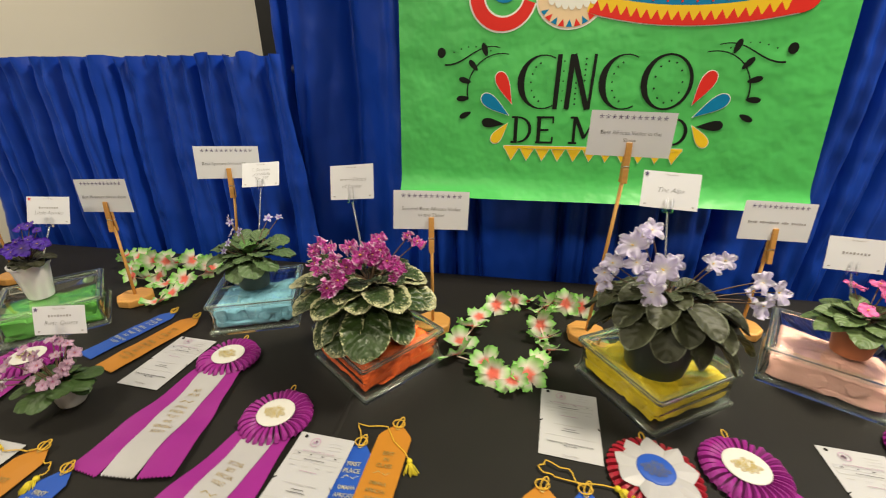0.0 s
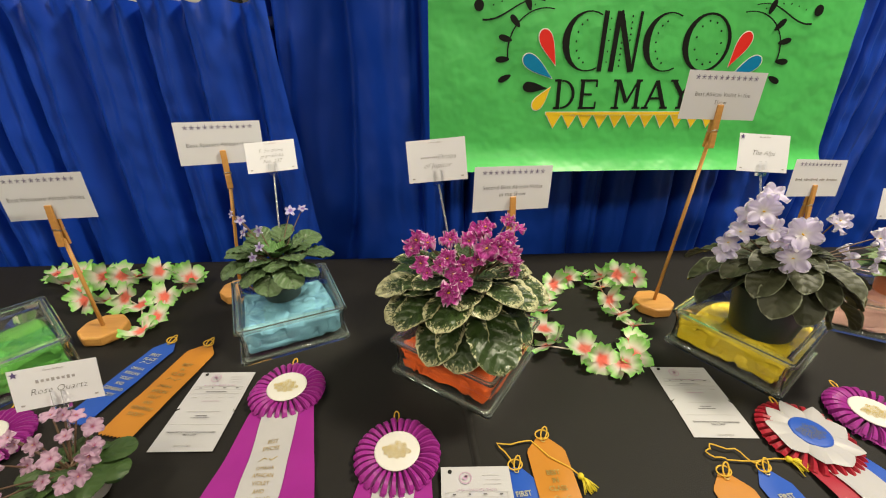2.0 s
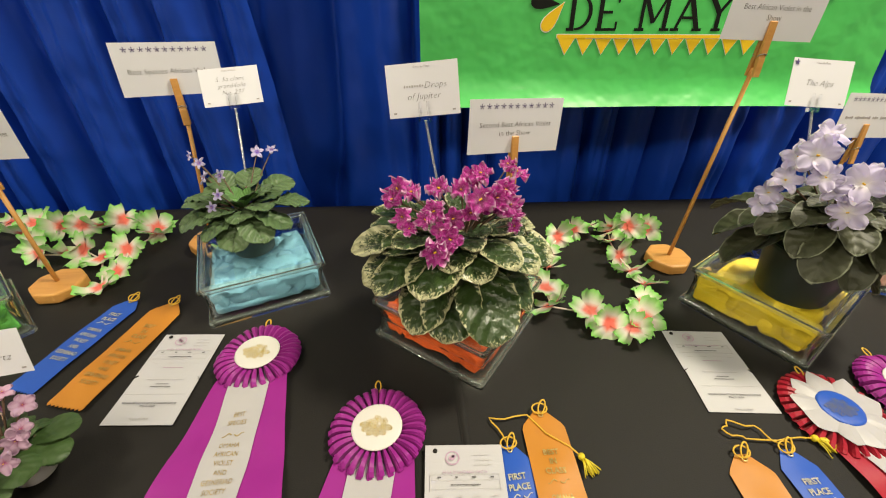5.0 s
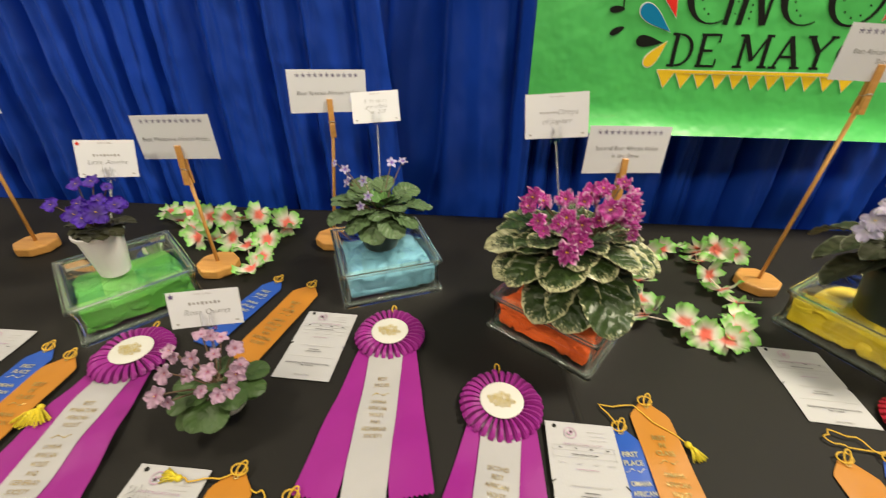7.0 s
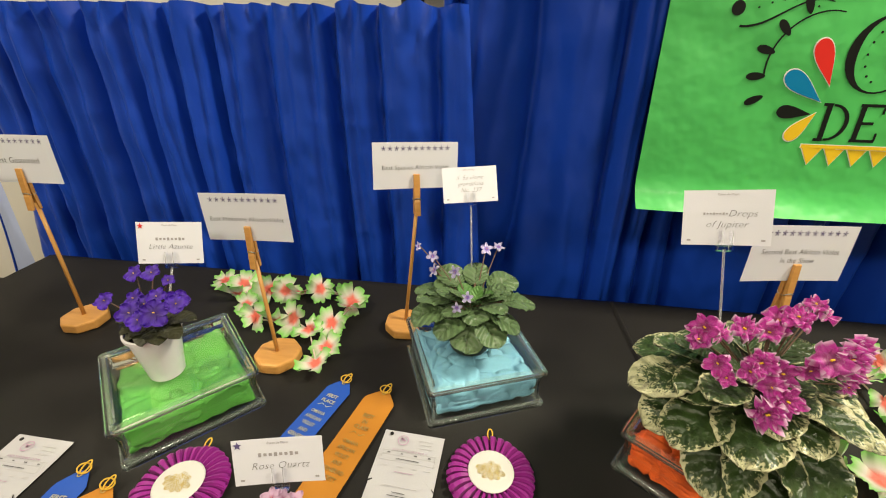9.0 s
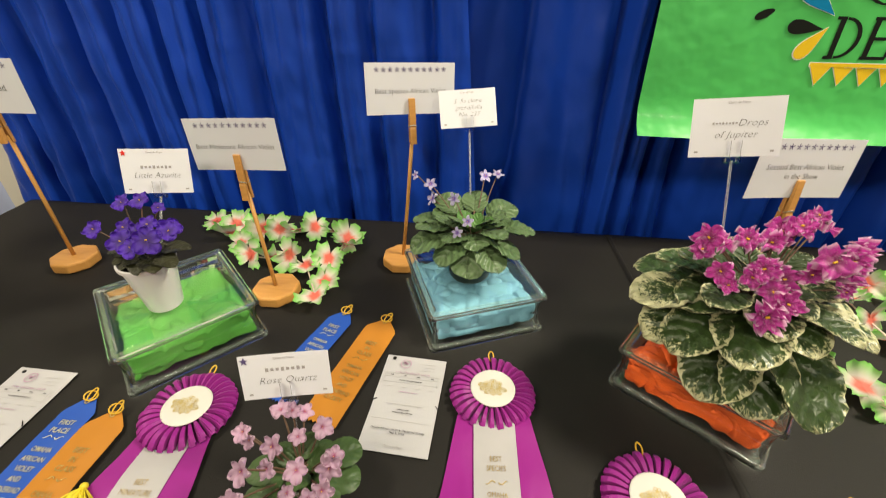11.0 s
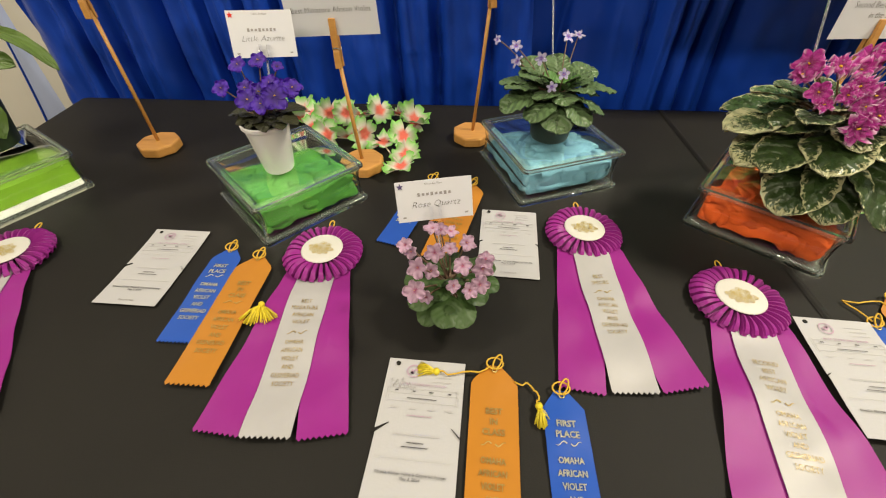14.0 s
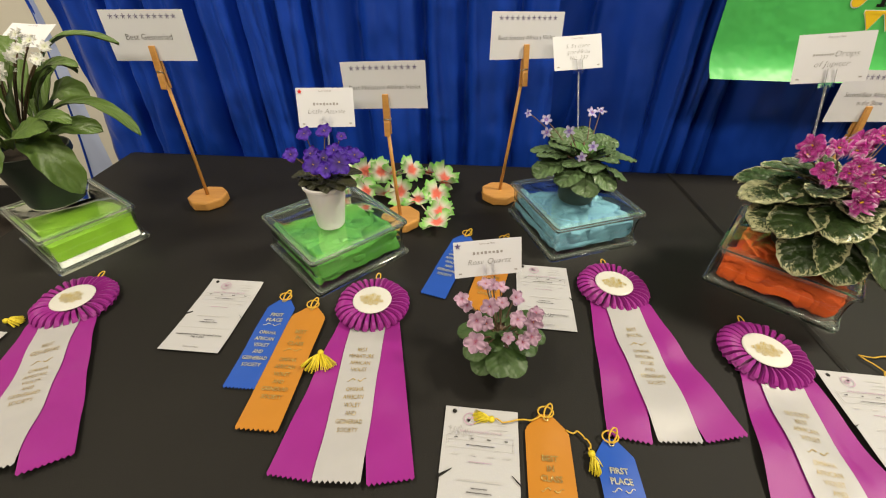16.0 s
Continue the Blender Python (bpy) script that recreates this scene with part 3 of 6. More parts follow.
B0, B1, BZ0, BZ1 = 0.205, 1.192, 1.002, 2.02
bn = thing("banner", pose(0, 0, 0), "glossy green vinyl fiesta banner hanging on the blue drape", "banner")
s = Soup().grid(lambda a, b: ban(B0 + (B1 - B0) * b, BZ0 + (BZ1 - BZ0) * a), 60, 60)
s.grid(lambda a, b: ban(B0 + (B1 - B0) * (1 - b), BZ0 + (BZ1 - BZ0) * a, -0.0012), 60, 60)
part("sheet", s.mesh("banner_sheet", M_BANNER), bn)
s = Soup().tube([ban(B0, BZ1 - 0.005, -0.01), ban((B0 + B1) / 2, BZ1 - 0.005, -0.01), ban(B1, BZ1 - 0.005, -0.01)], 0.009, 8)
part("hanging_rod", s.mesh("hanging_rod", M_METAL), bn)


def decal(name, shapes, material, out=0.0012, label=""):
    """Flat printed shapes, each an outline in the banner's x and z, laid on the sheet."""
    bm = bmesh.new()
    flat = []
    for sh in shapes:
        flat += sh if isinstance(sh[0][0], (list, tuple)) else [sh]
    for pts in flat:
        try:
            bm.faces.new([bm.verts.new((p[0], p[1], 0)) for p in pts])
        except ValueError:
            pass
    bmesh.ops.triangulate(bm, faces=bm.faces[:])
    for v in bm.verts:
        v.co = ban(v.co.x, v.co.y, out)
    me = bpy.data.meshes.new(name)
    bm.to_mesh(me)
    bm.free()
    me.materials.append(material)
    return part(name, me, bn, label)


def ell(cx, cz, rx, rz, turn=0.0, n=28, tear=0.0):
    """An ellipse, or with tear a drop whose point is at its -x end."""
    out, c, d = [], math.cos(radians(turn)), math.sin(radians(turn))
    for k in range(n):
        a = 2 * math.pi * k / n
        x, z = rx * math.cos(a), rz * math.sin(a)
        if tear:
            z *= 0.5 + 0.5 * math.cos(a) * tear + (1 - tear) * 0.5
        out.append((cx + x * c - z * d, cz + x * d + z * c))
    return out


def stroke(pts, w):
    """Quads of a pen stroke; w: width, or widths at its two ends."""
    w0, w1 = w if isinstance(w, tuple) else (w, w)
    left, right = [], []
    for k, p in enumerate(pts):
        a, b = pts[max(0, k - 1)], pts[min(len(pts) - 1, k + 1)]
        dx, dz = b[0] - a[0], b[1] - a[1]
        ln = math.hypot(dx, dz) or 1
        h = 0.5 * (w0 + (w1 - w0) * k / max(1, len(pts) - 1))
        left.append((p[0] - dz / ln * h, p[1] + dx / ln * h))
        right.append((p[0] + dz / ln * h, p[1] - dx / ln * h))
    return [[right[k], right[k + 1], left[k + 1], left[k]] for k in range(len(pts) - 1)]


def bow(cx, cz, rx, rz, a0, a1, thick, thin, n=20):
    """Quads of an arc of an ellipse, thick on its left side and thin elsewhere."""
    quads, prev = [], None
    for k in range(n + 1):
        a = radians(a0 + (a1 - a0) * k / n)
        w = thin + (thick - thin) * max(0.0, -math.cos(a)) ** 1.5
        o = (cx + rx * math.cos(a), cz + rz * math.sin(a))
        i = (cx + (rx - w) * math.cos(a), cz + (rz - w * 0.55) * math.sin(a))
        if prev:
            quads.append([prev[0], o, i, prev[1]])
        prev = (o, i)
    return quads


Z0, Z1 = 1.222, 1.345
ZM, RH = (Z0 + Z1) / 2, (Z1 - Z0) / 2
decal("letter_c", bow(0.563, ZM, 0.060, RH, 62, 298, 0.0165, 0.005), M_INK)
decal("letter_i", [stroke([(0.596, Z0), (0.600, Z1)], 0.011)], M_INK)
decal("letter_n", [stroke([(0.624, Z0), (0.630, Z1)], 0.012), stroke([(0.632, Z1), (0.672, Z0)], 0.0125), stroke([(0.676, Z0), (0.682, Z1)], 0.007)], M_INK)
decal("letter_c", bow(0.752, ZM, 0.058, RH, 62, 298, 0.0165, 0.005), M_INK)
decal("letter_o", bow(0.845, ZM, 0.056, RH, 0, 360, 0.0145, 0.008, 32), M_INK)
dots = []
for cx in (0.563, 0.752):
    for k in range(7):
        a = radians(105 + 25 * k)
        dots.append(ell(cx + 0.028 * math.cos(a), ZM + 0.044 * math.sin(a), 0.0022, 0.0022, n=8))
for k in range(11):
    a = radians(33 * k)
    dots.append(ell(0.848 + 0.030 * math.cos(a), ZM + 0.045 * math.sin(a), 0.0022, 0.0022, n=8))
for k in range(5):
    dots.append(ell(0.642, Z0 + 0.012 + 0.012 * k, 0.0022, 0.0022, n=8))
    dots.append(ell(0.661, Z1 - 0.010 - 0.012 * k, 0.0022, 0.0022, n=8))
    dots.append(ell(0.611, Z0 + 0.02 + 0.022 * k, 0.0018, 0.0018, n=8))
tagged(decal("dot_print", dots, M_INK, 0.0016), kind="stuff")


def slab(x, z, w=0.016):
    return [(x - w / 2, z - 0.0025), (x + w / 2, z - 0.0025), (x + w / 2, z + 0.0025), (x - w / 2, z + 0.0025)]


Y0, Y1 = 1.143, 1.203
ym = (Y0 + Y1) / 2
decal("letter_d", [stroke([(0.505, Y0), (0.505, Y1)], 0.009), slab(0.502, Y0), slab(0.502, Y1)] + [list(q) for q in bow(0.512, ym, 0.032, 0.0315, -92, 92, 0.007, 0.0075)], M_INK)
decal("letter_e", [stroke([(0.562, Y0), (0.562, Y1)], 0.009), slab(0.576, Y0, 0.042), slab(0.576, Y1, 0.042), slab(0.573, ym, 0.026),
                   stroke([(0.596, Y0), (0.596, Y0 + 0.014)], 0.004), stroke([(0.596, Y1), (0.596, Y1 - 0.014)], 0.004)], M_INK)
decal("letter_m", [stroke([(0.648, Y0), (0.648, Y1)], 0.007), stroke([(0.650, Y1), (0.673, Y0 + 0.012)], 0.009), stroke([(0.673, Y0 + 0.012), (0.697, Y1)], 0.005),
                   stroke([(0.698, Y0), (0.698, Y1)], 0.009), slab(0.646, Y0, 0.020), slab(0.699, Y0, 0.020), slab(0.645, Y1, 0.016), slab(0.700, Y1, 0.016)], M_INK)
decal("letter_a", [stroke([(0.722, Y0), (0.744, Y1)], 0.006), stroke([(0.744, Y1), (0.768, Y0)], 0.010), slab(0.745, Y0 + 0.021, 0.030), slab(0.721, Y0, 0.018), slab(0.768, Y0, 0.020)], M_INK)
decal("letter_y", [stroke([(0.786, Y1), (0.808, ym)], 0.010), stroke([(0.830, Y1), (0.808, ym)], 0.006), stroke([(0.808, Y0), (0.808, ym)], 0.009), slab(0.808, Y0, 0.020), slab(0.786, Y1, 0.018), slab(0.831, Y1, 0.016)], M_INK)
decal("letter_o", bow(0.876, ym, 0.031, 0.0315, 0, 360, 0.010, 0.008, 26), M_INK)

fl = [[(0.478, 1.134), (0.478, 1.128), (0.902, 1.128), (0.902, 1.134)]]
for k in range(11):
    x = 0.478 + 0.0386 * k
    fl.append([(x + 0.002, 1.1285), (x + 0.0195, 1.098), (x + 0.037, 1.1285)])
fo = [[(0.4768, 1.1352), (0.4768, 1.127), (0.9032, 1.127), (0.9032, 1.1352)]]
for k in range(11):
    x = 0.478 + 0.0386 * k
    fo.append([(x + 0.0005, 1.128), (x + 0.0195, 1.0962), (x + 0.0385, 1.128)])
decal("pennant_outline", fo, M_WHITEINK, 0.0010)
decal("pennant_band", fl[:1], M_YEL, 0.0018)
for tri in fl[1:]:
    decal("pennant", [tri], M_YEL, 0.0018)
CX = 0.694
for sg in (-1, 1):
    # one side is the mirror of the other
    def fx(x):
        return x if sg < 0 else 2 * CX + 0.010 - x

    def dropshape(cx, cz, rx, rz, turn):
        return ell(fx(cx), cz, rx, rz, turn if sg < 0 else 180 - turn, tear=0.9)
    for nm, args, material in (("red_drop", (0.474, 1.270, 0.040, 0.022, 116), M_RED), ("teal_drop", (0.452, 1.230, 0.041, 0.022, 146), M_TEAL),
                               ("black_drop", (0.448, 1.188, 0.029, 0.017, 176), M_INK), ("yellow_drop", (0.466, 1.165, 0.030, 0.018, 232), M_YEL)):
        cx, cz, rx, rz, tn = args
        decal(nm + "_outline", [dropshape(cx, cz, rx + 0.0022, rz + 0.0022, tn)], M_WHITEINK if material is not M_INK else M_BANNER, 0.0010)
        decal(nm, [dropshape(cx, cz, rx, rz, tn)], material, 0.0017)
    vine = []
    pts = []
    for k in range(17):
        a = radians(78 + 112 * k / 16)
        pts.append((fx(0.462 + 0.082 * math.cos(a)), 1.262 + 0.086 * math.sin(a)))
    vine.append(stroke(pts, (0.0022, 0.0032)))
    pts = [(fx(0.322 + 0.135 * k / 20), 1.340 + 0.017 * math.sin(-1.9 + 4.2 * k / 20) + 0.008 * k / 20) for k in range(21)]
    vine.append(stroke(pts, (0.004, 0.0018)))
    for x, z, tn in ((0.421, 1.357, 110), (0.394, 1.322, 132), (0.374, 1.288, 165), (0.369, 1.246, 183), (0.376, 1.207, 205)):
        vine.append(ell(fx(x), z, 0.0155, 0.0078, tn if sg < 0 else 180 - tn, tear=0.35))
    vine.append(ell(fx(0.314), 1.351, 0.0105, 0.0115))
    for k in range(6):
        vine.append(ell(fx(0.345 + 0.018 * k), 1.352 + 0.012 * math.sin(0.6 * k), 0.0017, 0.0017, n=8))
    decal("vine", vine, M_INK, 0.0014)

# printed chilli, painted chin and hat brim along the upper part
pts = [(0.46 + 0.062 * math.cos(radians(a)), 1.472 + 0.062 * math.sin(radians(a))) for a in range(178, 352, 8)]
decal("chilli_outline", [stroke(pts, (0.040, 0.034))], M_WHITEINK, 0.0010)
decal("chilli", [stroke(pts, (0.032, 0.026))], M_RED, 0.0017)
decal("leaf_print", [ell(0.462, 1.475, 0.028, 0.020)], M_TEAL, 0.0014)
decal("chin_outline", [ell(0.612, 1.462, 0.078, 0.066)], M_WHITEINK, 0.0010)
decal("chin", [ell(0.612, 1.462, 0.074, 0.062)], M_CREAM, 0.0015)
tri_r, tri_t = [], []
for k in range(9):
    a0, a1 = radians(205 + 15 * k), radians(217 + 15 * k)
    am = (a0 + a1) / 2
    p = [(0.612 + 0.072 * math.cos(a), 1.462 + 0.060 * math.sin(a)) for a in (a0, a1)]
    (tri_r if k % 2 else tri_t).append(p + [(0.612 + 0.055 * math.cos(am), 1.462 + 0.044 * math.sin(am))])
for tri in tri_r:
    decal("red_point_print", [tri], M_RED, 0.0020)
for tri in tri_t:
    decal("teal_point_print", [tri], M_TEAL, 0.0020)
decal("white_block_print", [ell(0.570 + 0.0155 * k, 1.452 + 0.0012 * (k - 3) ** 2, 0.0085, 0.015) for k in range(7)], M_WHITEINK, 0.0022)


def brim(x):
    return 1.403 + 0.10 * ((x - 0.89) / 0.2) ** 2 * 0.22


xs = [0.655 + 0.42 * k / 24 for k in range(25)]
decal("brim_outline", [stroke([(x, brim(x) + 0.026) for x in xs], 0.062)], M_WHITEINK, 0.0010)
decal("brim_yellow", [stroke([(x, brim(x) + 0.018) for x in xs], 0.038)], M_YEL, 0.0016)
decal("brim_red", [stroke([(x, brim(x) + 0.002) for x in xs], 0.010)] +
      [[(x, brim(x) + 0.005), (x + 0.021, brim(x + 0.021) + 0.005), (x + 0.0105, brim(x + 0.01) + 0.026)] for x in [0.66 + 0.0218 * k for k in range(19)]], M_RED, 0.0021)
decal("brim_teal", [stroke([(x, brim(x) + 0.050) for x in xs[1:-1]], 0.026)], M_TEAL, 0.0016)
decal("brim_curl", [ell(1.085, 1.440, 0.030, 0.020, 25)], M_RED, 0.0019)
decal("brim_stripe_print", [stroke([(x, brim(x) + 0.042), (x + 0.002, brim(x) + 0.060)], 0.004) for x in [0.70 + 0.03 * k for k in range(12)]], M_RED, 0.0024)


# ---- glass blocks ----
def rsq(hw, r, n=5):
    """A rounded square, counter-clockwise."""
    out = []
    for q, (sx, sy) in enumerate(((1, 1), (-1, 1), (-1, -1), (1, -1))):
        for k in range(n + 1):
            a = math.pi / 2 * (q + k / n)
            out.append((sx * (hw - r) + r * math.cos(a), sy * (hw - r) + r * math.sin(a)))
    return out


HB, HW = 0.078, 0.0985


def glass_shell():
    prof = [(0.006, 0.0), (0.0015, 0.0012), (0.0, 0.004), (0.0, 0.0085), (0.0030, 0.0105), (0.0058, 0.016), (0.0072, 0.028), (0.0076, 0.0372),
            (0.0071, 0.0380), (0.0071, 0.0398), (0.0076, 0.0406), (0.0072, 0.050), (0.0058, 0.062), (0.0030, 0.0675), (0.0, 0.0695), (0.0, 0.074),
            (0.0015, 0.0768), (0.006, 0.078), (0.011, 0.078), (0.0135, 0.0755)]
    s = Soup()
    rings = []
    for inset, z in prof:
        base = len(s.v)
        pts = rsq(HW - inset, 0.0065)
        s.v += [Vector((x, y, z)) for x, y in pts]
        rings.append((base, len(pts)))
    for (a, n), (b, _) in zip(rings, rings[1:]):
        s.f += [(a + k, a + (k + 1) % n, b + (k + 1) % n, b + k) for k in range(n)]
    a, n = rings[0]
    s.f.append(tuple(a + n - 1 - k for k in range(n)))
    b, _ = rings[-1]
    s.f.append(tuple(b + k for k in range(n)))
    # the hollow inside, facing inwards
    rings = []
    for inset, z in ((0.012, 0.0042), (0.0058, 0.0055), (0.0056, 0.0085), (0.0075, 0.0125), (0.0092, 0.018), (0.0104, 0.030), (0.0107, 0.039), (0.0104, 0.048), (0.0092, 0.060), (0.0075, 0.0655), (0.0056, 0.0695), (0.0058, 0.0715), (0.012, 0.0722)):
        base = len(s.v)
        pts = rsq(HW - inset, 0.006)
        s.v += [Vector((x, y, z)) for x, y in pts]
        rings.append((base, len(pts)))
    for (a, n), (b, _) in zip(rings, rings[1:]):
        s.f += [(a + (k + 1) % n, a + k, b + k, b + (k + 1) % n) for k in range(n)]
    a, n = rings[0]
    s.f.append(tuple(a + k for k in range(n)))
    b, _ = rings[-1]
    s.f.append(tuple(b + n - 1 - k for k in range(n)))
    s.uv, s.i = [(0, 0)] * len(s.v), [0] * len(s.f)
    # thick lips round top and foot get painted-in gathered light, flat faces stay clear
    for k, f in enumerate(s.f):
        c = sum((s.v[q] for q in f), Vector()) / len(f)
        lip = max(abs(c.x), abs(c.y)) > HW - 0.0100 and (c.z < 0.0110 or c.z > 0.0670)
        s.i[k] = 1 if lip else 0
    me = s.mesh("glass_block", [M_GLASS, M_GLASS_RIM])
    bm = bmesh.new()
    bm.from_mesh(me)
    for e in bm.edges:
        if e.calc_face_angle(0) > radians(38):
            e.smooth = False
    bm.to_mesh(me)
    bm.free()
    return me


SHELL = glass_shell()


def filling(material, seed, cell=0.036, gap=0.010, pieces=9, ragged=1.0):
    """Crumpled tissue in soft clumps, pressed into the hollow of a block."""
    s, lim = Soup(), HW - 0.0118

    def fold(p):
        """The flat of a fold: how far from the crease beside it (0 to 1), and its slant."""
        d, q = noise.voronoi(p / cell + Vector((seed * 7.3, 0, 0)))
        lean = noise.noise_vector(q[0] * 3.7)
        return min(1.0, (d[1] - d[0]) * 6.0), (p / cell + Vector((seed * 7.3, 0, 0)) - q[0]).dot(lean) * min(cell, 0.034)

    def clump(p):
        return fold(p)[0]

    def crumple(p):
        return abs(noise.noise(p * 48 + Vector((0, 0, seed))))

    def top(x, y):
        p = Vector((x, y, 0.05))
        near, slant = fold(p)
        return 0.0640 - gap * 0.8 * (1 - near) ** 1.6 + max(-0.006, min(0.006, 0.5 * slant)) - 0.003 * crumple(p) + 0.004 * noise.noise(p * 17)

    def cap(a, b):
        x, y = (2 * a - 1) * lim * 0.965, (2 * b - 1) * lim * 0.965
        edge = max(abs(2 * a - 1), abs(2 * b - 1))
        return (x, y, min(0.0712, top(x, y)) - 0.010 * max(0.0, (edge - 0.90) / 0.10) ** 2)
    s.grid(cap, 64, 64)

    ring = rsq(lim, 0.006)

    def side(a, b):
        i = b * len(ring)
        k, f = int(i) % len(ring), i - int(i)
        q = ring[(k + 1) % len(ring)]
        x, y = ring[k][0] * (1 - f) + q[0] * f, ring[k][1] * (1 - f) + q[1] * f
        low = 0.0074 + ragged * 0.011 * (1 - clump(Vector((x, y, 0.3)))) ** 1.2
        z = low + a * (top(x * 0.95, y * 0.95) - 0.002 - low)
        p = Vector((x, y, z * 0.8))
        near, slant = fold(p)
        inset = 0.003 + gap * (1 - near) ** 1.5 + max(-0.003, 0.3 * slant) + 0.003 * crumple(p)
        inset += 0.009 * max(0.0, (0.16 - a) / 0.16) ** 2 + 0.006 * max(0.0, (a - 0.84) / 0.16) ** 2
        q = 1 - inset / lim
        return (x * q, y * q, z)
    s.grid(side, 30, 264)
    rnd = random.Random(seed)

    def hold(p, own):
        m = lim - 0.0012 * own
        return (max(-m, min(m, p.x)), max(-m, min(m, p.y)), max(0.0076 + 0.001 * own, min(0.0708 - 0.0014 * own, p.z)))

    # single crumpled pieces pressed flat against the four sides, ragged and rounded at the foot
    for q in range(4):
        out = Vector(((1, 0, 0), (0, 1, 0), (-1, 0, 0), (0, -1, 0))[q])
        along = Vector((-out.y, out.x, 0))
        for k in range(pieces):
            t0 = (2 * (k + rnd.uniform(0.1, 0.9)) / pieces - 1) * lim * 0.9
            w, z0, z1 = rnd.uniform(0.022, 0.044), rnd.uniform(0.0085, 0.026), rnd.uniform(0.040, 0.064)
            lean, deep, ph = rnd.uniform(-0.25, 0.25), rnd.uniform(0.0002, 0.0026), rnd.uniform(0, 99)

            def piece(a, b, t0=t0, w=w, z0=z0, z1=z1, lean=lean, deep=deep, ph=ph, out=out, along=along):
                v = 2 * b - 1
                half = 0.5 * w * (1 - 0.35 * abs(2 * a - 1) ** 3) * (1 + 0.14 * noise.noise(Vector((a * 5, ph, 0))))
                foot = z0 + 0.012 * abs(v) ** 2.5 + 0.004 * noise.noise(Vector((b * 6, ph, 3)))
                z = foot + (z1 - foot + 0.005 * noise.noise(Vector((b * 5, ph, 8)))) * a
                t = t0 + v * half + lean * (z - 0.035)
                back = deep + 0.0055 * abs(v) ** 3 + 0.005 * (abs(2 * a - 1)) ** 4 + 0.0022 * (1 + noise.noise(Vector((a * 4, b * 4, ph))))
                return hold(out * (lim - back) + along * t + Vector((0, 0, z)), ph / 99)
            s.grid(piece, 8, 8)
    # pieces lying on top
    for k in range(pieces * 2):
        c = Vector((rnd.uniform(-0.8, 0.8) * lim, rnd.uniform(-0.8, 0.8) * lim, 0.0))
        c.z = top(c.x, c.y) + rnd.uniform(0.0005, 0.004)
        az, w, ln, ph = rnd.uniform(0, 6.28), rnd.uniform(0.022, 0.042), rnd.uniform(0.024, 0.046), rnd.uniform(0, 99)
        tip = rnd.uniform(-0.22, 0.22)

        def scrap(a, b, c=c, az=az, w=w, ln=ln, ph=ph, tip=tip):
            u, v = (a - 0.5) * ln, (b - 0.5) * w * (1 - 0.3 * abs(2 * a - 1) ** 2) * (1 + 0.2 * noise.noise(Vector((a * 5, ph, 0))))
            z = tip * u - 0.006 * (abs(2 * a - 1) ** 3 + abs(2 * b - 1) ** 3) + 0.006 * noise.noise(Vector((u * 60, v * 60, ph)))
            return hold(c + Vector((u * math.cos(az) - v * math.sin(az), u * math.sin(az) + v * math.cos(az), z)), ph / 99)
        s.grid(scrap, 9, 9)
    return s.mesh("tissue_filling", material)


def block(x, y, yaw, material, label, seed, layered=False, cell=0.036, gap=0.010, slim=1.0, pieces=9, ragged=1.0):
    b = thing("glass_block", pose(x, y, TOP + 0.0008, 0, 0, yaw), label, "glass block", "glass display blocks")
    shell = part("glass_shell", SHELL, b, "thick clear moulded glass")
    shell.visible_shadow = False
    narrow = Matrix.Diagonal((slim, 1, 1, 1))
    shell.matrix_basis = narrow
    if not layered:
        part("tissue_filling", filling(material, seed, cell, gap, pieces, ragged), b)
    else:
        lim = HW - 0.0122

        def band(a, b2):
            p = rsq(lim, 0.008)
            i = b2 * len(p)
            k = int(i) % len(p)
            q, f = p[(k + 1) % len(p)], i - int(i)
            z = 0.021 + 0.034 * a + 0.0035 * (1 - a) * noise.noise(Vector((p[k][0] * 20, p[k][1] * 20, 2)))
            return (p[k][0] * (1 - f) + q[0] * f, p[k][1] * (1 - f) + q[1] * f, z)
        s = Soup().grid(band, 6, 48)
        s.grid(lambda a, c: ((2 * a - 1) * lim * 0.99, (2 * c - 1) * lim * 0.99, 0.0540 + 0.003 * noise.noise(Vector((a * 6, c * 6, 1)))), 14, 14)
        part("paper_band", s.mesh("paper_band", material), b, "lime green paper lining", narrow)
        s = Soup().prism(rsq(lim, 0.008), 0.0075, 0.0215)
        part("white_layer", s.mesh("white_layer", M_TWHITE, False), b, "white base layer", narrow)
    return b


block(-1.095, 1.083, 57.5, M_TLIME, "slim clear glass block lined with lime and white paper", 1, True, slim=0.80)
block(-0.576, 1.066, 44.0, M_TGREEN, "clear glass block stuffed with bright green tissue on black cloth", 2, cell=0.050, gap=0.006, pieces=5, ragged=0.3)
block(-0.107, 1.166, 19.5, M_TBLUE, "clear glass block stuffed with aqua blue tissue on black cloth", 3, cell=0.044, gap=0.006, pieces=7, ragged=0.6)
block(0.236, 1.017, 50.5, M_TORANGE, "clear glass block stuffed with orange tissue on black cloth", 4)
block(0.769, 1.000, 30.0, M_TYELLOW, "clear glass block stuffed with yellow tissue on black cloth", 5, cell=0.060, gap=0.004, pieces=5, ragged=0.7)
block(1.112, 1.074, -33.0, M_TPINK, "clear glass block stuffed with pale pink tissue on black cloth", 6, cell=0.075, gap=0.005, pieces=3, ragged=0.2)
BT = TOP + HB + 0.0008


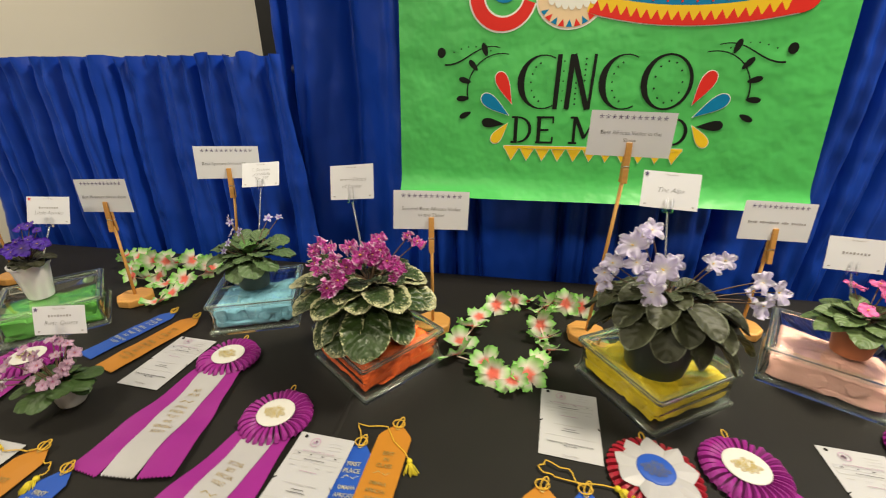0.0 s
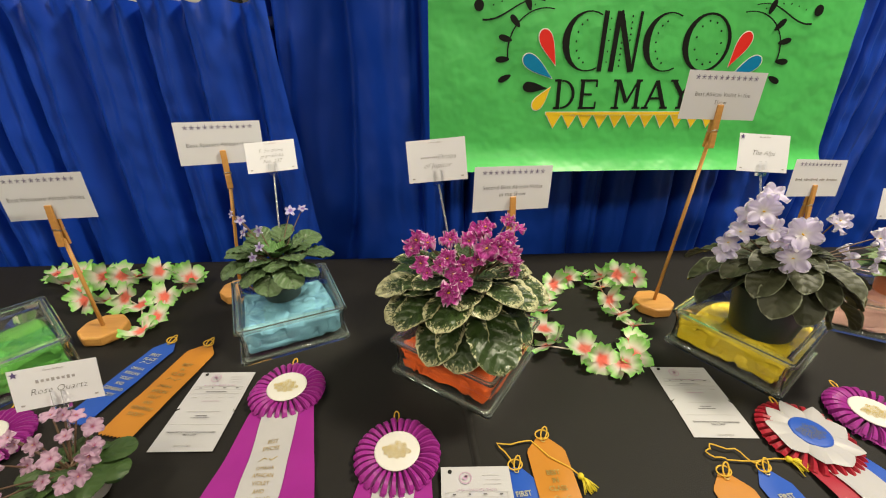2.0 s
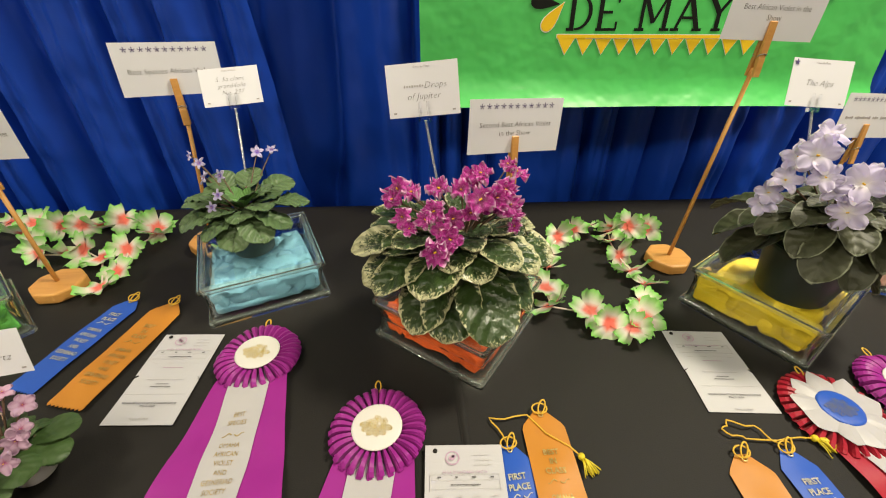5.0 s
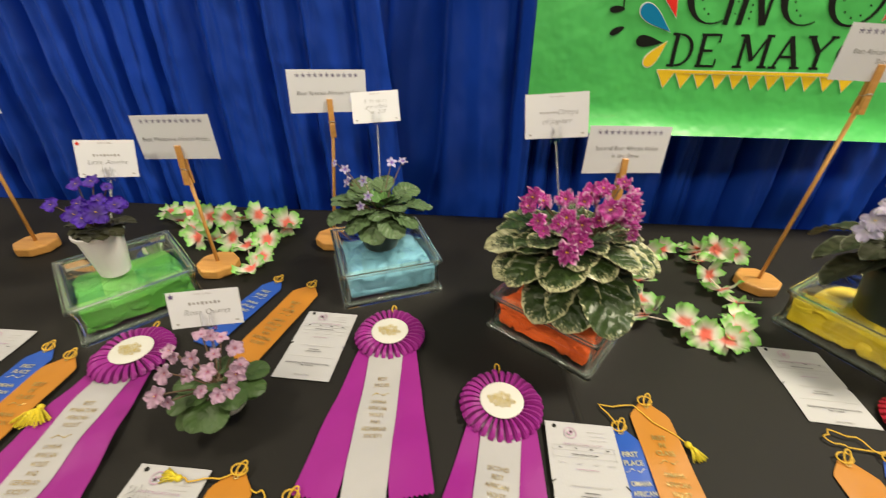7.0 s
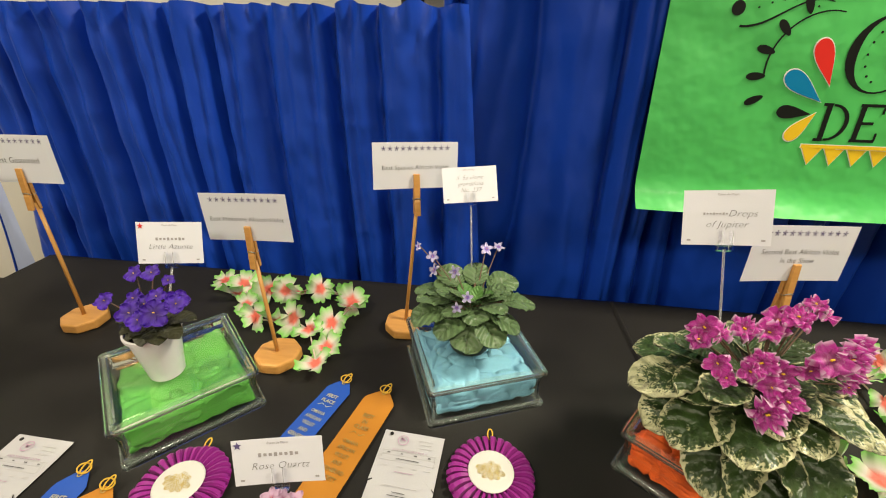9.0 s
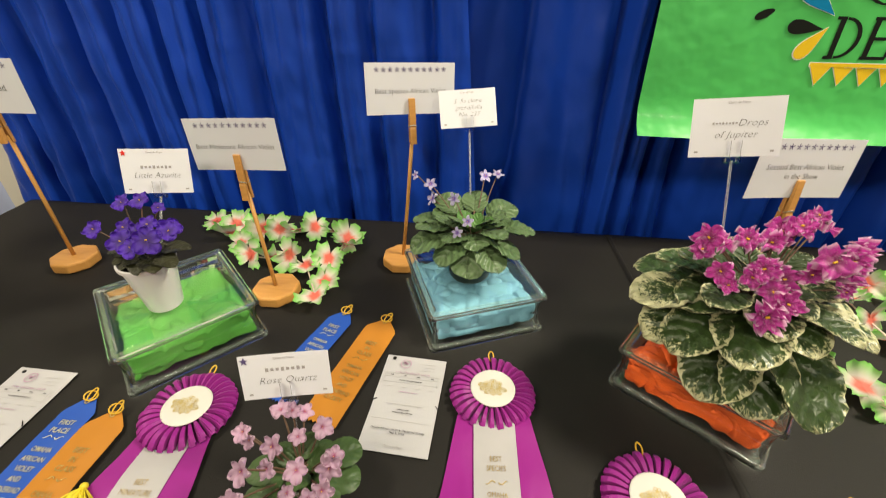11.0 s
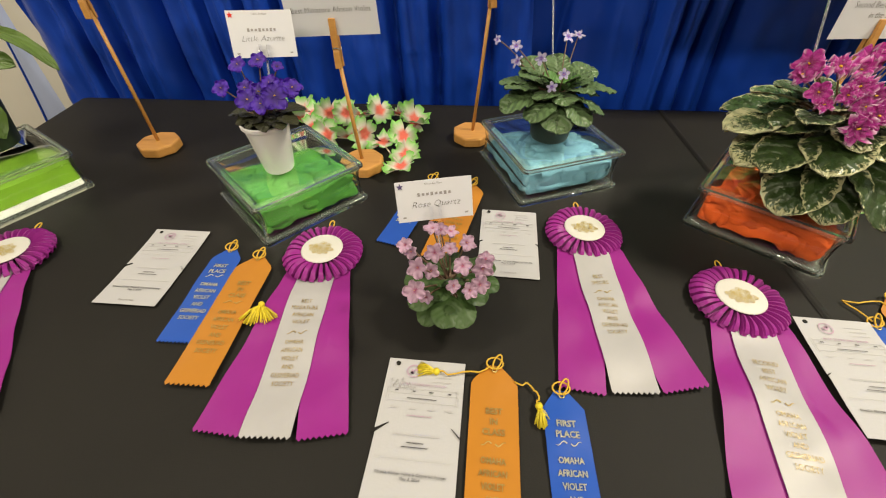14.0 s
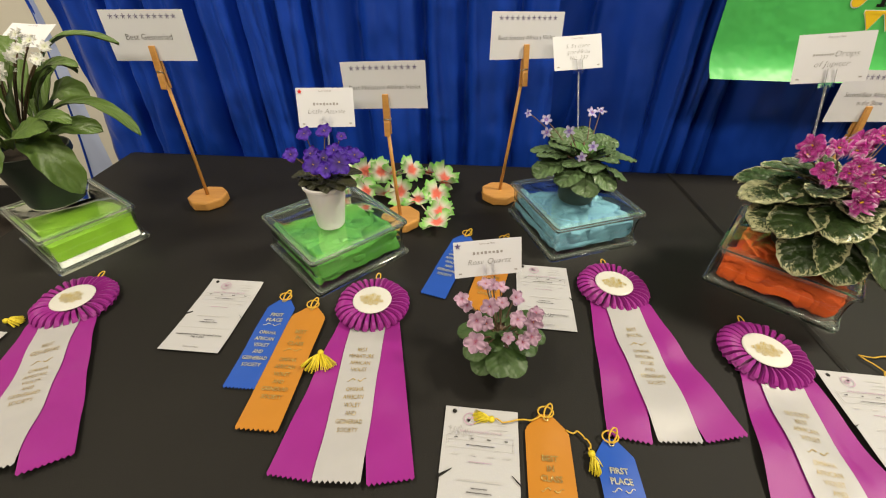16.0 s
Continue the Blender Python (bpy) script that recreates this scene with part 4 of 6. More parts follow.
# ---- potted plants ----
def leaf_mesh(name, material, length, width, droop, cup, petiole, seed, quilt=0.05, taper=0.8, nu=16, nv=10, wave=0.03, point=0.0):
    s = Soup()

    def fn(a, b):
        t = 2 * b - 1
        w = max(0.0, math.sin(math.pi * min(1, (a * 0.99 + 0.008)) ** taper)) ** (0.50 + point)
        scal = 1 + wave * math.sin(a * 40 + seed) * abs(t) ** 3
        x = length * (a - 0.06 * (1 - a) ** 6 * abs(t))
        y = 0.5 * width * w * t * scal
        k = a - 0.32 * abs(t)
        z = -droop * length * a ** 2 + cup * width * t * t * w
        k += 0.06 * noise.noise(Vector((a * 4, t * 3, seed + 3.0)))
        z -= quilt * width * 0.5 * (0.5 + 0.5 * math.sin(2 * math.pi * 5 * k)) ** 2 * w * (1 - 0.6 * t * t)
        z += quilt * width * 0.5 * noise.noise(Vector((a * 8, t * 5, seed + 7.0))) - quilt * width * 0.5 * math.exp(-(t / 0.12) ** 2)
        z += 0.05 * width * noise.noise(Vector((a * 3, t * 2, seed))) + 0.03 * width * math.sin(7 * a + seed) * t
        return (x, y, z)
    s.grid(fn, nu, nv)
    # underside, so that the blade has a thickness
    s.grid(lambda a, b: tuple(Vector(fn(a, 1 - b)) - Vector((0, 0, 0.0009))), nu, nv)
    if petiole:
        s.tube([(-petiole, 0, -0.25 * petiole), (-petiole * 0.5, 0, -0.06 * petiole), (0.02 * length, 0, -0.0012)], 0.0021, 5, index=1)
    return s.mesh(name, [material, M_STEM])


def flower_mesh(name, material, seed, petals=5, ruffle=0.12, double=False, cup=0.15, narrow=1.0, centre=True, foot=0.12, blunt=0.86, eye=1.0, full=0.8):
    rnd = random.Random(seed)
    s = Soup()
    rings = [(0.0, 1.0, cup, petals)] + ([(0.5, 0.72, cup + 0.35, petals), (0.2, 0.45, cup + 0.7, 3)] if double else [])
    for off, size, lift, count in rings:
        for k in range(count):
            az = 2 * math.pi * (k + off) / count + rnd.uniform(-0.12, 0.12) + math.pi / 2
            sz = size * (1.06 if k in (2, 3) else 0.92) * rnd.uniform(0.93, 1.07)
            wd, ph = sz * 0.98 * narrow, rnd.uniform(0, 9)
            lf = lift + rnd.uniform(-0.1, 0.12)

            def fn(a, b, az=az, sz=sz, wd=wd, ph=ph, lf=lf):
                t = 2 * b - 1
                w = wd * (foot + (1 - foot) * math.sin(math.pi * min(1, a * blunt) ** 0.95) ** full) * 0.5
                r = sz * (a - 0.13 * a * t * t)
                if full < 0.8:
                    # rounded petal: an ellipse, widest past its middle
                    ae = (0.5 - 0.5 * math.cos(math.pi * a)) ** 0.8
                    w, r = wd * 0.5 * max(foot * (1 - a), math.sin(math.pi * a) ** 0.9), sz * ae * (1 + 0.05 * math.sin(7 * t + ph))
                    a = ae
                y = w * t
                z = lf * sz * a * (1.3 - a) + ruffle * sz * a * a * math.sin(5 * t + ph) * (0.4 + abs(t)) + 0.08 * sz * a * t * t
                return (r * math.cos(az) - y * math.sin(az), r * math.sin(az) + y * math.cos(az), z)
            s.grid(fn, 8, 8)
    if centre:
        for dx in (-0.055, 0.055):
            s.lathe([(0.0, 0.24), (0.05 * eye, 0.23), (0.075 * eye, 0.18), (0.05 * eye, 0.10), (0.0, 0.08)], 8, index=1, cx=dx * eye, cy=-0.02)
    return s.mesh(name, [material, M_POLLEN])


def pot_mesh(name, material, r0, r1, h, rim=0.006):
    s = Soup().lathe([(0.0, 0.0), (r0 - 0.002, 0.0), (r0, 0.003), (r1 - 0.0015, h - rim), (r1 + 0.0018, h - rim), (r1 + 0.002, h - 0.001),
                      (r1 + 0.001, h), (r1 - 0.001, h), (r1 - 0.003, h - 0.004), (r0 - 0.003, 0.006), (0.0, 0.006)], 40)
    me = s.mesh(name, material)
    bm = bmesh.new()
    bm.from_mesh(me)
    for e in bm.edges:
        if e.calc_face_angle(0) > radians(40):
            e.smooth = False
    bm.to_mesh(me)
    bm.free()
    return me


def aim(p, n, spin=0.0, size=1.0):
    """A pose at p whose z axis points along n."""
    return Matrix.Translation(p) @ Vector(n).to_track_quat("Z", "Y").to_matrix().to_4x4() @ pose(0, 0, 0, 0, 0, spin) @ Matrix.Scale(size, 4)


def arc(a, b, rise, n=8):
    a, b = Vector(a), Vector(b)
    m = (a + b) / 2 + Vector((0, 0, rise))
    return [(1 - t) ** 2 * a + 2 * t * (1 - t) * m + t * t * b for t in (k / n for k in range(n + 1))]


def blade_pose(tip, crown, reach, leaf, roll=0.0, arch=0.006):
    """Pose of a leaf whose tip is at a place and whose stalk comes from the crown. leaf: length and droop of its mesh."""
    tip, crown = Vector(tip), Vector(crown)
    base = tip + (crown - tip).normalized() * reach + Vector((0, 0, arch))
    chord = tip - base
    x = chord.normalized()
    y = Vector((0, 0, 1)).cross(x).normalized()
    turn = Matrix((x, y, x.cross(y))).transposed().to_4x4()
    size = chord.length / (leaf[0] * math.hypot(1, leaf[1]))
    return (Matrix.Translation(base) @ turn @ Matrix.Rotation(radians(roll), 4, "X")
            @ Matrix.Rotation(-math.atan(leaf[1]), 4, "Y") @ Matrix.Scale(size, 4))


def violet(label, x, y, z, pot, rings, leaves, petals, flowers, fsize, seed, crown=None, face=(0, -0.5, 0.75), stem_r=0.0011,
           leaf=(0.05, 0.25), blades=(), spread=0.15, tilt=0.45, arch=0.006, pull=1.0, size=1.0, young=()):
    """A potted violet. rings: (count, reach from the crown, elevation in degrees, scale, first azimuth, drop, arc);
    blades: (tip in the world, length, roll, and other leaf meshes), drawn in by pull and scaled by size;
    young: (count, elevation, scale, leaf meshes) for the leaves in the heart; flowers: world places."""
    rnd = random.Random(seed)
    pl = thing("potted_violet", pose(x, y, z), label, "potted plant", "show plants")
    pm, r0, r1, h = pot
    part("pot", pot_mesh("pot", pm, r0, r1, h), pl)
    s = Soup().lathe([(0.0, h - 0.006), (r1 * 0.5, h - 0.005), (r1 - 0.003, h - 0.007)], 20)
    part("soil", s.mesh("soil", M_SOIL), pl)
    crown = Vector(crown or (0, 0, h + 0.004))
    base = Vector((x, y, z))
    for count, reach, elev, scale, first, drop, turn in rings:
        for k in range(count):
            az = first + turn * k / count + rnd.uniform(-8, 8)
            a = radians(az)
            sc = scale * rnd.uniform(0.9, 1.1)
            p = crown + Vector((math.cos(a) * reach, math.sin(a) * reach, -drop + rnd.uniform(-0.004, 0.004)))
            m = Matrix.Translation(p) @ pose(0, 0, 0, 0, 0, az) @ pose(0, 0, 0, rnd.uniform(-12, 12), -(elev + rnd.uniform(-7, 7)), 0) @ Matrix.Scale(sc, 4)
            part("leaf", rnd.choice(leaves), pl, "", m)
    for tip, reach, roll, *kind in blades:
        end = crown + (Vector(tip) - base - crown) * pull
        part("leaf", rnd.choice(kind[0] if kind else leaves), pl, "", blade_pose(end, crown, reach * size, leaf, roll, arch))
    for count, elev, scale, meshes in young:
        for k in range(count):
            az = 360 * k / count + rnd.uniform(-14, 14)
            m = (Matrix.Translation(crown + Vector((0.004 * math.cos(radians(az)), 0.004 * math.sin(radians(az)), 0.016))) @ pose(0, 0, 0, 0, 0, az)
                 @ pose(0, 0, 0, rnd.uniform(-15, 15), -(elev + rnd.uniform(-10, 10)), 0) @ Matrix.Scale(scale * rnd.uniform(0.85, 1.15), 4))
            part("leaf", rnd.choice(meshes), pl, "", m)
    for f in flowers:
        p = Vector(f[:3]) - base
        n = (p - crown).normalized() * 0.55 + Vector(face) + Vector((rnd.uniform(-tilt, tilt), rnd.uniform(-tilt, tilt), rnd.uniform(-tilt, tilt * 0.5)))
        part("flower", rnd.choice(petals), pl, "", aim(p, n, rnd.uniform(-40, 40), fsize * (f[3] if len(f) > 3 else 1.0) * rnd.uniform(1 - spread, 1 + spread)))
        foot = crown + Vector((p.x - crown.x, p.y - crown.y, 0)) * 0.12
        st = Soup().tube(arc(foot, p - n.normalized() * 0.002, 0.25 * (p - foot).length * 0.4), stem_r, 5)
        part("flower_stem", st.mesh("flower_stem", M_STEM), pl)
    return pl


lb = [leaf_mesh("leaf_b", M_LEAF_B, 0.040, 0.036, 0.25, 0.06, 0.02, k) for k in range(3)]
pb = [flower_mesh("flower_b", M_PET_B, k, cup=0.05 + 0.16 * k, narrow=0.98, ruffle=0.16, eye=0.6, full=0.6) for k in range(4)]
violet("miniature violet with deep purple flowers in a white pot", -0.574, 1.045, BT, (M_WPOT, 0.0240, 0.0360, 0.085),
       [(5, 0.012, 8, 0.75, 20, 0.000, 190), (6, 0.008, 24, 0.6, 30, -0.003, 360)], lb, pb,
       [(-0.549, 1.046, 0.969), (-0.536, 1.020, 0.961, 1.1), (-0.514, 1.035, 0.966, 1.1), (-0.555, 1.012, 0.953, 1.05), (-0.604, 1.079, 0.983),
        (-0.567, 1.070, 0.992, 0.9), (-0.614, 1.031, 0.967, 0.95), (-0.580, 1.027, 0.952, 1.1), (-0.539, 1.062, 0.986, 0.6), (-0.589, 1.050, 0.960),
        (-0.528, 1.052, 0.958), (-0.565, 1.040, 0.958)], 0.0154, 11, leaf=(0.040, 0.25), face=(0.05, -0.75, 0.6), tilt=0.3, pull=0.86, size=0.86,
       blades=[((-0.505, 1.020, 0.917), 0.040, 0), ((-0.554, 0.998, 0.914), 0.038, 8), ((-0.621, 1.030, 0.912), 0.040, -10), ((-0.500, 1.060, 0.926), 0.042, 0),
               ((-0.525, 1.000, 0.918), 0.040, -6), ((-0.592, 1.008, 0.912), 0.038, 4), ((-0.640, 1.055, 0.918), 0.042, 0)])

lc = [leaf_mesh("leaf_c", M_LEAF_C, 0.056, 0.055, 0.34, -0.02, 0.035, k, quilt=0.12, taper=1.08, wave=0.012, point=-0.14) for k in range(5)]
lcy = [leaf_mesh("young_leaf", M_LEAF_CY, 0.040, 0.031, 0.10, 0.12, 0.02, k, quilt=0.06, taper=1.05) for k in range(3)]
pc = [flower_mesh("flower_c", M_PET_C, k, cup=0.25, narrow=0.66, full=0.6, ruffle=0.2, eye=0.6) for k in range(3)]
violet("species violet with quilted olive leaves and few pale lilac flowers", -0.110, 1.160, BT, (M_DPOT, 0.034, 0.041, 0.056),
       [(4, 0.036, 6, 0.95, 35, -0.006, 150), (3, 0.020, 34, 0.90, 40, -0.016, 150)], lc, pc,
       [(-0.209, 1.248, 0.968, 0.8), (-0.180, 1.212, 0.968), (-0.176, 1.205, 0.945, 1.15), (-0.140, 1.183, 0.957, 1.1), (-0.117, 1.105, 0.960), (-0.132, 1.106, 0.940, 0.9),
        (-0.090, 1.232, 0.977), (-0.069, 1.244, 0.976)], 0.0102, 12, crown=(0.002, -0.004, 0.070), arch=0.014, leaf=(0.056, 0.34), face=(-0.1, -0.7, 0.1), tilt=0.35,
       blades=[((-0.200, 1.157, 0.920), 0.056, 5), ((-0.207, 1.136, 0.892), 0.058, -8), ((-0.160, 1.100, 0.885), 0.056, 8), ((-0.116, 1.086, 0.872), 0.058, 0),
               ((-0.066, 1.094, 0.880), 0.056, -8), ((-0.032, 1.126, 0.886), 0.058, -14), ((-0.006, 1.183, 0.905), 0.058, -4), ((-0.040, 1.225, 0.930), 0.058, 12),
               ((-0.104, 1.232, 0.950), 0.054, 0), ((-0.165, 1.222, 0.945), 0.056, -10), ((-0.205, 1.195, 0.915), 0.056, 6),
               ((-0.100, 1.104, 0.912), 0.052, 4), ((-0.055, 1.128, 0.922), 0.050, -10), ((-0.150, 1.115, 0.916), 0.050, 10), ((-0.168, 1.152, 0.938), 0.048, 6),
               ((-0.058, 1.172, 0.942), 0.050, -6), ((-0.118, 1.128, 0.938), 0.044, 0), ((-0.084, 1.140, 0.944), 0.042, -6), ((-0.145, 1.140, 0.946), 0.042, 6)],
       young=[(5, 48, 0.85, lcy)])

ld = [leaf_mesh("leaf_d", M_LEAF_D, 0.074, 0.066, 0.26, 0.05, 0.05, k, quilt=0.075, taper=0.98, wave=0.03, point=-0.08) for k in range(5)]
ldg = [leaf_mesh("leaf_d", M_LEAF_DG, 0.074, 0.066, 0.26, 0.05, 0.05, k + 5, quilt=0.085, taper=0.98, wave=0.03, point=-0.08) for k in range(3)]
pd = [flower_mesh("flower_d", M_PET_D, k, double=(k % 2 == 0), ruffle=0.38 + 0.03 * k, cup=0.02 + 0.17 * k, narrow=0.84, eye=0.85, blunt=0.91, full=0.8 if k % 3 else 0.6) for k in range(6)]
violet("large variegated violet with cream-edged leaves and ruffled magenta flowers", 0.243, 1.014, BT, (M_DPOT, 0.045, 0.055, 0.07),
       [(6, 0.062, -16, 0.92, 5, 0.000, 180), (5, 0.046, 4, 0.86, 20, -0.018, 190), (6, 0.026, 26, 0.66, 30, -0.026, 360)], ld, pd,
       [(0.149, 0.993, 1.014, 1.1), (0.140, 0.985, 1.004, 0.9), (0.201, 1.008, 1.004), 
        (0.245, 1.024, 1.008, 1.1), (0.256, 1.012, 1.022), (0.316, 1.056, 1.002, 1.05), (0.301, 1.048, 1.018, 0.85),
        (0.263, 0.947, 1.021), (0.274, 0.955, 1.026, 0.9), (0.243, 0.944, 1.019, 1.05), (0.290, 0.974, 0.992, 1.05), 
        (0.232, 0.948, 1.002, 0.7), (0.190, 0.955, 1.001, 1.15), (0.180, 0.950, 0.993, 0.9), (0.206, 0.926, 0.980, 1.1), 
        (0.188, 0.921, 0.967, 1.15), (0.160, 0.951, 0.981, 0.75), (0.153, 0.960, 0.993, 0.75), (0.292, 0.962, 0.972, 0.7),
        (0.164, 0.996, 1.006, 0.8), (0.212, 0.952, 0.992, 0.8), (0.197, 0.938, 0.984, 0.8),
        (0.258, 0.962, 1.006, 0.9), (0.282, 0.960, 1.004), (0.298, 0.985, 0.978, 0.7), (0.231, 1.010, 1.000, 0.8)],
       0.0172, 13, crown=(-0.008, -0.014, 0.104), arch=0.012, leaf=(0.074, 0.26), face=(-0.1, -0.75, 0.5), tilt=0.55,
       blades=[((0.082, 0.985, 0.931), 0.080, 4), ((0.096, 0.956, 0.898), 0.080, -6), ((0.168, 0.893, 0.918), 0.086, 8, ldg), ((0.156, 0.906, 0.848), 0.088, 10, ldg),
               ((0.198, 0.883, 0.851), 0.084, 0), ((0.260, 0.866, 0.858), 0.094, -4, ldg), ((0.316, 0.917, 0.930), 0.086, -4), ((0.238, 0.900, 0.931), 0.082, 2, ldg),
               ((0.363, 0.985, 0.904), 0.078, 6), ((0.321, 0.930, 0.857), 0.074, -8), ((0.124, 0.958, 0.945), 0.074, -4), ((0.111, 1.013, 0.972), 0.070, 8),
               ((0.340, 1.030, 0.934), 0.076, 0), ((0.108, 1.055, 0.930), 0.078, 0, ldg), ((0.175, 0.965, 0.972), 0.052, 0), ((0.255, 0.950, 0.965), 0.054, 6),
               ((0.112, 0.925, 0.905), 0.074, 4), ((0.345, 0.952, 0.915), 0.074, -6), ((0.205, 0.912, 0.940), 0.066, 4), ((0.285, 0.905, 0.945), 0.064, -4), ((0.140, 0.935, 0.965), 0.058, 6),
               ((0.310, 0.965, 0.960), 0.056, 0), ((0.128, 1.000, 0.985), 0.054, 0)])

le = [leaf_mesh("leaf_e", M_LEAF_E, 0.058, 0.050, 0.36, 0.15, 0.05, k, quilt=0.08, taper=1.04, wave=0.012, point=-0.12) for k in range(5)]
pe = [flower_mesh("flower_e", M_PET_E, k, cup=0.05 + 0.18 * k, ruffle=0.26, narrow=0.80, eye=0.6, full=0.6) for k in range(5)]
violet("large violet with dusky dark leaves and lilac-white flowers", 0.752, 0.964, BT, (M_DPOT, 0.048, 0.063, 0.088),
       [(6, 0.044, -14, 0.9, -10, -0.012, 200), (5, 0.030, 4, 0.85, 10, -0.022, 200), (6, 0.016, 34, 0.56, 20, -0.026, 360)], le, pe,
       [(0.685, 0.975, 1.047, 1.1), (0.722, 0.934, 1.025, 1.2), (0.689, 0.955, 1.026), (0.718, 1.000, 1.064), (0.700, 0.990, 1.056, 0.9), (0.656, 0.988, 0.974, 0.9),
        (0.660, 0.978, 1.012), (0.652, 0.985, 0.992, 0.8), (0.707, 0.921, 0.994), (0.689, 1.000, 1.036), (0.705, 0.945, 1.010), (0.826, 0.975, 1.028, 0.95),
        (0.800, 0.960, 1.028, 0.8), (0.866, 0.941, 1.010), (0.888, 0.984, 0.955), (0.872, 0.936, 0.974, 1.1), (0.905, 0.960, 0.985, 0.9), (0.740, 0.950, 1.030, 0.8)],
       0.0205, 14, crown=(-0.004, -0.004, 0.124), arch=0.022, size=0.90, leaf=(0.058, 0.36), face=(-0.15, -0.75, 0.45), tilt=0.55,
       blades=[((0.640, 1.030, 0.897), 0.060, 0), ((0.660, 0.980, 0.897), 0.060, 5), ((0.662, 0.916, 0.930), 0.058, 4), ((0.676, 0.888, 0.908), 0.060, 6),
               ((0.711, 0.886, 0.951), 0.058, 0), ((0.794, 0.893, 0.876), 0.064, -4), ((0.792, 0.868, 0.946), 0.066, 0), ((0.846, 0.898, 0.868), 0.064, -6),
               ((0.885, 0.940, 0.880), 0.066, 0), ((0.667, 0.936, 0.966), 0.066, 4), ((0.690, 1.105, 0.902), 0.064, 0), ((0.860, 0.920, 0.930), 0.064, 0),
               ((0.730, 0.880, 0.895), 0.056, 0), ((0.640, 0.960, 0.940), 0.058, 0), ((0.750, 0.905, 0.975), 0.062, 0), ((0.815, 0.945, 0.975), 0.066, 4),
               ((0.700, 0.905, 0.925), 0.058, -4), ((0.760, 0.878, 0.925), 0.060, 4), ((0.650, 1.005, 0.930), 0.056, 0), ((0.825, 0.885, 0.915), 0.060, 0),
               ((0.690, 0.955, 0.985), 0.046, 0), ((0.640, 0.995, 0.870), 0.058, 0), ((0.870, 0.965, 0.915), 0.060, 0)])

lf = [leaf_mesh("leaf_f", M_LEAF_F, 0.052, 0.045, 0.28, 0.05, 0.03, k) for k in range(3)]
pf = [flower_mesh("flower_f", M_PET_F, k, cup=0.15, full=0.6) for k in range(3)]
violet("small violet with bright pink flowers in a terracotta pot", 1.118, 1.045, BT, (M_TPOT, 0.028, 0.037, 0.058),
       [(8, 0.028, -4, 1.0, 10, -0.006, 360), (8, 0.020, 16, 0.9, 30, -0.012, 360), (5, 0.010, 36, 0.7, 10, -0.016, 360)], lf, pf,
       [(1.104, 1.03, 0.925), (1.149, 1.062, 0.94), (1.125, 1.095, 0.94), (1.165, 1.095, 0.945), (1.175, 1.05, 0.935), (1.150, 1.035, 0.93)], 0.016, 15)

lg = [leaf_mesh("leaf_g", M_LEAF_G, 0.038, 0.036, 0.25, -0.03, 0.03, k, quilt=0.02, taper=0.98, point=-0.12) for k in range(3)]
pg = [flower_mesh("flower_g", M_PET_G, k, cup=0.10 + 0.20 * k, ruffle=0.20, narrow=0.90, eye=0.30, full=0.6) for k in range(4)]
violet("miniature violet with soft pink flowers in a small white pot", -0.286, 0.826, TOP + 0.0008, (M_WPOT, 0.021, 0.029, 0.052),
       [(5, 0.020, -20, 0.85, 10, 0.004, 170), (4, 0.014, 4, 0.8, 20, -0.006, 170), (5, 0.008, 34, 0.65, 10, -0.012, 360)], lg, pg,
       [(-0.322, 0.786, 0.861, 1.25), (-0.324, 0.763, 0.848, 1.1), (-0.340, 0.826, 0.859), (-0.333, 0.822, 0.852, 0.8), (-0.304, 0.813, 0.859, 1.15), (-0.308, 0.800, 0.842, 0.9),
        (-0.308, 0.849, 0.866), (-0.298, 0.852, 0.862, 0.9), (-0.271, 0.790, 0.861, 1.15), (-0.286, 0.830, 0.850, 0.9), (-0.247, 0.805, 0.842, 1.2), (-0.243, 0.812, 0.850, 0.9),
        (-0.250, 0.787, 0.833), (-0.262, 0.780, 0.830, 0.85), (-0.266, 0.845, 0.846), (-0.286, 0.854, 0.858, 0.9), (-0.281, 0.780, 0.838, 0.8), (-0.312, 0.762, 0.838, 0.7)],
       0.0116, 16, leaf=(0.038, 0.25), face=(0, -0.65, 0.6), tilt=0.4, size=0.92, crown=(0.0, -0.008, 0.052),
       blades=[((-0.291, 0.751, 0.794), 0.044, 0), ((-0.266, 0.753, 0.793), 0.044, 0), ((-0.318, 0.762, 0.784), 0.042, 8), ((-0.241, 0.782, 0.806), 0.044, -8),
               ((-0.222, 0.815, 0.800), 0.044, 0), ((-0.333, 0.774, 0.802), 0.042, 6), ((-0.345, 0.815, 0.806), 0.042, 0), ((-0.305, 0.776, 0.815), 0.036, 0),
               ((-0.250, 0.830, 0.828), 0.038, 0), ((-0.228, 0.850, 0.806), 0.044, 0)])

# strap-leaved plant in a tall dark pot
gp = thing("potted_strap_leaf_plant", pose(-1.130, 1.110, BT), "gesneriad with long glossy strap leaves in a dark green pot", "potted plant", "show plants")
part("pot", pot_mesh("pot", M_DPOT, 0.046, 0.061, 0.105, 0.012), gp)
s = Soup().lathe([(0.0, 0.094), (0.03, 0.096), (0.057, 0.094)], 20)
part("soil", s.mesh("soil", M_SOIL), gp)
off = Vector((-1.130, 1.110, BT))


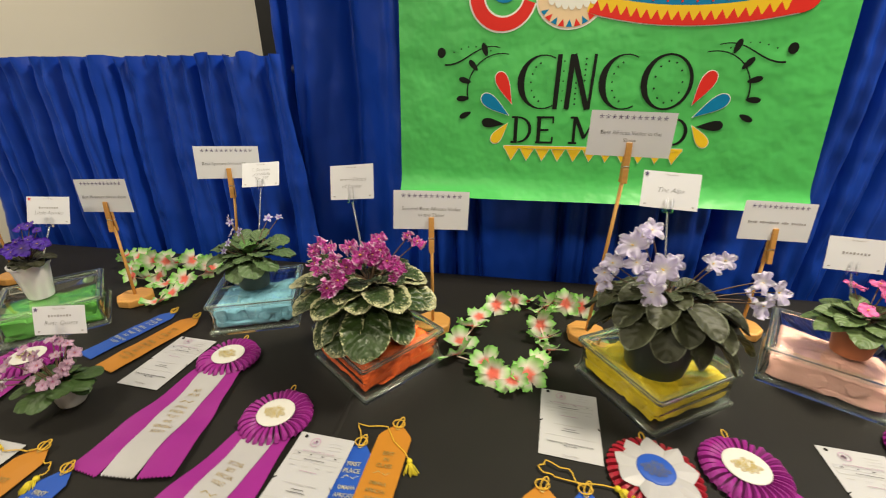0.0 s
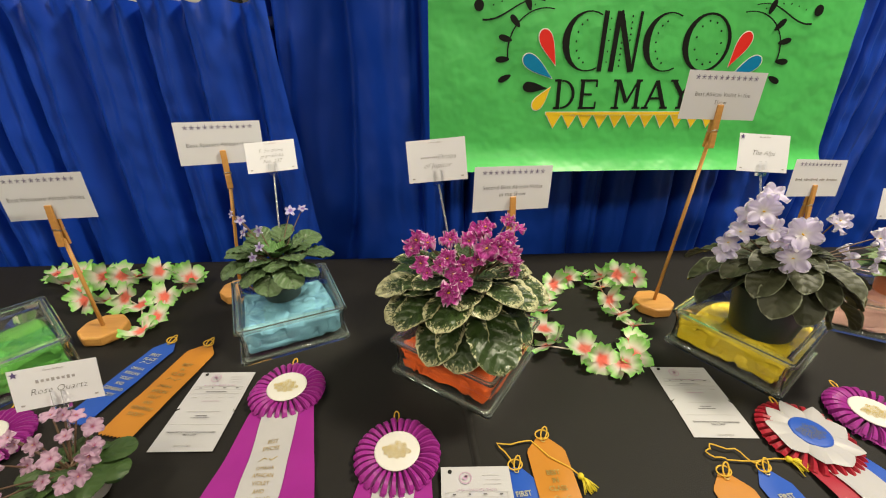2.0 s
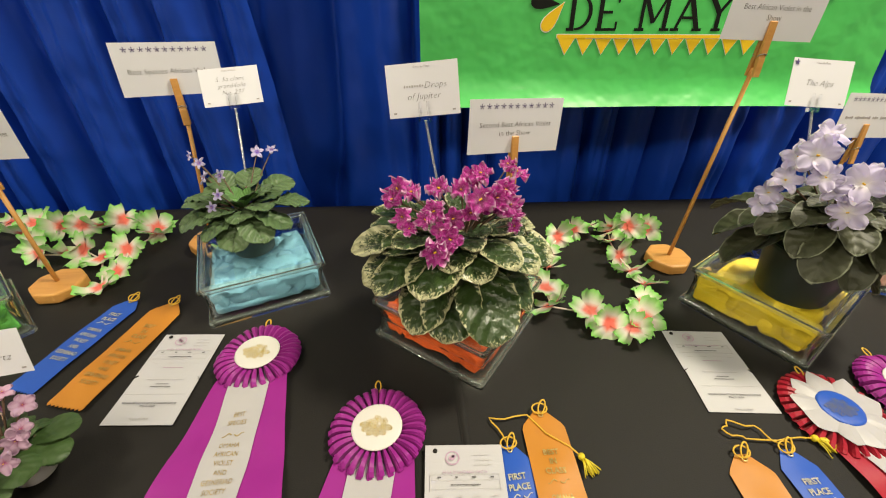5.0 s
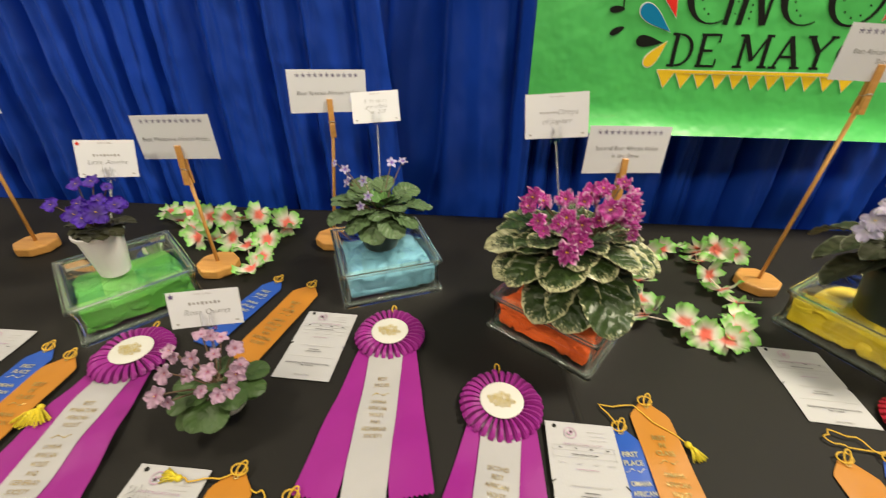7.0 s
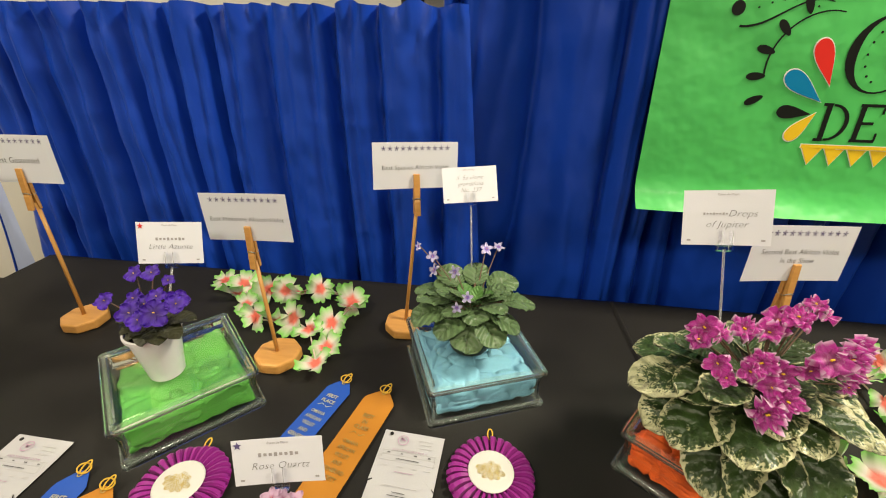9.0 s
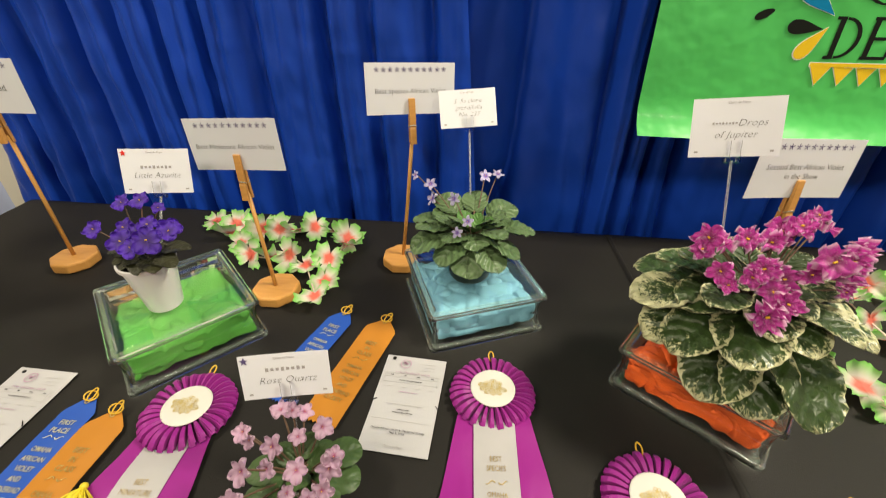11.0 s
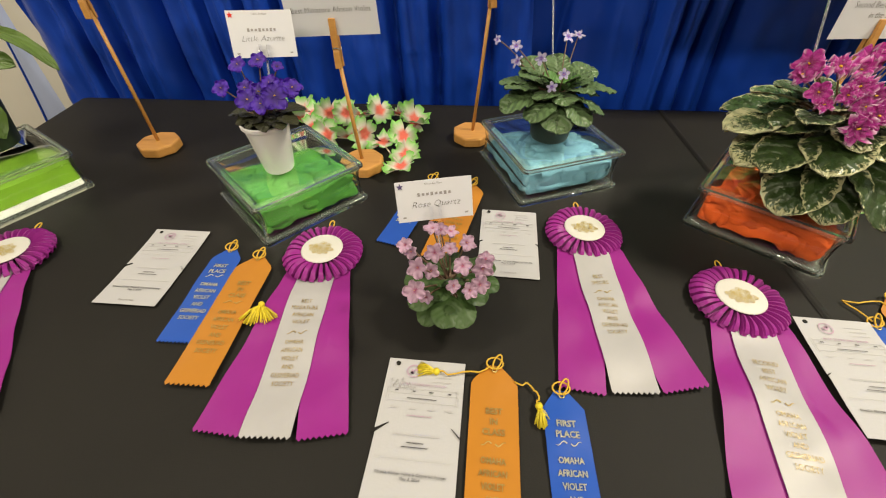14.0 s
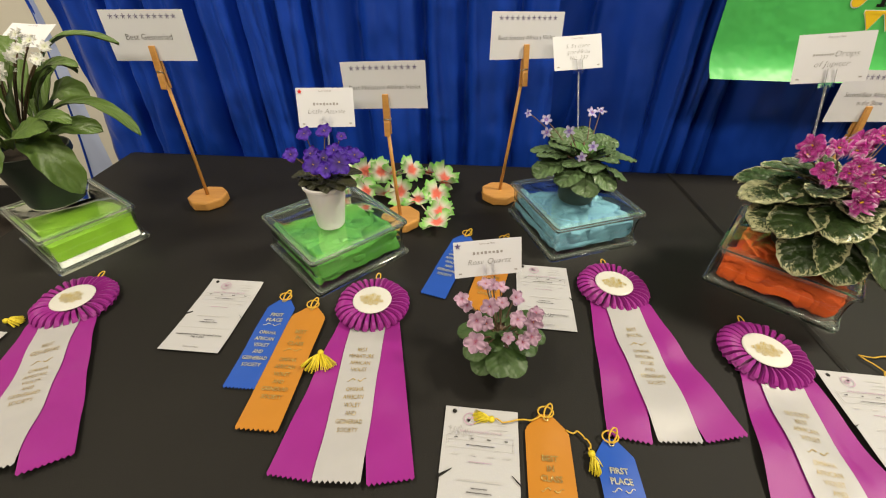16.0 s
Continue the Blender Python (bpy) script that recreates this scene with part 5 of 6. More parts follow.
def strap(name, base, bend, tip, width, roll=0.0, cup=0.12, seed=0, material=M_LEAF_A, blunt=0.55):
    """A long leaf that arches from base to tip."""
    p0, p1, p2 = (Vector(q) - off for q in (base, bend, tip))
    s = Soup()

    def fn(a, c, k=0.0):
        t = 2 * c - 1
        p = (1 - a) ** 2 * p0 + 2 * a * (1 - a) * p1 + a * a * p2
        d = (2 * (1 - a) * (p1 - p0) + 2 * a * (p2 - p1)).normalized()
        side = d.cross(Vector((0, 0, 1)))
        side = side.normalized() if side.length > 0.05 else Vector((1, 0, 0))
        side = Matrix.Rotation(radians(roll), 3, d) @ side
        up = side.cross(d)
        w = width * (0.16 + 0.84 * min(1, a * 2.2)) * max(0.0, 1 - max(0, (a - blunt) / (1 - blunt)) ** 2.4) ** 0.6
        rim = 1 + 0.05 * math.sin(a * 34 + seed) * abs(t)
        lift = cup * width * t * t + 0.05 * width * math.sin(9 * a + seed) * t - 0.05 * width * abs(math.sin(14 * a - 3 * abs(t)))
        return p + side * (0.5 * w * t * rim) + up * (lift - k)
    s.grid(fn, 26, 8)
    s.grid(lambda a, c: fn(a, 1 - c, 0.0009), 26, 8)
    return part(name, s.mesh("leaf", material), gp)


strap("leaf", (-1.10, 1.13, 0.95), (-1.06, 1.16, 1.165), (-0.931, 1.18, 1.095), 0.032, 10, seed=1)
strap("leaf", (-1.11, 1.10, 0.95), (-0.96, 1.10, 1.09), (-0.892, 1.09, 0.970), 0.030, 8, seed=2)
strap("leaf", (-1.085, 1.075, 0.955), (-1.02, 1.035, 1.02), (-1.000, 1.035, 0.884), 0.056, 6, seed=3, blunt=0.72)
strap("leaf", (-1.105, 1.09, 0.95), (-1.075, 1.08, 1.05), (-1.020, 1.065, 1.085), 0.048, 50, seed=4)
strap("leaf", (-1.09, 1.12, 0.95), (-1.07, 1.12, 1.06), (-1.012, 1.12, 1.068), 0.026, 55, seed=5)
strap("leaf", (-1.10, 1.14, 0.96), (-1.04, 1.145, 1.07), (-1.005, 1.14, 1.005), 0.050, 25, seed=6, blunt=0.7)
strap("leaf", (-1.08, 1.12, 1.02), (-1.00, 1.10, 1.105), (-0.951, 1.10, 1.076), 0.028, 20, seed=7)
strap("leaf", (-1.10, 1.08, 0.96), (-1.00, 1.05, 1.04), (-0.963, 1.05, 1.003), 0.030, 20, seed=8)
strap("leaf", (-1.09, 1.09, 0.95), (-1.00, 1.07, 1.01), (-0.945, 1.08, 0.980), 0.040, 30, seed=9)
strap("leaf", (-1.11, 1.07, 0.95), (-1.05, 1.03, 1.01), (-0.985, 1.03, 1.000), 0.042, 30, seed=10)
strap("leaf", (-1.13, 1.10, 0.95), (-1.10, 1.07, 1.07), (-1.067, 1.06, 1.060), 0.040, 40, seed=11)
strap("leaf", (-1.14, 1.10, 0.95), (-1.19, 1.07, 1.10), (-1.25, 1.04, 1.04), 0.048, -20, seed=12)
strap("leaf", (-1.14, 1.08, 0.95), (-1.18, 1.02, 1.04), (-1.20, 0.98, 0.95), 0.050, 10, seed=13)
strap("leaf", (-1.15, 1.13, 0.95), (-1.26, 1.15, 1.08), (-1.34, 1.16, 1.00), 0.042, 0, seed=14)
strap("leaf", (-1.13, 1.15, 0.95), (-1.16, 1.22, 1.14), (-1.22, 1.28, 1.08), 0.044, 0, seed=15)
strap("leaf", (-1.11, 1.15, 0.95), (-1.10, 1.20, 1.10), (-1.09, 1.25, 1.03), 0.040, 0, seed=16)
strap("leaf", (-1.12, 1.12, 0.96), (-1.14, 1.12, 1.10), (-1.10, 1.10, 1.15), 0.040, 35, seed=17)
strap("leaf", (-1.12, 1.07, 0.95), (-1.11, 1.03, 1.02), (-1.09, 1.00, 0.93), 0.046, -8, seed=18, blunt=0.7)
pw = [flower_mesh("white_flower", M_PET_W, k, cup=0.45, double=k > 0, ruffle=0.30, centre=False) for k in range(3)]
for k, (fx_, fy_, fz_) in enumerate(((0.106, -0.018, 0.275), (0.127, -0.018, 0.260), (0.048, -0.018, 0.232), (0.062, -0.01, 0.285), (-0.04, 0.02, 0.25),
                                     (0.088, -0.012, 0.262), (0.118, -0.004, 0.284), (0.094, 0.004, 0.290), (0.076, -0.024, 0.246), (0.140, -0.008, 0.276))):
    part("flower", pw[k % 3], gp, "frilled white flower", aim((fx_, fy_, fz_), (0.2 - 0.1 * (k % 4), -0.5, 0.5), 50 * k, 0.0102 + 0.0012 * (k % 3)))
    st = Soup().tube(arc((0, 0, 0.11), (fx_, fy_, fz_), 0.03), 0.0013, 5)
    part("flower_stem", st.mesh("flower_stem", M_STEM), gp)


# ---- cards ----
def card_pose(c, yaw, lean, roll=0.0):
    return Matrix.Translation(c) @ pose(0, 0, 0, 0, 0, yaw) @ pose(0, 0, 0, 90 - lean) @ pose(0, 0, 0, 0, 0, roll)


def bar(parent, cx, cy, w, h, material=M_TXT, z=0.0006):
    s = Soup().box(cx - w / 2, cx + w / 2, cy - h / 2, cy + h / 2, z - 0.0003, z)
    return part("text_bar", s.mesh("text_bar", material, False), parent)


def card_bend(w, h, curl, seed):
    """Height of a slightly bowed card over its flat plane."""
    def z(x, y):
        return curl * (2 * x / w) ** 2 + 0.3 * curl * math.sin(3 * (y / h + 0.5) + seed)
    return z


def sheet_mesh(w, h, t=0.0008, curl=0.0, seed=0):
    s = Soup()
    z = card_bend(w, h, curl, seed)

    def fn(a, b, k=0.0):
        x, y = (b - 0.5) * w, (a - 0.5) * h
        return (x, y, z(x, y) - k)
    s.grid(fn, 6, 12)
    s.grid(lambda a, b: fn(a, 1 - b, t), 6, 12)
    for a in (0, 1):
        s.grid(lambda u, b, a=a: fn(a, b if a else 1 - b, t * (1 - u)), 1, 12)
    for b in (0, 1):
        s.grid(lambda u, a, b=b: fn(1 - a if b else a, b, t * (1 - u)), 1, 6)
    return s.mesh("card", M_CARD)


def card_text(body, size, material, parent, bend, cx, cy, label="", **more):
    me = text_mesh(body, size, material, extrude=0.00004, place=lambda x, y, z: Vector((x + cx, y + cy, bend(x + cx, y + cy) + 0.00025 + z)), **more)
    return part("lettering", me, parent, label)


def star(cx, cy, r):
    return [(cx + (r if k % 2 == 0 else 0.42 * r) * math.sin(math.pi * k / 5), cy + (r if k % 2 == 0 else 0.42 * r) * math.cos(math.pi * k / 5)) for k in range(10)]


def name_card(c, yaw, lean, roll, foot, lines, label, h=0.064, starred=None, w=0.094):
    """A place card on a clear plastic pick whose foot stands in a pot. lines: (text or None for an unread line, x, y, size)."""
    m = card_pose(c, yaw, lean, roll)
    th = thing("name_card", m, label, "name card", "name cards on picks")
    card = part("card", sheet_mesh(w, h, 0.0005, 0.0012, c[0]), th)
    bend = card_bend(w, h, 0.0012, c[0])
    card_text("Cinco de Mayo", 0.0036, M_GREYTXT, card, bend, 0, h / 2 - 0.005)
    for body, cx, cy, size in lines:
        if body:
            card_text(body, size, M_TXT, card, bend, cx, cy, "italic lettering", shear=0.32, letters=1.02, bold=-0.00024)
        else:
            for q in range(8):
                bar(card, cx + (q - 3.5) * size * 0.52, cy, size * 0.30, size * (0.30 if q % 3 else 0.42), M_GREYTXT, bend(cx + (q - 3.5) * size * 0.52, cy) + 0.0003)
    for sx in (-1, 1):
        bar(card, sx * (w / 2 - 0.008), -h / 2 + 0.006, 0.004, 0.002, M_GREYTXT, bend(sx * (w / 2 - 0.008), 0.006 - h / 2) + 0.0003)
    if starred:
        s = Soup().prism(star(-w / 2 + 0.006, h / 2 - 0.006, 0.0045)[::-1], 0.0012, 0.0018)
        part("star", s.mesh("star", starred, False), card, "small printed star")
    # pick: two prongs hold the card's foot, on a stem
    p0 = m.inverted() @ Vector(foot)
    s = Soup()
    for sx in (-0.0055, 0.0055):
        s.box(sx - 0.002, sx + 0.002, -h / 2 - 0.006, -h / 2 + 0.018, 0.002, 0.0035)
    s.box(-0.0085, 0.0085, -h / 2 - 0.007, -h / 2 - 0.001, -0.003, 0.0035)
    s.tube([(0, -h / 2 - 0.005, 0), Vector((0, -h / 2 - 0.005, 0)).lerp(p0, 0.5), p0], 0.0017, 6, index=1)
    part("pick", s.mesh("pick", [M_CLEAR, M_PICK], False), th, "clear plastic pick")
    return th


name_card((-0.577, 1.130, 1.010), 12, 20, -2, (-0.570, 1.062, 0.893), [(None, 0.0, 0.006, 0.0105), ("Little Azurite", 0.0, -0.006, 0.0115)],
          "white card lettered Little Azurite on a clear pick", starred=M_RED)
name_card((-0.124, 1.288, 1.072), 5, 30, 4, (-0.108, 1.180, 0.872), [("S. 5a clone", 0.0, 0.012, 0.0105), ("grandifolia", 0.001, 0.001, 0.0105), ("No. 237", 0.001, -0.010, 0.0105)],
          "white card lettered grandifolia on a clear pick above olive leaves", h=0.062)
name_card((0.187, 1.084, 1.110), -12, 18, 7, (0.222, 1.040, 0.885), [(None, -0.012, 0.005, 0.0065), ("Drops", 0.016, 0.005, 0.0115), ("of Jupiter", 0.0, -0.008, 0.0115)],
          "white card lettered Drops of Jupiter on a clear pick", h=0.066)
name_card((0.775, 1.104, 1.106), 0, 20, -4, (0.770, 1.010, 0.90), [("The Alps", 0.0, 0.0, 0.0125)],
          "white card lettered The Alps on a clear pick", h=0.066, w=0.099, starred=M_PURPTXT)
name_card((-0.306, 0.872, 0.894), 8, 19, 2, (-0.290, 0.832, 0.79), [(None, 0.0, 0.008, 0.0105), ("Rose Quartz", 0.001, -0.005, 0.0115)],
          "white card lettered Rose Quartz on a clear pick above pink flowers", h=0.052, starred=M_PURPTXT)
name_card((1.104, 1.093, 1.002), -3, 15, -3, (1.135, 1.086, 0.875), [(None, 0.0, 0.002, 0.011)],
          "white card with one faint line on a clear pick", h=0.06)
name_card((-1.165, 1.262, 1.092), -6, 62, 0, (-1.120, 1.130, 0.93), [(None, 0.0, 0.0, 0.010)],
          "white card tipped far back on a clear pick above strap leaves", h=0.062)


def asterisk_mesh():
    s = Soup()
    for j in range(5):
        a = math.pi / 2 + 2 * math.pi * j / 5
        d, n = Vector((math.cos(a), math.sin(a))), Vector((-math.sin(a), math.cos(a)))
        s.poly([(d.x * r + n.x * t, d.y * r + n.y * t, 0.00002 * j) for r, t in ((0.0, -0.0004), (0.0042, -0.0007), (0.0042, 0.0007), (0.0, 0.0004))])
    return s.mesh("asterisk", M_PURPTXT, False)


ASTERISK = asterisk_mesh()


def award(base, c, yaw, lean, roll, lines, label, w=0.152, h=0.081):
    """An award card held by a clothes-peg on a dowel that stands in an eight-sided wooden foot."""
    th = thing("award_stand", pose(base[0], base[1], TOP + 0.0008), "honey wood clothes-peg card stand with an octagonal foot", "card stand", "award card stands")
    s = Soup()
    ring = [(0.043 * math.cos(math.pi / 8 + math.pi / 4 * k), 0.043 * math.sin(math.pi / 8 + math.pi / 4 * k)) for k in range(8)]
    s.prism(ring, 0, 0.021)
    part("foot", bevel(s.mesh("foot", M_WOOD, False), 0.004, 2, 20), th)
    o = Vector((base[0], base[1], TOP))
    top = Vector(c) - o + Vector((0, 0, -h * 0.5 - 0.045))
    s = Soup().tube([(0, 0, 0.01), top * 0.5, top + Vector((0, 0, 0.006))], 0.0036, 10)
    part("dowel", s.mesh("dowel", M_DOWEL), th)
    # peg: two prongs and a spring
    m = Matrix.Translation(-Vector((base[0], base[1], TOP + 0.0008))) @ card_pose(c, yaw, lean, roll * 0.3)
    y1, y0 = -h * 0.5 + 0.026, -h * 0.5 - 0.050
    for sg, nm in ((1, "front_prong"), (-1, "back_prong")):
        pr = Soup()
        out = [(y0, sg * 0.0095), (y0, sg * 0.0045), (y0 + 0.03, sg * 0.0012), (y1, sg * 0.0010), (y1, sg * 0.0052), (y0 + 0.05, sg * 0.0068), (y0 + 0.034, sg * 0.0075), (y0 + 0.030, sg * 0.0062), (y0 + 0.026, sg * 0.0078)]
        pts = [(q[1], q[0]) for q in out]
        if sg > 0:
            pts = pts[::-1]
        me = pr.prism(pts, -0.0055, 0.0055).mesh(nm, M_WOOD, False)
        # the outline lies in the plane across the card
        for v in me.vertices:
            v.co = Vector((v.co.z, v.co.y, v.co.x))
        me.flip_normals()
        part(nm, bevel(me, 0.0007, 1, 25), th, "", m)
    s = Soup().tube([Vector((0.0068 * math.sin(0.0 + k * 0.9), y0 + 0.030 + 0.0035 * math.cos(k * 0.9) * 0.8, 0.0078 * math.cos(k * 0.45))) for k in range(22)], 0.0008, 5)
    part("spring", s.mesh("spring", M_STEEL), th, "steel wire spring", m)
    cd = thing("award_card", card_pose(c, yaw, lean, roll), label, "award card", "award cards")
    sheet = part("card", sheet_mesh(w, h, 0.0006, 0.0015, c[0]), cd)
    bend = card_bend(w, h, 0.0015, c[0])
    for q in range(11):
        ax, ay = (q - 5) * w * 0.0745, h / 2 - 0.0105
        part("asterisk", ASTERISK, sheet, "", pose(ax, ay, bend(ax, ay) + 0.0003))
    for body, cy, size in lines:
        if body:
            card_text(body, size * 1.1, M_TXT, sheet, bend, 0, cy, bold=-0.00014)
        else:
            for q in range(24):
                bx = (q - 11.5) * w * 0.034
                if q not in (4, 13, 17):
                    bar(sheet, bx, cy, w * 0.026, size * (0.34 if q % 3 else 0.5), M_GREYTXT, bend(bx, cy) + 0.0003)
    return cd


award((-0.917, 1.238), (-0.919, 1.246, 1.097), -1, 4, 1, [("Best Gesneriad", -0.002, 0.0132)], "white award card lettered Best Gesneriad with asterisks", w=0.156, h=0.084)
award((-0.466, 1.170), (-0.483, 1.190, 1.032), -4, 3, 3, [("Best Miniature African Violet", -0.003, 0.0102)], "white award card lettered Best Miniature African Violet")
award((-0.246, 1.291), (-0.221, 1.308, 1.096), 20, 6, -2, [("Best Species African Violet", -0.003, 0.0102)], "white award card lettered Best Species African Violet with asterisks")
award((0.331, 1.145), (0.332, 1.140, 1.041), 12, 5, -3, [("Second Best African Violet", 0.003, 0.0102), ("in the Show", -0.010, 0.0102)], "white award card lettered Second Best African Violet in the Show", w=0.156)
award((0.679, 1.148), (0.706, 1.157, 1.197), 1, 2, -2, [("Best African Violet in the", 0.002, 0.0098), ("Show", -0.011, 0.0098)], "white award card lettered Best African Violet in the Show")
award((1.034, 1.214), (1.043, 1.222, 1.018), 8, 6, -4, [(None, -0.003, 0.0102)], "white award card with asterisks and one faint line")


# ---- entry forms ----
def entry_card(cx, cy, yaw, label, seed, w=0.093, h=0.158, lift=0.0):
    rnd = random.Random(seed)
    th = thing("entry_card", pose(cx, cy, TOP + 0.001 + lift, 0, 0, yaw), label, "entry card", "entry cards")
    # outline with two torn slits about two thirds down
    sl = -0.006
    pts = [(-w / 2, h / 2), (-w / 2, sl + 0.0020), (-w / 2 + 0.018, sl + 0.011), (-w / 2 + 0.001, sl - 0.0026), (-w / 2, -h / 2), (w / 2, -h / 2), (w / 2 + 0.0, sl - 0.0022), (w / 2 - 0.013, sl + 0.011), (w / 2, sl + 0.0002), (w / 2, h / 2)]

    def lay(me):
        for v in me.vertices:
            v.co.z += 0.0016 * (0.5 + 0.5 * noise.noise(Vector((v.co.x * 9, v.co.y * 12, seed)))) + 0.0022 * max(0, abs(v.co.y) / h * 2 - 0.6) * (seed % 3)
        return me
    bm = bmesh.new()
    fc = bm.faces.new([bm.verts.new((p[0], p[1], 0)) for p in pts])
    bmesh.ops.triangulate(bm, faces=[fc])
    bmesh.ops.subdivide_edges(bm, edges=bm.edges[:], cuts=3, use_grid_fill=True)
    r = bmesh.ops.extrude_face_region(bm, geom=bm.faces[:])
    for v in [e for e in r["geom"] if isinstance(e, bmesh.types.BMVert)]:
        v.co.z += 0.0004
    bmesh.ops.recalc_face_normals(bm, faces=bm.faces[:])
    me = bpy.data.meshes.new("form")
    bm.to_mesh(me)
    bm.free()
    me.materials.append(M_PAPER)
    sh = part("sheet", lay(me), th)
    zt = 0.0034
    k = {2: 0.5, 4: 0.8}.get(seed, 0.3)
    for cut in ([(-w / 2 - 0.0006, sl + 0.0005), (-w / 2 - 0.0006, sl - 0.0045 * k), (-w / 2 + 0.018 * k, sl + 0.011 * k)],
                [(w / 2 + 0.0006, sl - 0.0026), (w / 2 + 0.0006, sl - 0.0014), (w / 2 - 0.012 * k, sl + 0.010 * k)]):
        s = Soup().prism(cut, zt - 0.0022, zt - 0.0002)
        part("slit", s.mesh("slit", M_BLACK, False), th, "dark torn slit")
    s = Soup().prism(ell(-w / 2 + 0.012, h / 2 - 0.007, 0.0028, 0.0028, n=14), zt - 0.001, zt)
    part("punch_hole", s.mesh("punch_hole", M_BLACK, False), th, "round punched hole")
    s = Soup()
    for k in range(24):
        a0, a1 = 2 * math.pi * k / 24, 2 * math.pi * (k + 1) / 24
        s.poly([(-0.014 + q * math.cos(a), h / 2 - 0.016 + q * math.sin(a), zt) for q, a in ((0.0072, a0), (0.0085, a0), (0.0085, a1), (0.0072, a1))][::-1])
    for k in range(5):
        s.poly([(p[0], p[1], zt) for p in ell(-0.014 + rnd.uniform(-0.003, 0.003), h / 2 - 0.016 + rnd.uniform(-0.003, 0.003), 0.0016, 0.0022, rnd.uniform(0, 180), 8)])
    part("seal", s.mesh("seal", M_SEAL, False), sh, "faint purple round seal")
    part("lettering", text_mesh("AVSA STANDARD SHOW", 0.0047, M_SEAL, bold=-0.00008), sh, "", pose(0, h / 2 - 0.033, zt))
    for bx, by, bw, bh, mt in ((0.020, 0.066, 0.022, 0.0010, M_GREYTXT), (0.022, 0.060, 0.020, 0.0010, M_GREYTXT), (0.021, 0.054, 0.022, 0.0010, M_GREYTXT),
                               (-0.030, 0.0405, 0.004, 0.002, M_TXT), (-0.010, 0.0405, 0.003, 0.002, M_TXT), (0.010, 0.0405, 0.005, 0.002, M_TXT), (0.031, 0.0405, 0.004, 0.002, M_TXT),
                               (0.0, 0.032, 0.034, 0.0019, M_TXT), (0.0, 0.037, 0.080, 0.0004, M_GREYTXT), (0.0, 0.0275, 0.080, 0.0004, M_GREYTXT),
                               (-0.030, 0.020, 0.009, 0.0016, M_GREYTXT), (-0.008, 0.020, 0.008, 0.0016, M_GREYTXT), (0.012, 0.020, 0.009, 0.0016, M_GREYTXT), (0.032, 0.020, 0.009, 0.0016, M_GREYTXT),
                               (0.0, 0.012, 0.028, 0.0016, M_SEAL), (0.0, -0.009, 0.050, 0.0016, M_SEAL), (0.0, -0.017, 0.018, 0.0020, M_TXT), (0.0, -0.0215, 0.028, 0.0020, M_TXT),
                               (0.0, -0.034, 0.080, 0.0004, M_GREYTXT), (-0.040, 0.0355, 0.0005, 0.032, M_GREYTXT), (0.040, 0.0355, 0.0005, 0.032, M_GREYTXT), (0.0, 0.0435, 0.080, 0.0006, M_GREYTXT)):
        bar(sh, bx, by, bw, bh * (0.42 if bw > 0.006 else 0.6), M_FAINT if mt is M_GREYTXT or bw > 0.036 else mt, zt)
    part("lettering", text_mesh("Omaha African Violet & Gesneriad Society\nMay 3, 2024", 0.0042, M_TXT, spacing=1.1), sh, "", pose(0, -0.050, zt))
    part("lettering", text_mesh("Cinco de Mayo", 0.0040, M_GREYTXT), sh, "", pose(0, -0.071, zt))
    return th


entry_card(-0.738, 0.889, -3, "white printed entry form with torn slits on black cloth", 2)
entry_card(-0.194, 0.953, -5.5, "white printed entry form with torn slits on black cloth", 3)
sf = entry_card(-0.318, 0.650, -4.5, "white printed entry form with scribbled heading on black cloth", 4, h=0.164)
pts = [(-0.041 + 0.0011 * k, 0.050 + 0.0045 * math.sin(0.9 * k) + 0.003 * math.sin(2.3 * k + 1) - 0.0002 * k + (0.006 if k in (14, 15) else 0), 0.0036) for k in range(30)]
s = Soup().tube(pts, 0.00022, 4)
part("pen_scribble", s.mesh("pen_scribble", M_GREYTXT), sf, "loose grey pen scribble")
entry_card(0.205, 0.724, -5, "white printed entry form lying over a blue ribbon", 5, lift=0.004)
entry_card(0.606, 0.887, -7, "white printed entry form beside the yellow-filled block", 6, w=0.098, h=0.150)
entry_card(1.024, 0.806, -6, "white printed entry form beside the pink-filled block", 7)
entry_card(-1.088, 0.760, -4, "white printed entry form beside a purple rosette", 8)


# ---- ribbons and rosettes ----
def ribbon_map(p0, p1, z0, wave, seed):
    d = Vector((p1[0] - p0[0], p1[1] - p0[1]))
    ln = d.length
    d /= ln
    right = Vector((-d.y, d.x))

    def place(t, s, z=0.0):
        """t metres to the ribbon's right, s metres along it."""
        x, y = p0[0] + d.x * s + right.x * t, p0[1] + d.y * s + right.y * t
        h = z0 + wave * (0.5 + 0.32 * math.sin(y * 38 + x * 14 + 1.7 * seed) + 0.18 * math.sin(y * 71 - x * 33 + seed)) * min(1, s / 0.03) + 0.0012 * (1 + noise.noise(Vector((x * 24, y * 24, 3.0))))
        return Vector((x, y, h + z))
    return place, ln


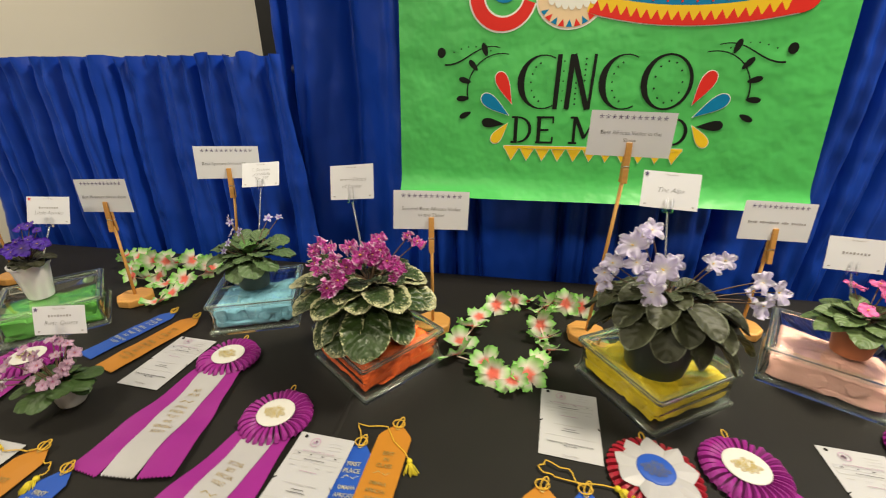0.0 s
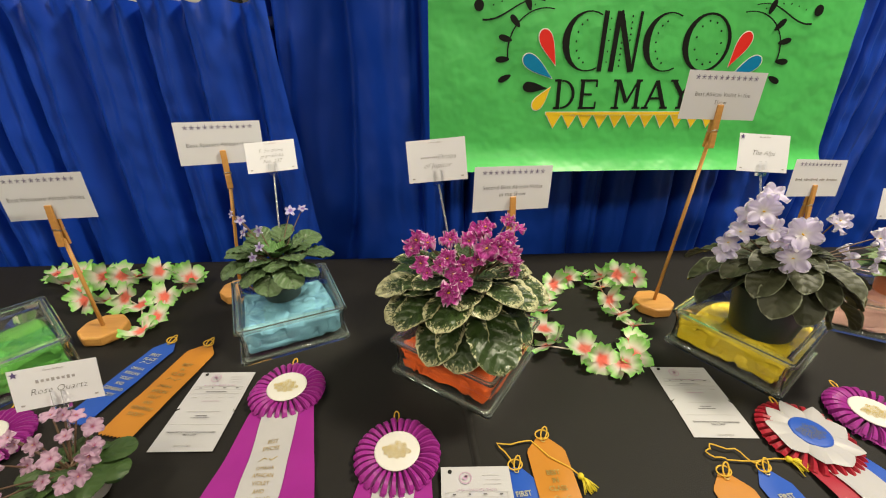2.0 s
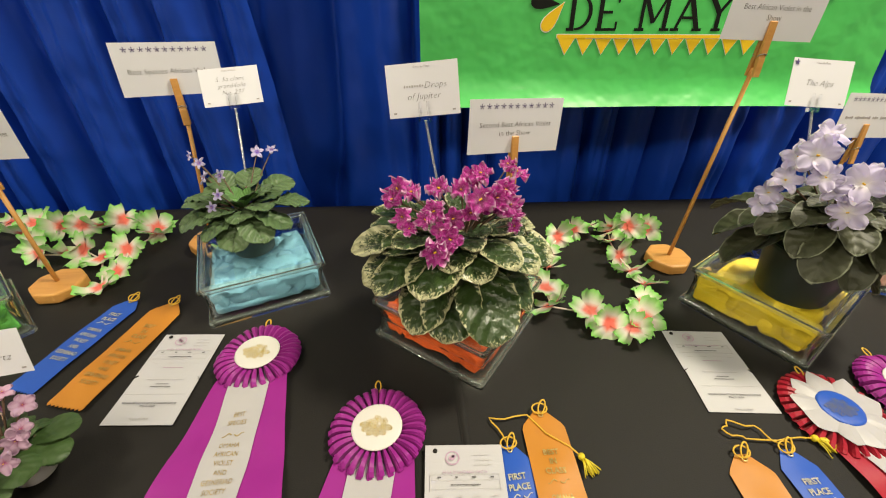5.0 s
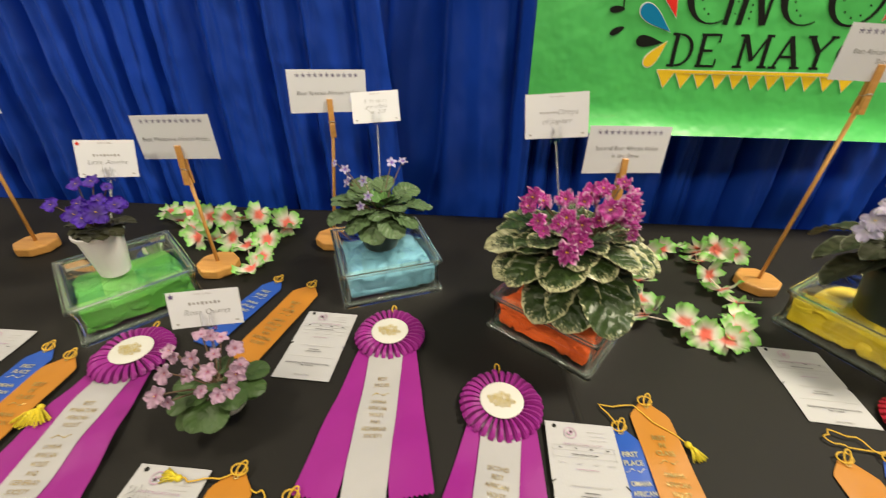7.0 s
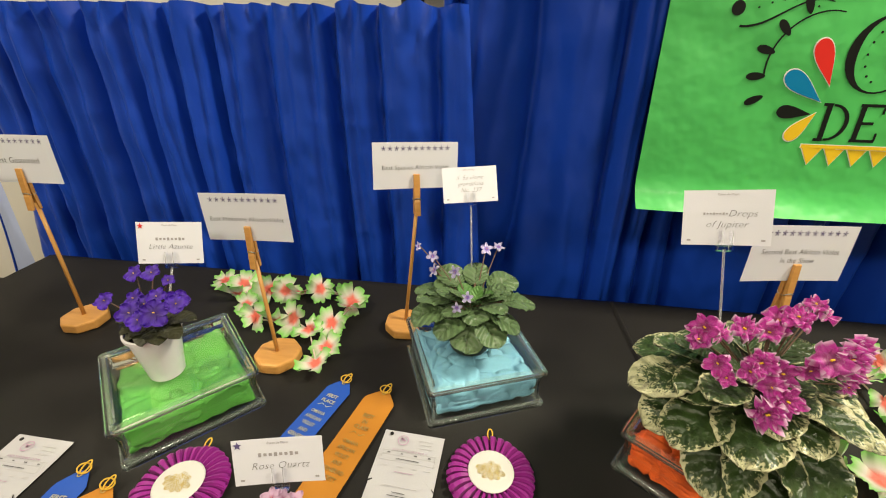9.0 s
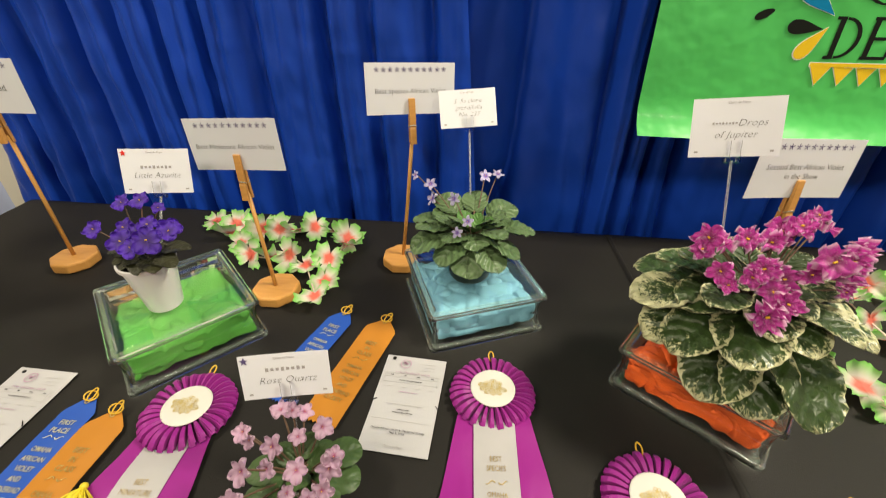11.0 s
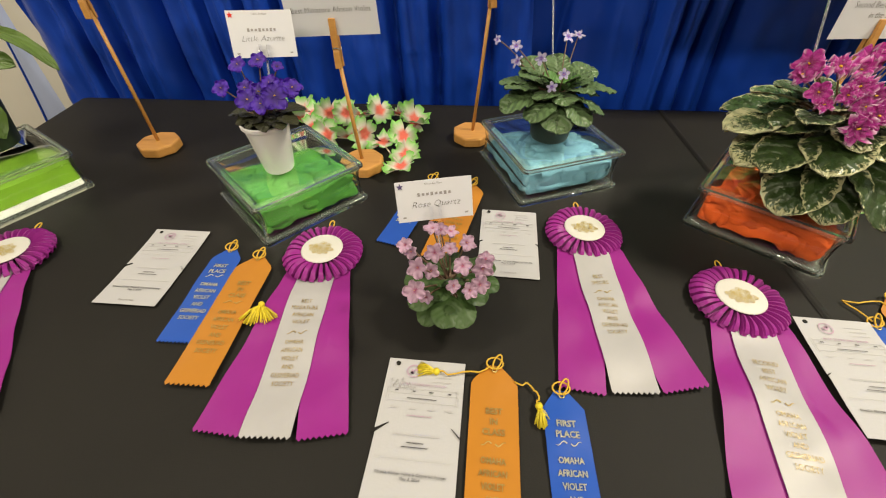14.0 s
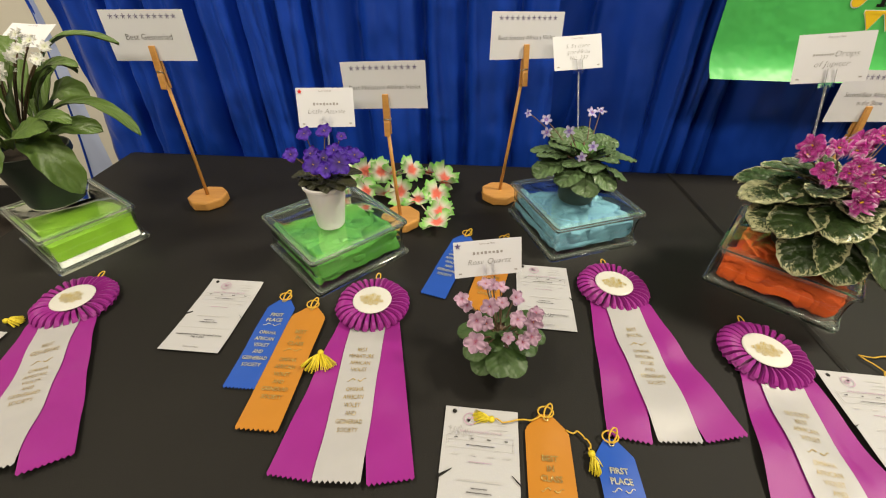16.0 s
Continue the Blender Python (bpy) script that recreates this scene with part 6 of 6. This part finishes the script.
def strip(place, ln, w, pointed=False, teeth=9, w_top=None):
    s = Soup()
    rows, cols = 34, teeth * 2

    def fn(a, b, k=0.0):
        t = (b - 0.5)
        ww = w if w_top is None else w_top + (w - w_top) * min(1, a * 1.6)
        if pointed:
            ww = min(w, 0.014 + (w - 0.014) * a * ln / 0.022)
        ss = a * ln
        if a >= 1.0:
            ss += 0.0022 if round(b * cols) % 2 else -0.0010
        return place(t * ww, ss, -k)
    s.grid(lambda a, b: fn(a, 1 - b), rows, cols)
    s.grid(lambda a, b: fn(a, b, 0.0005), rows, cols)
    return s


def gold_text(body, size, place, s0, parent, off, spacing=1.0, narrow=1.0, foil=M_GOLD, bold=-0.00004):
    me = text_mesh(body, size, foil, spacing=spacing, extrude=0.0001,
                   bold=bold, place=lambda x, y, z: place(x * narrow, s0 - y, 0.0012) - off)
    part("gold_lettering", me, parent, "stamped gold foil lettering")


def scroll(place, s0, parent, off, foil=M_GOLD):
    s = Soup()
    for sg in (1, -1):
        s.tube([place(sg * (0.002 + 0.011 * k / 8), s0 + sg * 0.0022 * math.sin(k / 8 * 5.5), 0.0010) - off for k in range(9)], 0.0007, 5, r1=0.0003)
    part("gold_scroll", s.mesh("gold_scroll", foil), parent)


SOCIETY = "OMAHA\nAFRICAN\nVIOLET\nAND\nGESNERIAD\nSOCIETY"


def ribbon(p0, p1, w, material, head, label, z=0.0012, seed=1, loop=True, text=True):
    place, ln = ribbon_map(p0, p1, TOP + z, 0.0016, seed)
    off = Vector((p0[0], p0[1], TOP))
    th = thing("award_ribbon", Matrix.Translation(off), label, "ribbon", "flat award ribbons")
    s = strip(place, ln, w, pointed=True)
    for v in s.v:
        v -= off
    band = part("satin_band", s.mesh("satin_band", material), th)
    if text:
        # places of the heading, the scroll and the society's name along the band
        s_head, s_scroll, s_name = (0.069, 0.0925, 0.1400) if head.count("\n") == 2 else (0.0455, 0.0605, 0.107)
        # on blue bands the foil's shine is painted into the colour
        foil = M_GLINTGOLD if material is M_BSATIN else M_GOLD
        gold_text(head, 0.0098, place, s_head, band, off, 1.18, 0.90, foil, 0.00030)
        scroll(place, s_scroll, band, off, foil)
        gold_text(SOCIETY, 0.0088, place, s_name, band, off, 1.36, 0.80, foil, 0.00022)
    if loop:
        s = Soup()
        for j in range(2):
            pts = []
            for k in range(15):
                a = 2 * math.pi * k / 14
                q = place((0.0100 - 0.0056 * j) * math.sin(a) + 0.003 * j * (1 - math.cos(a)), 0.006 - (0.0066 + 0.001 * j) * (1 - math.cos(a)), 0.0025 + 0.0022 * (1 - math.cos(a)) * (1 + j))
                pts.append(q - off)
            s.tube(pts, 0.0011, 6)
        part("cord_loop", s.mesh("cord_loop", M_CORD), th, "yellow cord loop")
        s = Soup()
        c = place(0, 0.007, 0.0016) - off
        s.lathe([(0.0026, c.z - 0.0004), (0.0036, c.z + 0.0004), (0.0036, c.z + 0.0008), (0.0024, c.z + 0.0008)], 12, cx=c.x, cy=c.y)
        part("eyelet", s.mesh("eyelet", M_GOLD), th)
    return th


def tassel(points, head, label, lean=(0, -1), seed=1, size=1.0, second=None, lift=0.0):
    """A loose cord that ends in a small tassel, or in two tufts from one knot."""
    th = thing("cord_tassel", pose(head[0], head[1], TOP + lift), label, "tassel", "yellow tassels")
    off = Vector((head[0], head[1], TOP + lift))
    if points:
        pts = [Vector(p) - off for p in points] + [Vector((0, 0, 0.006))]
        fine = []
        for a, b in zip(pts, pts[1:]):
            fine += [a.lerp(b, k / 5) + Vector((0.002 * math.sin(k * 1.3 + a.x * 90), 0.002 * math.cos(k * 1.7), 0)) for k in range(5)]
        s = Soup().tube(fine + [pts[-1]], 0.0011, 5)
        part("cord", s.mesh("cord", M_CORD), th)
    rnd = random.Random(seed)
    s = Soup()
    for k in range(46 if second is None else 84):
        way = lean if second is None or k % 2 else second
        a = math.atan2(way[1], way[0]) + rnd.gauss(0, 0.22)
        ln = size * rnd.uniform(0.016, 0.025)
        d = Vector((math.cos(a), math.sin(a), 0))
        z = rnd.uniform(0.002, 0.011)
        s.tube([Vector((0, 0, 0.006)), d * ln * 0.5 + Vector((0, 0, z)), d * ln + Vector((0, 0, max(0.001, z * 0.5)))], 0.0008, 4)
    part("strand_tuft", s.mesh("strand_tuft", M_TASSEL), th)
    s = Soup().lathe([(0.0, 0.0105), (0.0035, 0.009), (0.0045, 0.006), (0.0035, 0.003), (0.0, 0.0015)], 10)
    part("knot", s.mesh("knot", M_TASSEL), th)
    return th


def ruffle_mesh(material, r0, r1, pleats, z, height, phase=0.0, skew=0.06):
    s = Soup()

    def fn(a, b):
        th = 2 * math.pi * b + phase
        q = (b * pleats) % 1.0
        jit = noise.noise(Vector((math.floor(b * pleats) * 3.7, phase, 1.0)))
        # each pleat is a flat strip that stands up on one side and drops steeply into a gap on the other
        if q < 0.10:
            saw = q / 0.10
        elif q < 0.66:
            saw = 1.0 - 0.18 * (q - 0.10) / 0.56
        elif q < 0.74:
            saw = 0.82 * (0.74 - q) / 0.08
        else:
            saw = 0.0
        r = r0 + (r1 - r0) * a * (1 + 0.04 * jit)
        r -= (r1 - r0) * 0.07 * a ** 3 * (1 - saw)
        over = skew * saw * (0.4 + 0.6 * a)
        zz = z + height * (0.25 + 0.75 * math.sin(math.pi * min(1.0, 0.62 * a + 0.12))) * saw * (1 + 0.25 * jit) + 0.0012 * math.sin(th * 3 + phase)
        zz -= height * 0.35 * a ** 8 * saw
        return (r * math.cos(th + over), r * math.sin(th + over), zz)
    s.grid(fn, 8, pleats * 14, wrap=True)
    return s.mesh("ruffle", material, False)


def star_ring(material, seed):
    """A ring of ribbon folded into uneven long points."""
    rnd = random.Random(seed)
    n = 9
    s = Soup()
    rim = []
    for k in range(2 * n):
        a = math.pi * k / n + rnd.uniform(-0.09, 0.09)
        rim.append((a, rnd.uniform(0.056, 0.062) if k % 2 == 0 else rnd.uniform(0.041, 0.052)))
    turn = [a for a, _ in rim] + [rim[0][0] + 2 * math.pi]

    def fn(u, v):
        i = min(2 * n - 1, int(v * 2 * n))
        f = v * 2 * n - i
        a = turn[i] + (turn[i + 1] - turn[i]) * f
        r = 0.018 + (rim[i][1] + (rim[(i + 1) % (2 * n)][1] - rim[i][1]) * f - 0.018) * u
        return (r * math.cos(a), r * math.sin(a), 0.0178 - 0.0030 * u * u + 0.0030 * u * (f if i % 2 else 1 - f) + 0.0012 * u * math.sin(5 * a + seed))
    s.grid(fn, 8, 8 * n, wrap=True)
    s.grid(lambda u, v: tuple(Vector(fn(u, 1 - v)) - Vector((0, 0, 0.0005))), 8, 8 * n, wrap=True)
    return s.mesh("point_ring", material, False)


def posy(s, zt, seed):
    """Line drawing of a bunch of flowers over leaves, laid on a button."""
    rnd = random.Random(seed)
    level = [0]

    def line(pts, w):
        for quad in stroke(pts, w):
            level[0] += 1
            s.poly([(p[0], p[1], zt + 0.000002 * level[0]) for p in quad])
    for cx, cy, r in ((-0.0085, 0.0050, 0.0046), (0.0005, 0.0088, 0.0050), (0.0090, 0.0052, 0.0044), (-0.0020, 0.0005, 0.0044), (0.0075, -0.0020, 0.0040)):
        tn = rnd.uniform(0, 6)
        for q in range(5):
            a = tn + q * 1.257
            line(ell(cx + 0.55 * r * math.cos(a), cy + 0.55 * r * math.sin(a), 0.46 * r, 0.38 * r, math.degrees(a), 10) + [ell(cx + 0.55 * r * math.cos(a), cy + 0.55 * r * math.sin(a), 0.46 * r, 0.38 * r, math.degrees(a), 10)[0]], 0.0007)
        level[0] += 1
        s.poly([(p[0], p[1], zt + 0.000002 * level[0]) for p in ell(cx, cy, 0.2 * r, 0.2 * r, 0, 8)])
    for cx, cy, ang in ((-0.0125, -0.0025, 205), (-0.0070, -0.0075, 222), (-0.0010, -0.0085, 285), (0.0060, -0.0085, 318), (0.0130, -0.0040, 340), (-0.0145, 0.0025, 172)):
        out = ell(cx, cy, 0.0062, 0.0034, ang, 12)
        line(out + [out[0]], 0.0008)
        a = radians(ang)
        line([(cx - 0.006 * math.cos(a), cy - 0.006 * math.sin(a)), (cx + 0.006 * math.cos(a), cy + 0.006 * math.sin(a))], 0.0007)
        for q in (-0.4, 0.1, 0.5):
            bx, by = cx + 0.006 * q * math.cos(a), cy + 0.006 * q * math.sin(a)
            for sg in (-1, 1):
                line([(bx, by), (bx + 0.0028 * math.cos(a + sg * 0.9), by + 0.0028 * math.sin(a + sg * 0.9))], 0.0006)


def rosette(c, ends, label, head, tri=False, seed=1, w=0.054):
    """A pleated rosette with three tails. ends: the middle of each tail's foot."""
    off = Vector((c[0], c[1], TOP))
    th = thing("rosette", Matrix.Translation(off), label, "rosette", "award rosettes")
    R = 0.0615
    mats = (M_PURPLE, M_WSATIN, M_PURPLE) if not tri else (M_RSATIN, M_WSATIN, M_BSATIN)
    for k in (0, 2, 1):
        e = ends[k]
        x0 = c[0] + (k - 1) * 0.018
        place, ln = ribbon_map((x0, c[1] - 0.02), e, TOP + (0.0012, 0.0038, 0.0024)[k], 0.0068, seed)
        s = strip(place, ln, w)
        for v in s.v:
            v -= off
        tail = part("tail", s.mesh("tail", mats[k]), th, ("white satin tail" if k == 1 else ""))
        if k == 1 and head:
            hl = head.count("\n") + 1
            gold_text(head, 0.0092, place, 0.072 + 0.0058 * hl, tail, off, 1.25, 0.76)
            scroll(place, 0.083 + 0.0116 * hl, tail, off)
            gold_text(SOCIETY, 0.0086, place, 0.083 + 0.0116 * hl + 0.042, tail, off, 1.28, 0.76)
    if not tri:
        part("ruffle", ruffle_mesh(M_PURPLE, 0.024, R, 30, 0.0025, 0.0150, 0.05 + seed, skew=0.04), th)
        part("ruffle", ruffle_mesh(M_PURPLE, 0.024, R * 0.97, 30, 0.0065, 0.0140, 0.075 + seed, skew=0.05), th)
        disc, zd, rd = M_DISC, 0.0185, 0.0318
    else:
        part("ruffle", ruffle_mesh(M_RSATIN, 0.024, 0.067, 34, 0.0030, 0.0120, 0.05), th, "pleated red satin ruffle")
        part("point_ring", star_ring(M_WSATIN, seed), th, "white satin ring cut in long points")
        disc, zd, rd = M_BSATIN, 0.0185, 0.027
    s = Soup().lathe([(0.0, zd + 0.0008), (rd - 0.003, zd + 0.0006), (rd - 0.0006, zd), (rd, zd - 0.0008), (rd - 0.001, zd - 0.002), (0.0, zd - 0.002)], 40)
    d = part("centre_disc", s.mesh("centre_disc", disc), th, "round white button" if not tri else "round blue button")
    s = Soup()
    posy(s, zd + 0.0011, seed)
    part("gold_emblem", s.mesh("gold_emblem", M_PALEGOLD if not tri else M_NAVY, False), d, "stamped gold posy of flowers" if not tri else "dim grey stamped emblem")
    s = Soup().tube([Vector((0.0038 * math.sin(2 * math.pi * k / 12), R * 0.90 + 0.008 * (1 - math.cos(2 * math.pi * k / 12)), 0.010 + 0.004 * math.sin(math.pi * k / 12))) for k in range(13)], 0.0011, 6)
    part("cord_loop", s.mesh("cord_loop", M_CORD), th, "yellow cord loop")
    return th


PR = "purple satin rosette with white centre and tails, "
rosette((-0.975, 0.900), [(-0.935, 0.628), (-0.874, 0.630), (-0.816, 0.642)], PR + "beside the lime block", "BEST\nGESNERIAD", seed=1)
rosette((-0.484, 0.914), [(-0.533, 0.637), (-0.478, 0.633), (-0.418, 0.637)], PR + "before the green block", "BEST\nMINIATURE\nAFRICAN\nVIOLET", seed=2)
rosette((-0.072, 0.971), [(-0.131, 0.697), (-0.071, 0.695), (-0.013, 0.700)], PR + "before the aqua block", "BEST\nSPECIES", seed=3)
rosette((0.107, 0.832), [(0.004, 0.556), (0.060, 0.553), (0.118, 0.557)], PR + "before the orange block", "SECOND\nBEST\nAFRICAN\nVIOLET", seed=4)
rosette((0.714, 0.798), [(0.700, 0.520), (0.752, 0.522), (0.806, 0.535)], "red, white and blue satin rosette before the yellow block", "", tri=True, seed=5)
rosette((0.848, 0.821), [(0.870, 0.545), (0.925, 0.550), (0.985, 0.560)], PR + "overlapping its neighbour", "", seed=6)
rosette((1.150, 0.878), [(1.150, 0.600), (1.206, 0.603), (1.262, 0.612)], PR + "before the pink block", "", seed=7)

BL, OR = "royal blue satin award ribbon with gold lettering, ", "orange satin award ribbon with gold lettering, "
ribbon((-0.634, 0.926), (-0.640, 0.752), 0.046, M_BSATIN, "FIRST\nPLACE", BL + "beside an orange one", seed=1)
ribbon((-0.582, 0.907), (-0.592, 0.692), 0.055, M_OSATIN, "BEST\nIN\nCLASS", OR + "under a purple tail", z=0.0040, seed=2)
ribbon((-0.324, 1.128), (-0.386, 0.944), 0.046, M_BSATIN, "FIRST\nPLACE", BL + "behind pink flowers", seed=3)
ribbon((-0.249, 1.110), (-0.307, 0.910), 0.055, M_OSATIN, "BEST\nIN\nCLASS", OR + "beside an entry form", z=0.0030, seed=4)
ribbon((-0.230, 0.727), (-0.246, 0.515), 0.054, M_OSATIN, "BEST\nIN\nCLASS", OR + "beside an entry form", seed=5)
ribbon((-0.156, 0.697), (-0.163, 0.510), 0.046, M_BSATIN, "FIRST\nPLACE", BL + "beside an orange one", seed=6)
ribbon((0.268, 0.800), (0.272, 0.610), 0.046, M_BSATIN, "FIRST\nPLACE", BL + "under an entry form", seed=7, z=0.0010)
ribbon((0.320, 0.842), (0.308, 0.628), 0.055, M_OSATIN, "BEST\nIN\nCLASS", OR + "beside an entry form", z=0.0030, seed=8)
ribbon((0.549, 0.760), (0.532, 0.560), 0.055, M_OSATIN, "BEST\nIN\nCLASS", OR + "with a tangle of cord", seed=9)
ribbon((0.609, 0.760), (0.604, 0.570), 0.046, M_BSATIN, "FIRST\nPLACE", BL + "beside a tricolour rosette", seed=10)

tassel([], (-0.541, 0.806), "yellow cord bow with two loose tufts beside an orange ribbon", (-0.45, -1), 1, 1.35, (0.55, -0.75), 0.008)
tassel([(-0.235, 0.722, TOP + 0.006), (-0.275, 0.712, TOP + 0.007)], (-0.300, 0.716), "yellow cord tassel lying over an entry form", (-1, 0.25), 2)
tassel([(-0.206, 0.704, TOP + 0.004), (-0.192, 0.703, TOP + 0.004), (-0.184, 0.692, TOP + 0.004)], (-0.184, 0.676), "yellow cord tassel between two ribbons", (0.2, -1), 3)
tassel([(0.268, 0.80, TOP + 0.006), (0.252, 0.836, TOP + 0.005), (0.30, 0.835, TOP + 0.005)], (0.352, 0.775), "yellow cord tassel beside an orange ribbon", (0.4, -1), 4)
tassel([(0.607, 0.762, TOP + 0.006), (0.59, 0.79, TOP + 0.006), (0.56, 0.80, TOP + 0.008), (0.545, 0.79, TOP + 0.006), (0.57, 0.775, TOP + 0.005)], (0.655, 0.768), "yellow cord tassel beside a tricolour rosette", (0.7, -0.7), 5)
tassel([], (-1.055, 0.856), "yellow cord tassel beside a purple rosette", (1, 0.1), 6)


# ---- leis ----
def lei_flower(seed):
    """A limp fabric flower: five broad petals with torn, pointed rims, some folded up."""
    rnd = random.Random(seed)
    s = Soup()
    for k in range(5):
        az, sz, ph = 2 * math.pi * k / 5 + rnd.uniform(-0.22, 0.22), rnd.uniform(0.86, 1.16), rnd.uniform(0, 9)
        up, fold, wide = rnd.uniform(-0.20, 0.60), rnd.uniform(-0.22, 0.28), rnd.uniform(0.86, 1.12)

        def fn(a, b, az=az, sz=sz, ph=ph, up=up, fold=fold, wide=wide):
            t = 2 * b - 1
            jag = 0.09 * math.sin(5.4 * t + ph) + 0.06 * math.sin(12 * t + 2 * ph)
            r = sz * a * (1 - 0.20 * abs(t) ** 2.4 * a + jag * a ** 3)
            y = sz * wide * t * (0.10 + 0.48 * a ** 0.8 - 0.10 * a ** 4)
            z = up * sz * a * a + fold * sz * a * abs(t) + 0.09 * sz * a * a * math.sin(4 * t + 2 * ph)
            return (r * math.cos(az) - y * math.sin(az), r * math.sin(az) + y * math.cos(az), z + 0.02 * k)
        s.grid(fn, 7, 10)
    return s.mesh("lei_flower", M_LEI)


lei_f = [lei_flower(k) for k in range(7)]


def lei(places, label, seed):
    """A chain of fabric flowers. places: x, y, and how the flower faces: u up, s tipped back, f towards the front."""
    rnd = random.Random(seed)
    off = Vector((places[0][0], places[0][1], TOP))
    th = thing("flower_lei", Matrix.Translation(off), label, "lei", "fabric flower leis")
    pts = []
    for k, (x, y, how) in enumerate(places):
        p = Vector((x, y, TOP + (0.016 if how != "f" else 0.022))) - off
        pts.append(p)
        n = {"u": Vector((rnd.uniform(-0.3, 0.3), rnd.uniform(-0.5, 0.1), 0.9)), "f": Vector((rnd.uniform(-0.4, 0.4), -0.75, 0.55)),
             "s": Vector((rnd.uniform(-0.35, 0.35), 0.55, 0.72))}[how]
        part("flower", rnd.choice(lei_f), th, "", aim(p, n, rnd.uniform(0, 360), rnd.uniform(0.030, 0.036)))
    fine = []
    for a, b in zip(pts, pts[1:]):
        fine += [a.lerp(b, k / 4) for k in range(4)]
    s = Soup().tube([p - Vector((0, 0, 0.004)) for p in fine + [pts[-1]]], 0.0016, 6)
    part("string", s.mesh("lei_string", M_LEIWIRE), th)
    return th


lei([(-0.707, 1.408, "u"), (-0.655, 1.398, "u"), (-0.640, 1.350, "s"), (-0.603, 1.314, "u"), (-0.556, 1.265, "f"), (-0.510, 1.268, "s"), (-0.477, 1.270, "f"), (-0.435, 1.245, "u"),
     (-0.386, 1.151, "u"), (-0.382, 1.195, "u"), (-0.393, 1.262, "f"), (-0.376, 1.330, "s"), (-0.378, 1.350, "u"), (-0.418, 1.382, "s"), (-0.462, 1.385, "f"), (-0.505, 1.375, "s"),
     (-0.540, 1.370, "f"), (-0.578, 1.372, "f"), (-0.615, 1.375, "u")],
    "fabric flower lei in green, white and coral on the black cloth", 21)
lei([(0.685, 1.250, "f"), (0.651, 1.262, "f"), (0.618, 1.268, "s"), (0.602, 1.250, "s"), (0.590, 1.215, "s"), (0.578, 1.155, "f"), (0.586, 1.111, "s"), (0.592, 1.068, "s"),
     (0.561, 1.022, "u"), (0.540, 0.985, "u"), (0.512, 0.965, "u"), (0.474, 0.975, "f"), (0.458, 1.010, "u"), (0.400, 1.030, "s"), (0.402, 1.075, "u"),
     (0.425, 1.135, "s"), (0.439, 1.180, "u"), (0.478, 1.232, "f"), (0.522, 1.258, "f"), (0.562, 1.272, "s")],
    "fabric flower lei in green, white and coral on the black cloth", 22)

# paper garland hanging over the top of the low drape
gx, gy = -1.203, 1.47
ga = thing("paper_garland", pose(gx, gy, 0), "red, yellow and green paper flower garland hanging over the drape", "garland")
s = Soup().tube([(0.01, 0.10, 1.372), (0.01, 0.05, 1.375), (0.005, 0.01, 1.345), (0.0, 0.0, 1.31), (0.0, 0.0, 1.20)], 0.0015, 5)
part("string", s.mesh("string", M_LEIWIRE), ga)
for k, material in enumerate((M_LEI_RED, M_LEI_YEL, M_LEI_YEL, M_LEI_GRN)):
    fm = flower_mesh("paper_flower", material, k + 40, petals=7, ruffle=0.3, double=True, centre=False)
    part("flower", fm, ga, "", aim((-0.004 * k, -0.008, 1.302 - 0.030 * k), (0.2, -1, 0.2), 40 * k, 0.024))
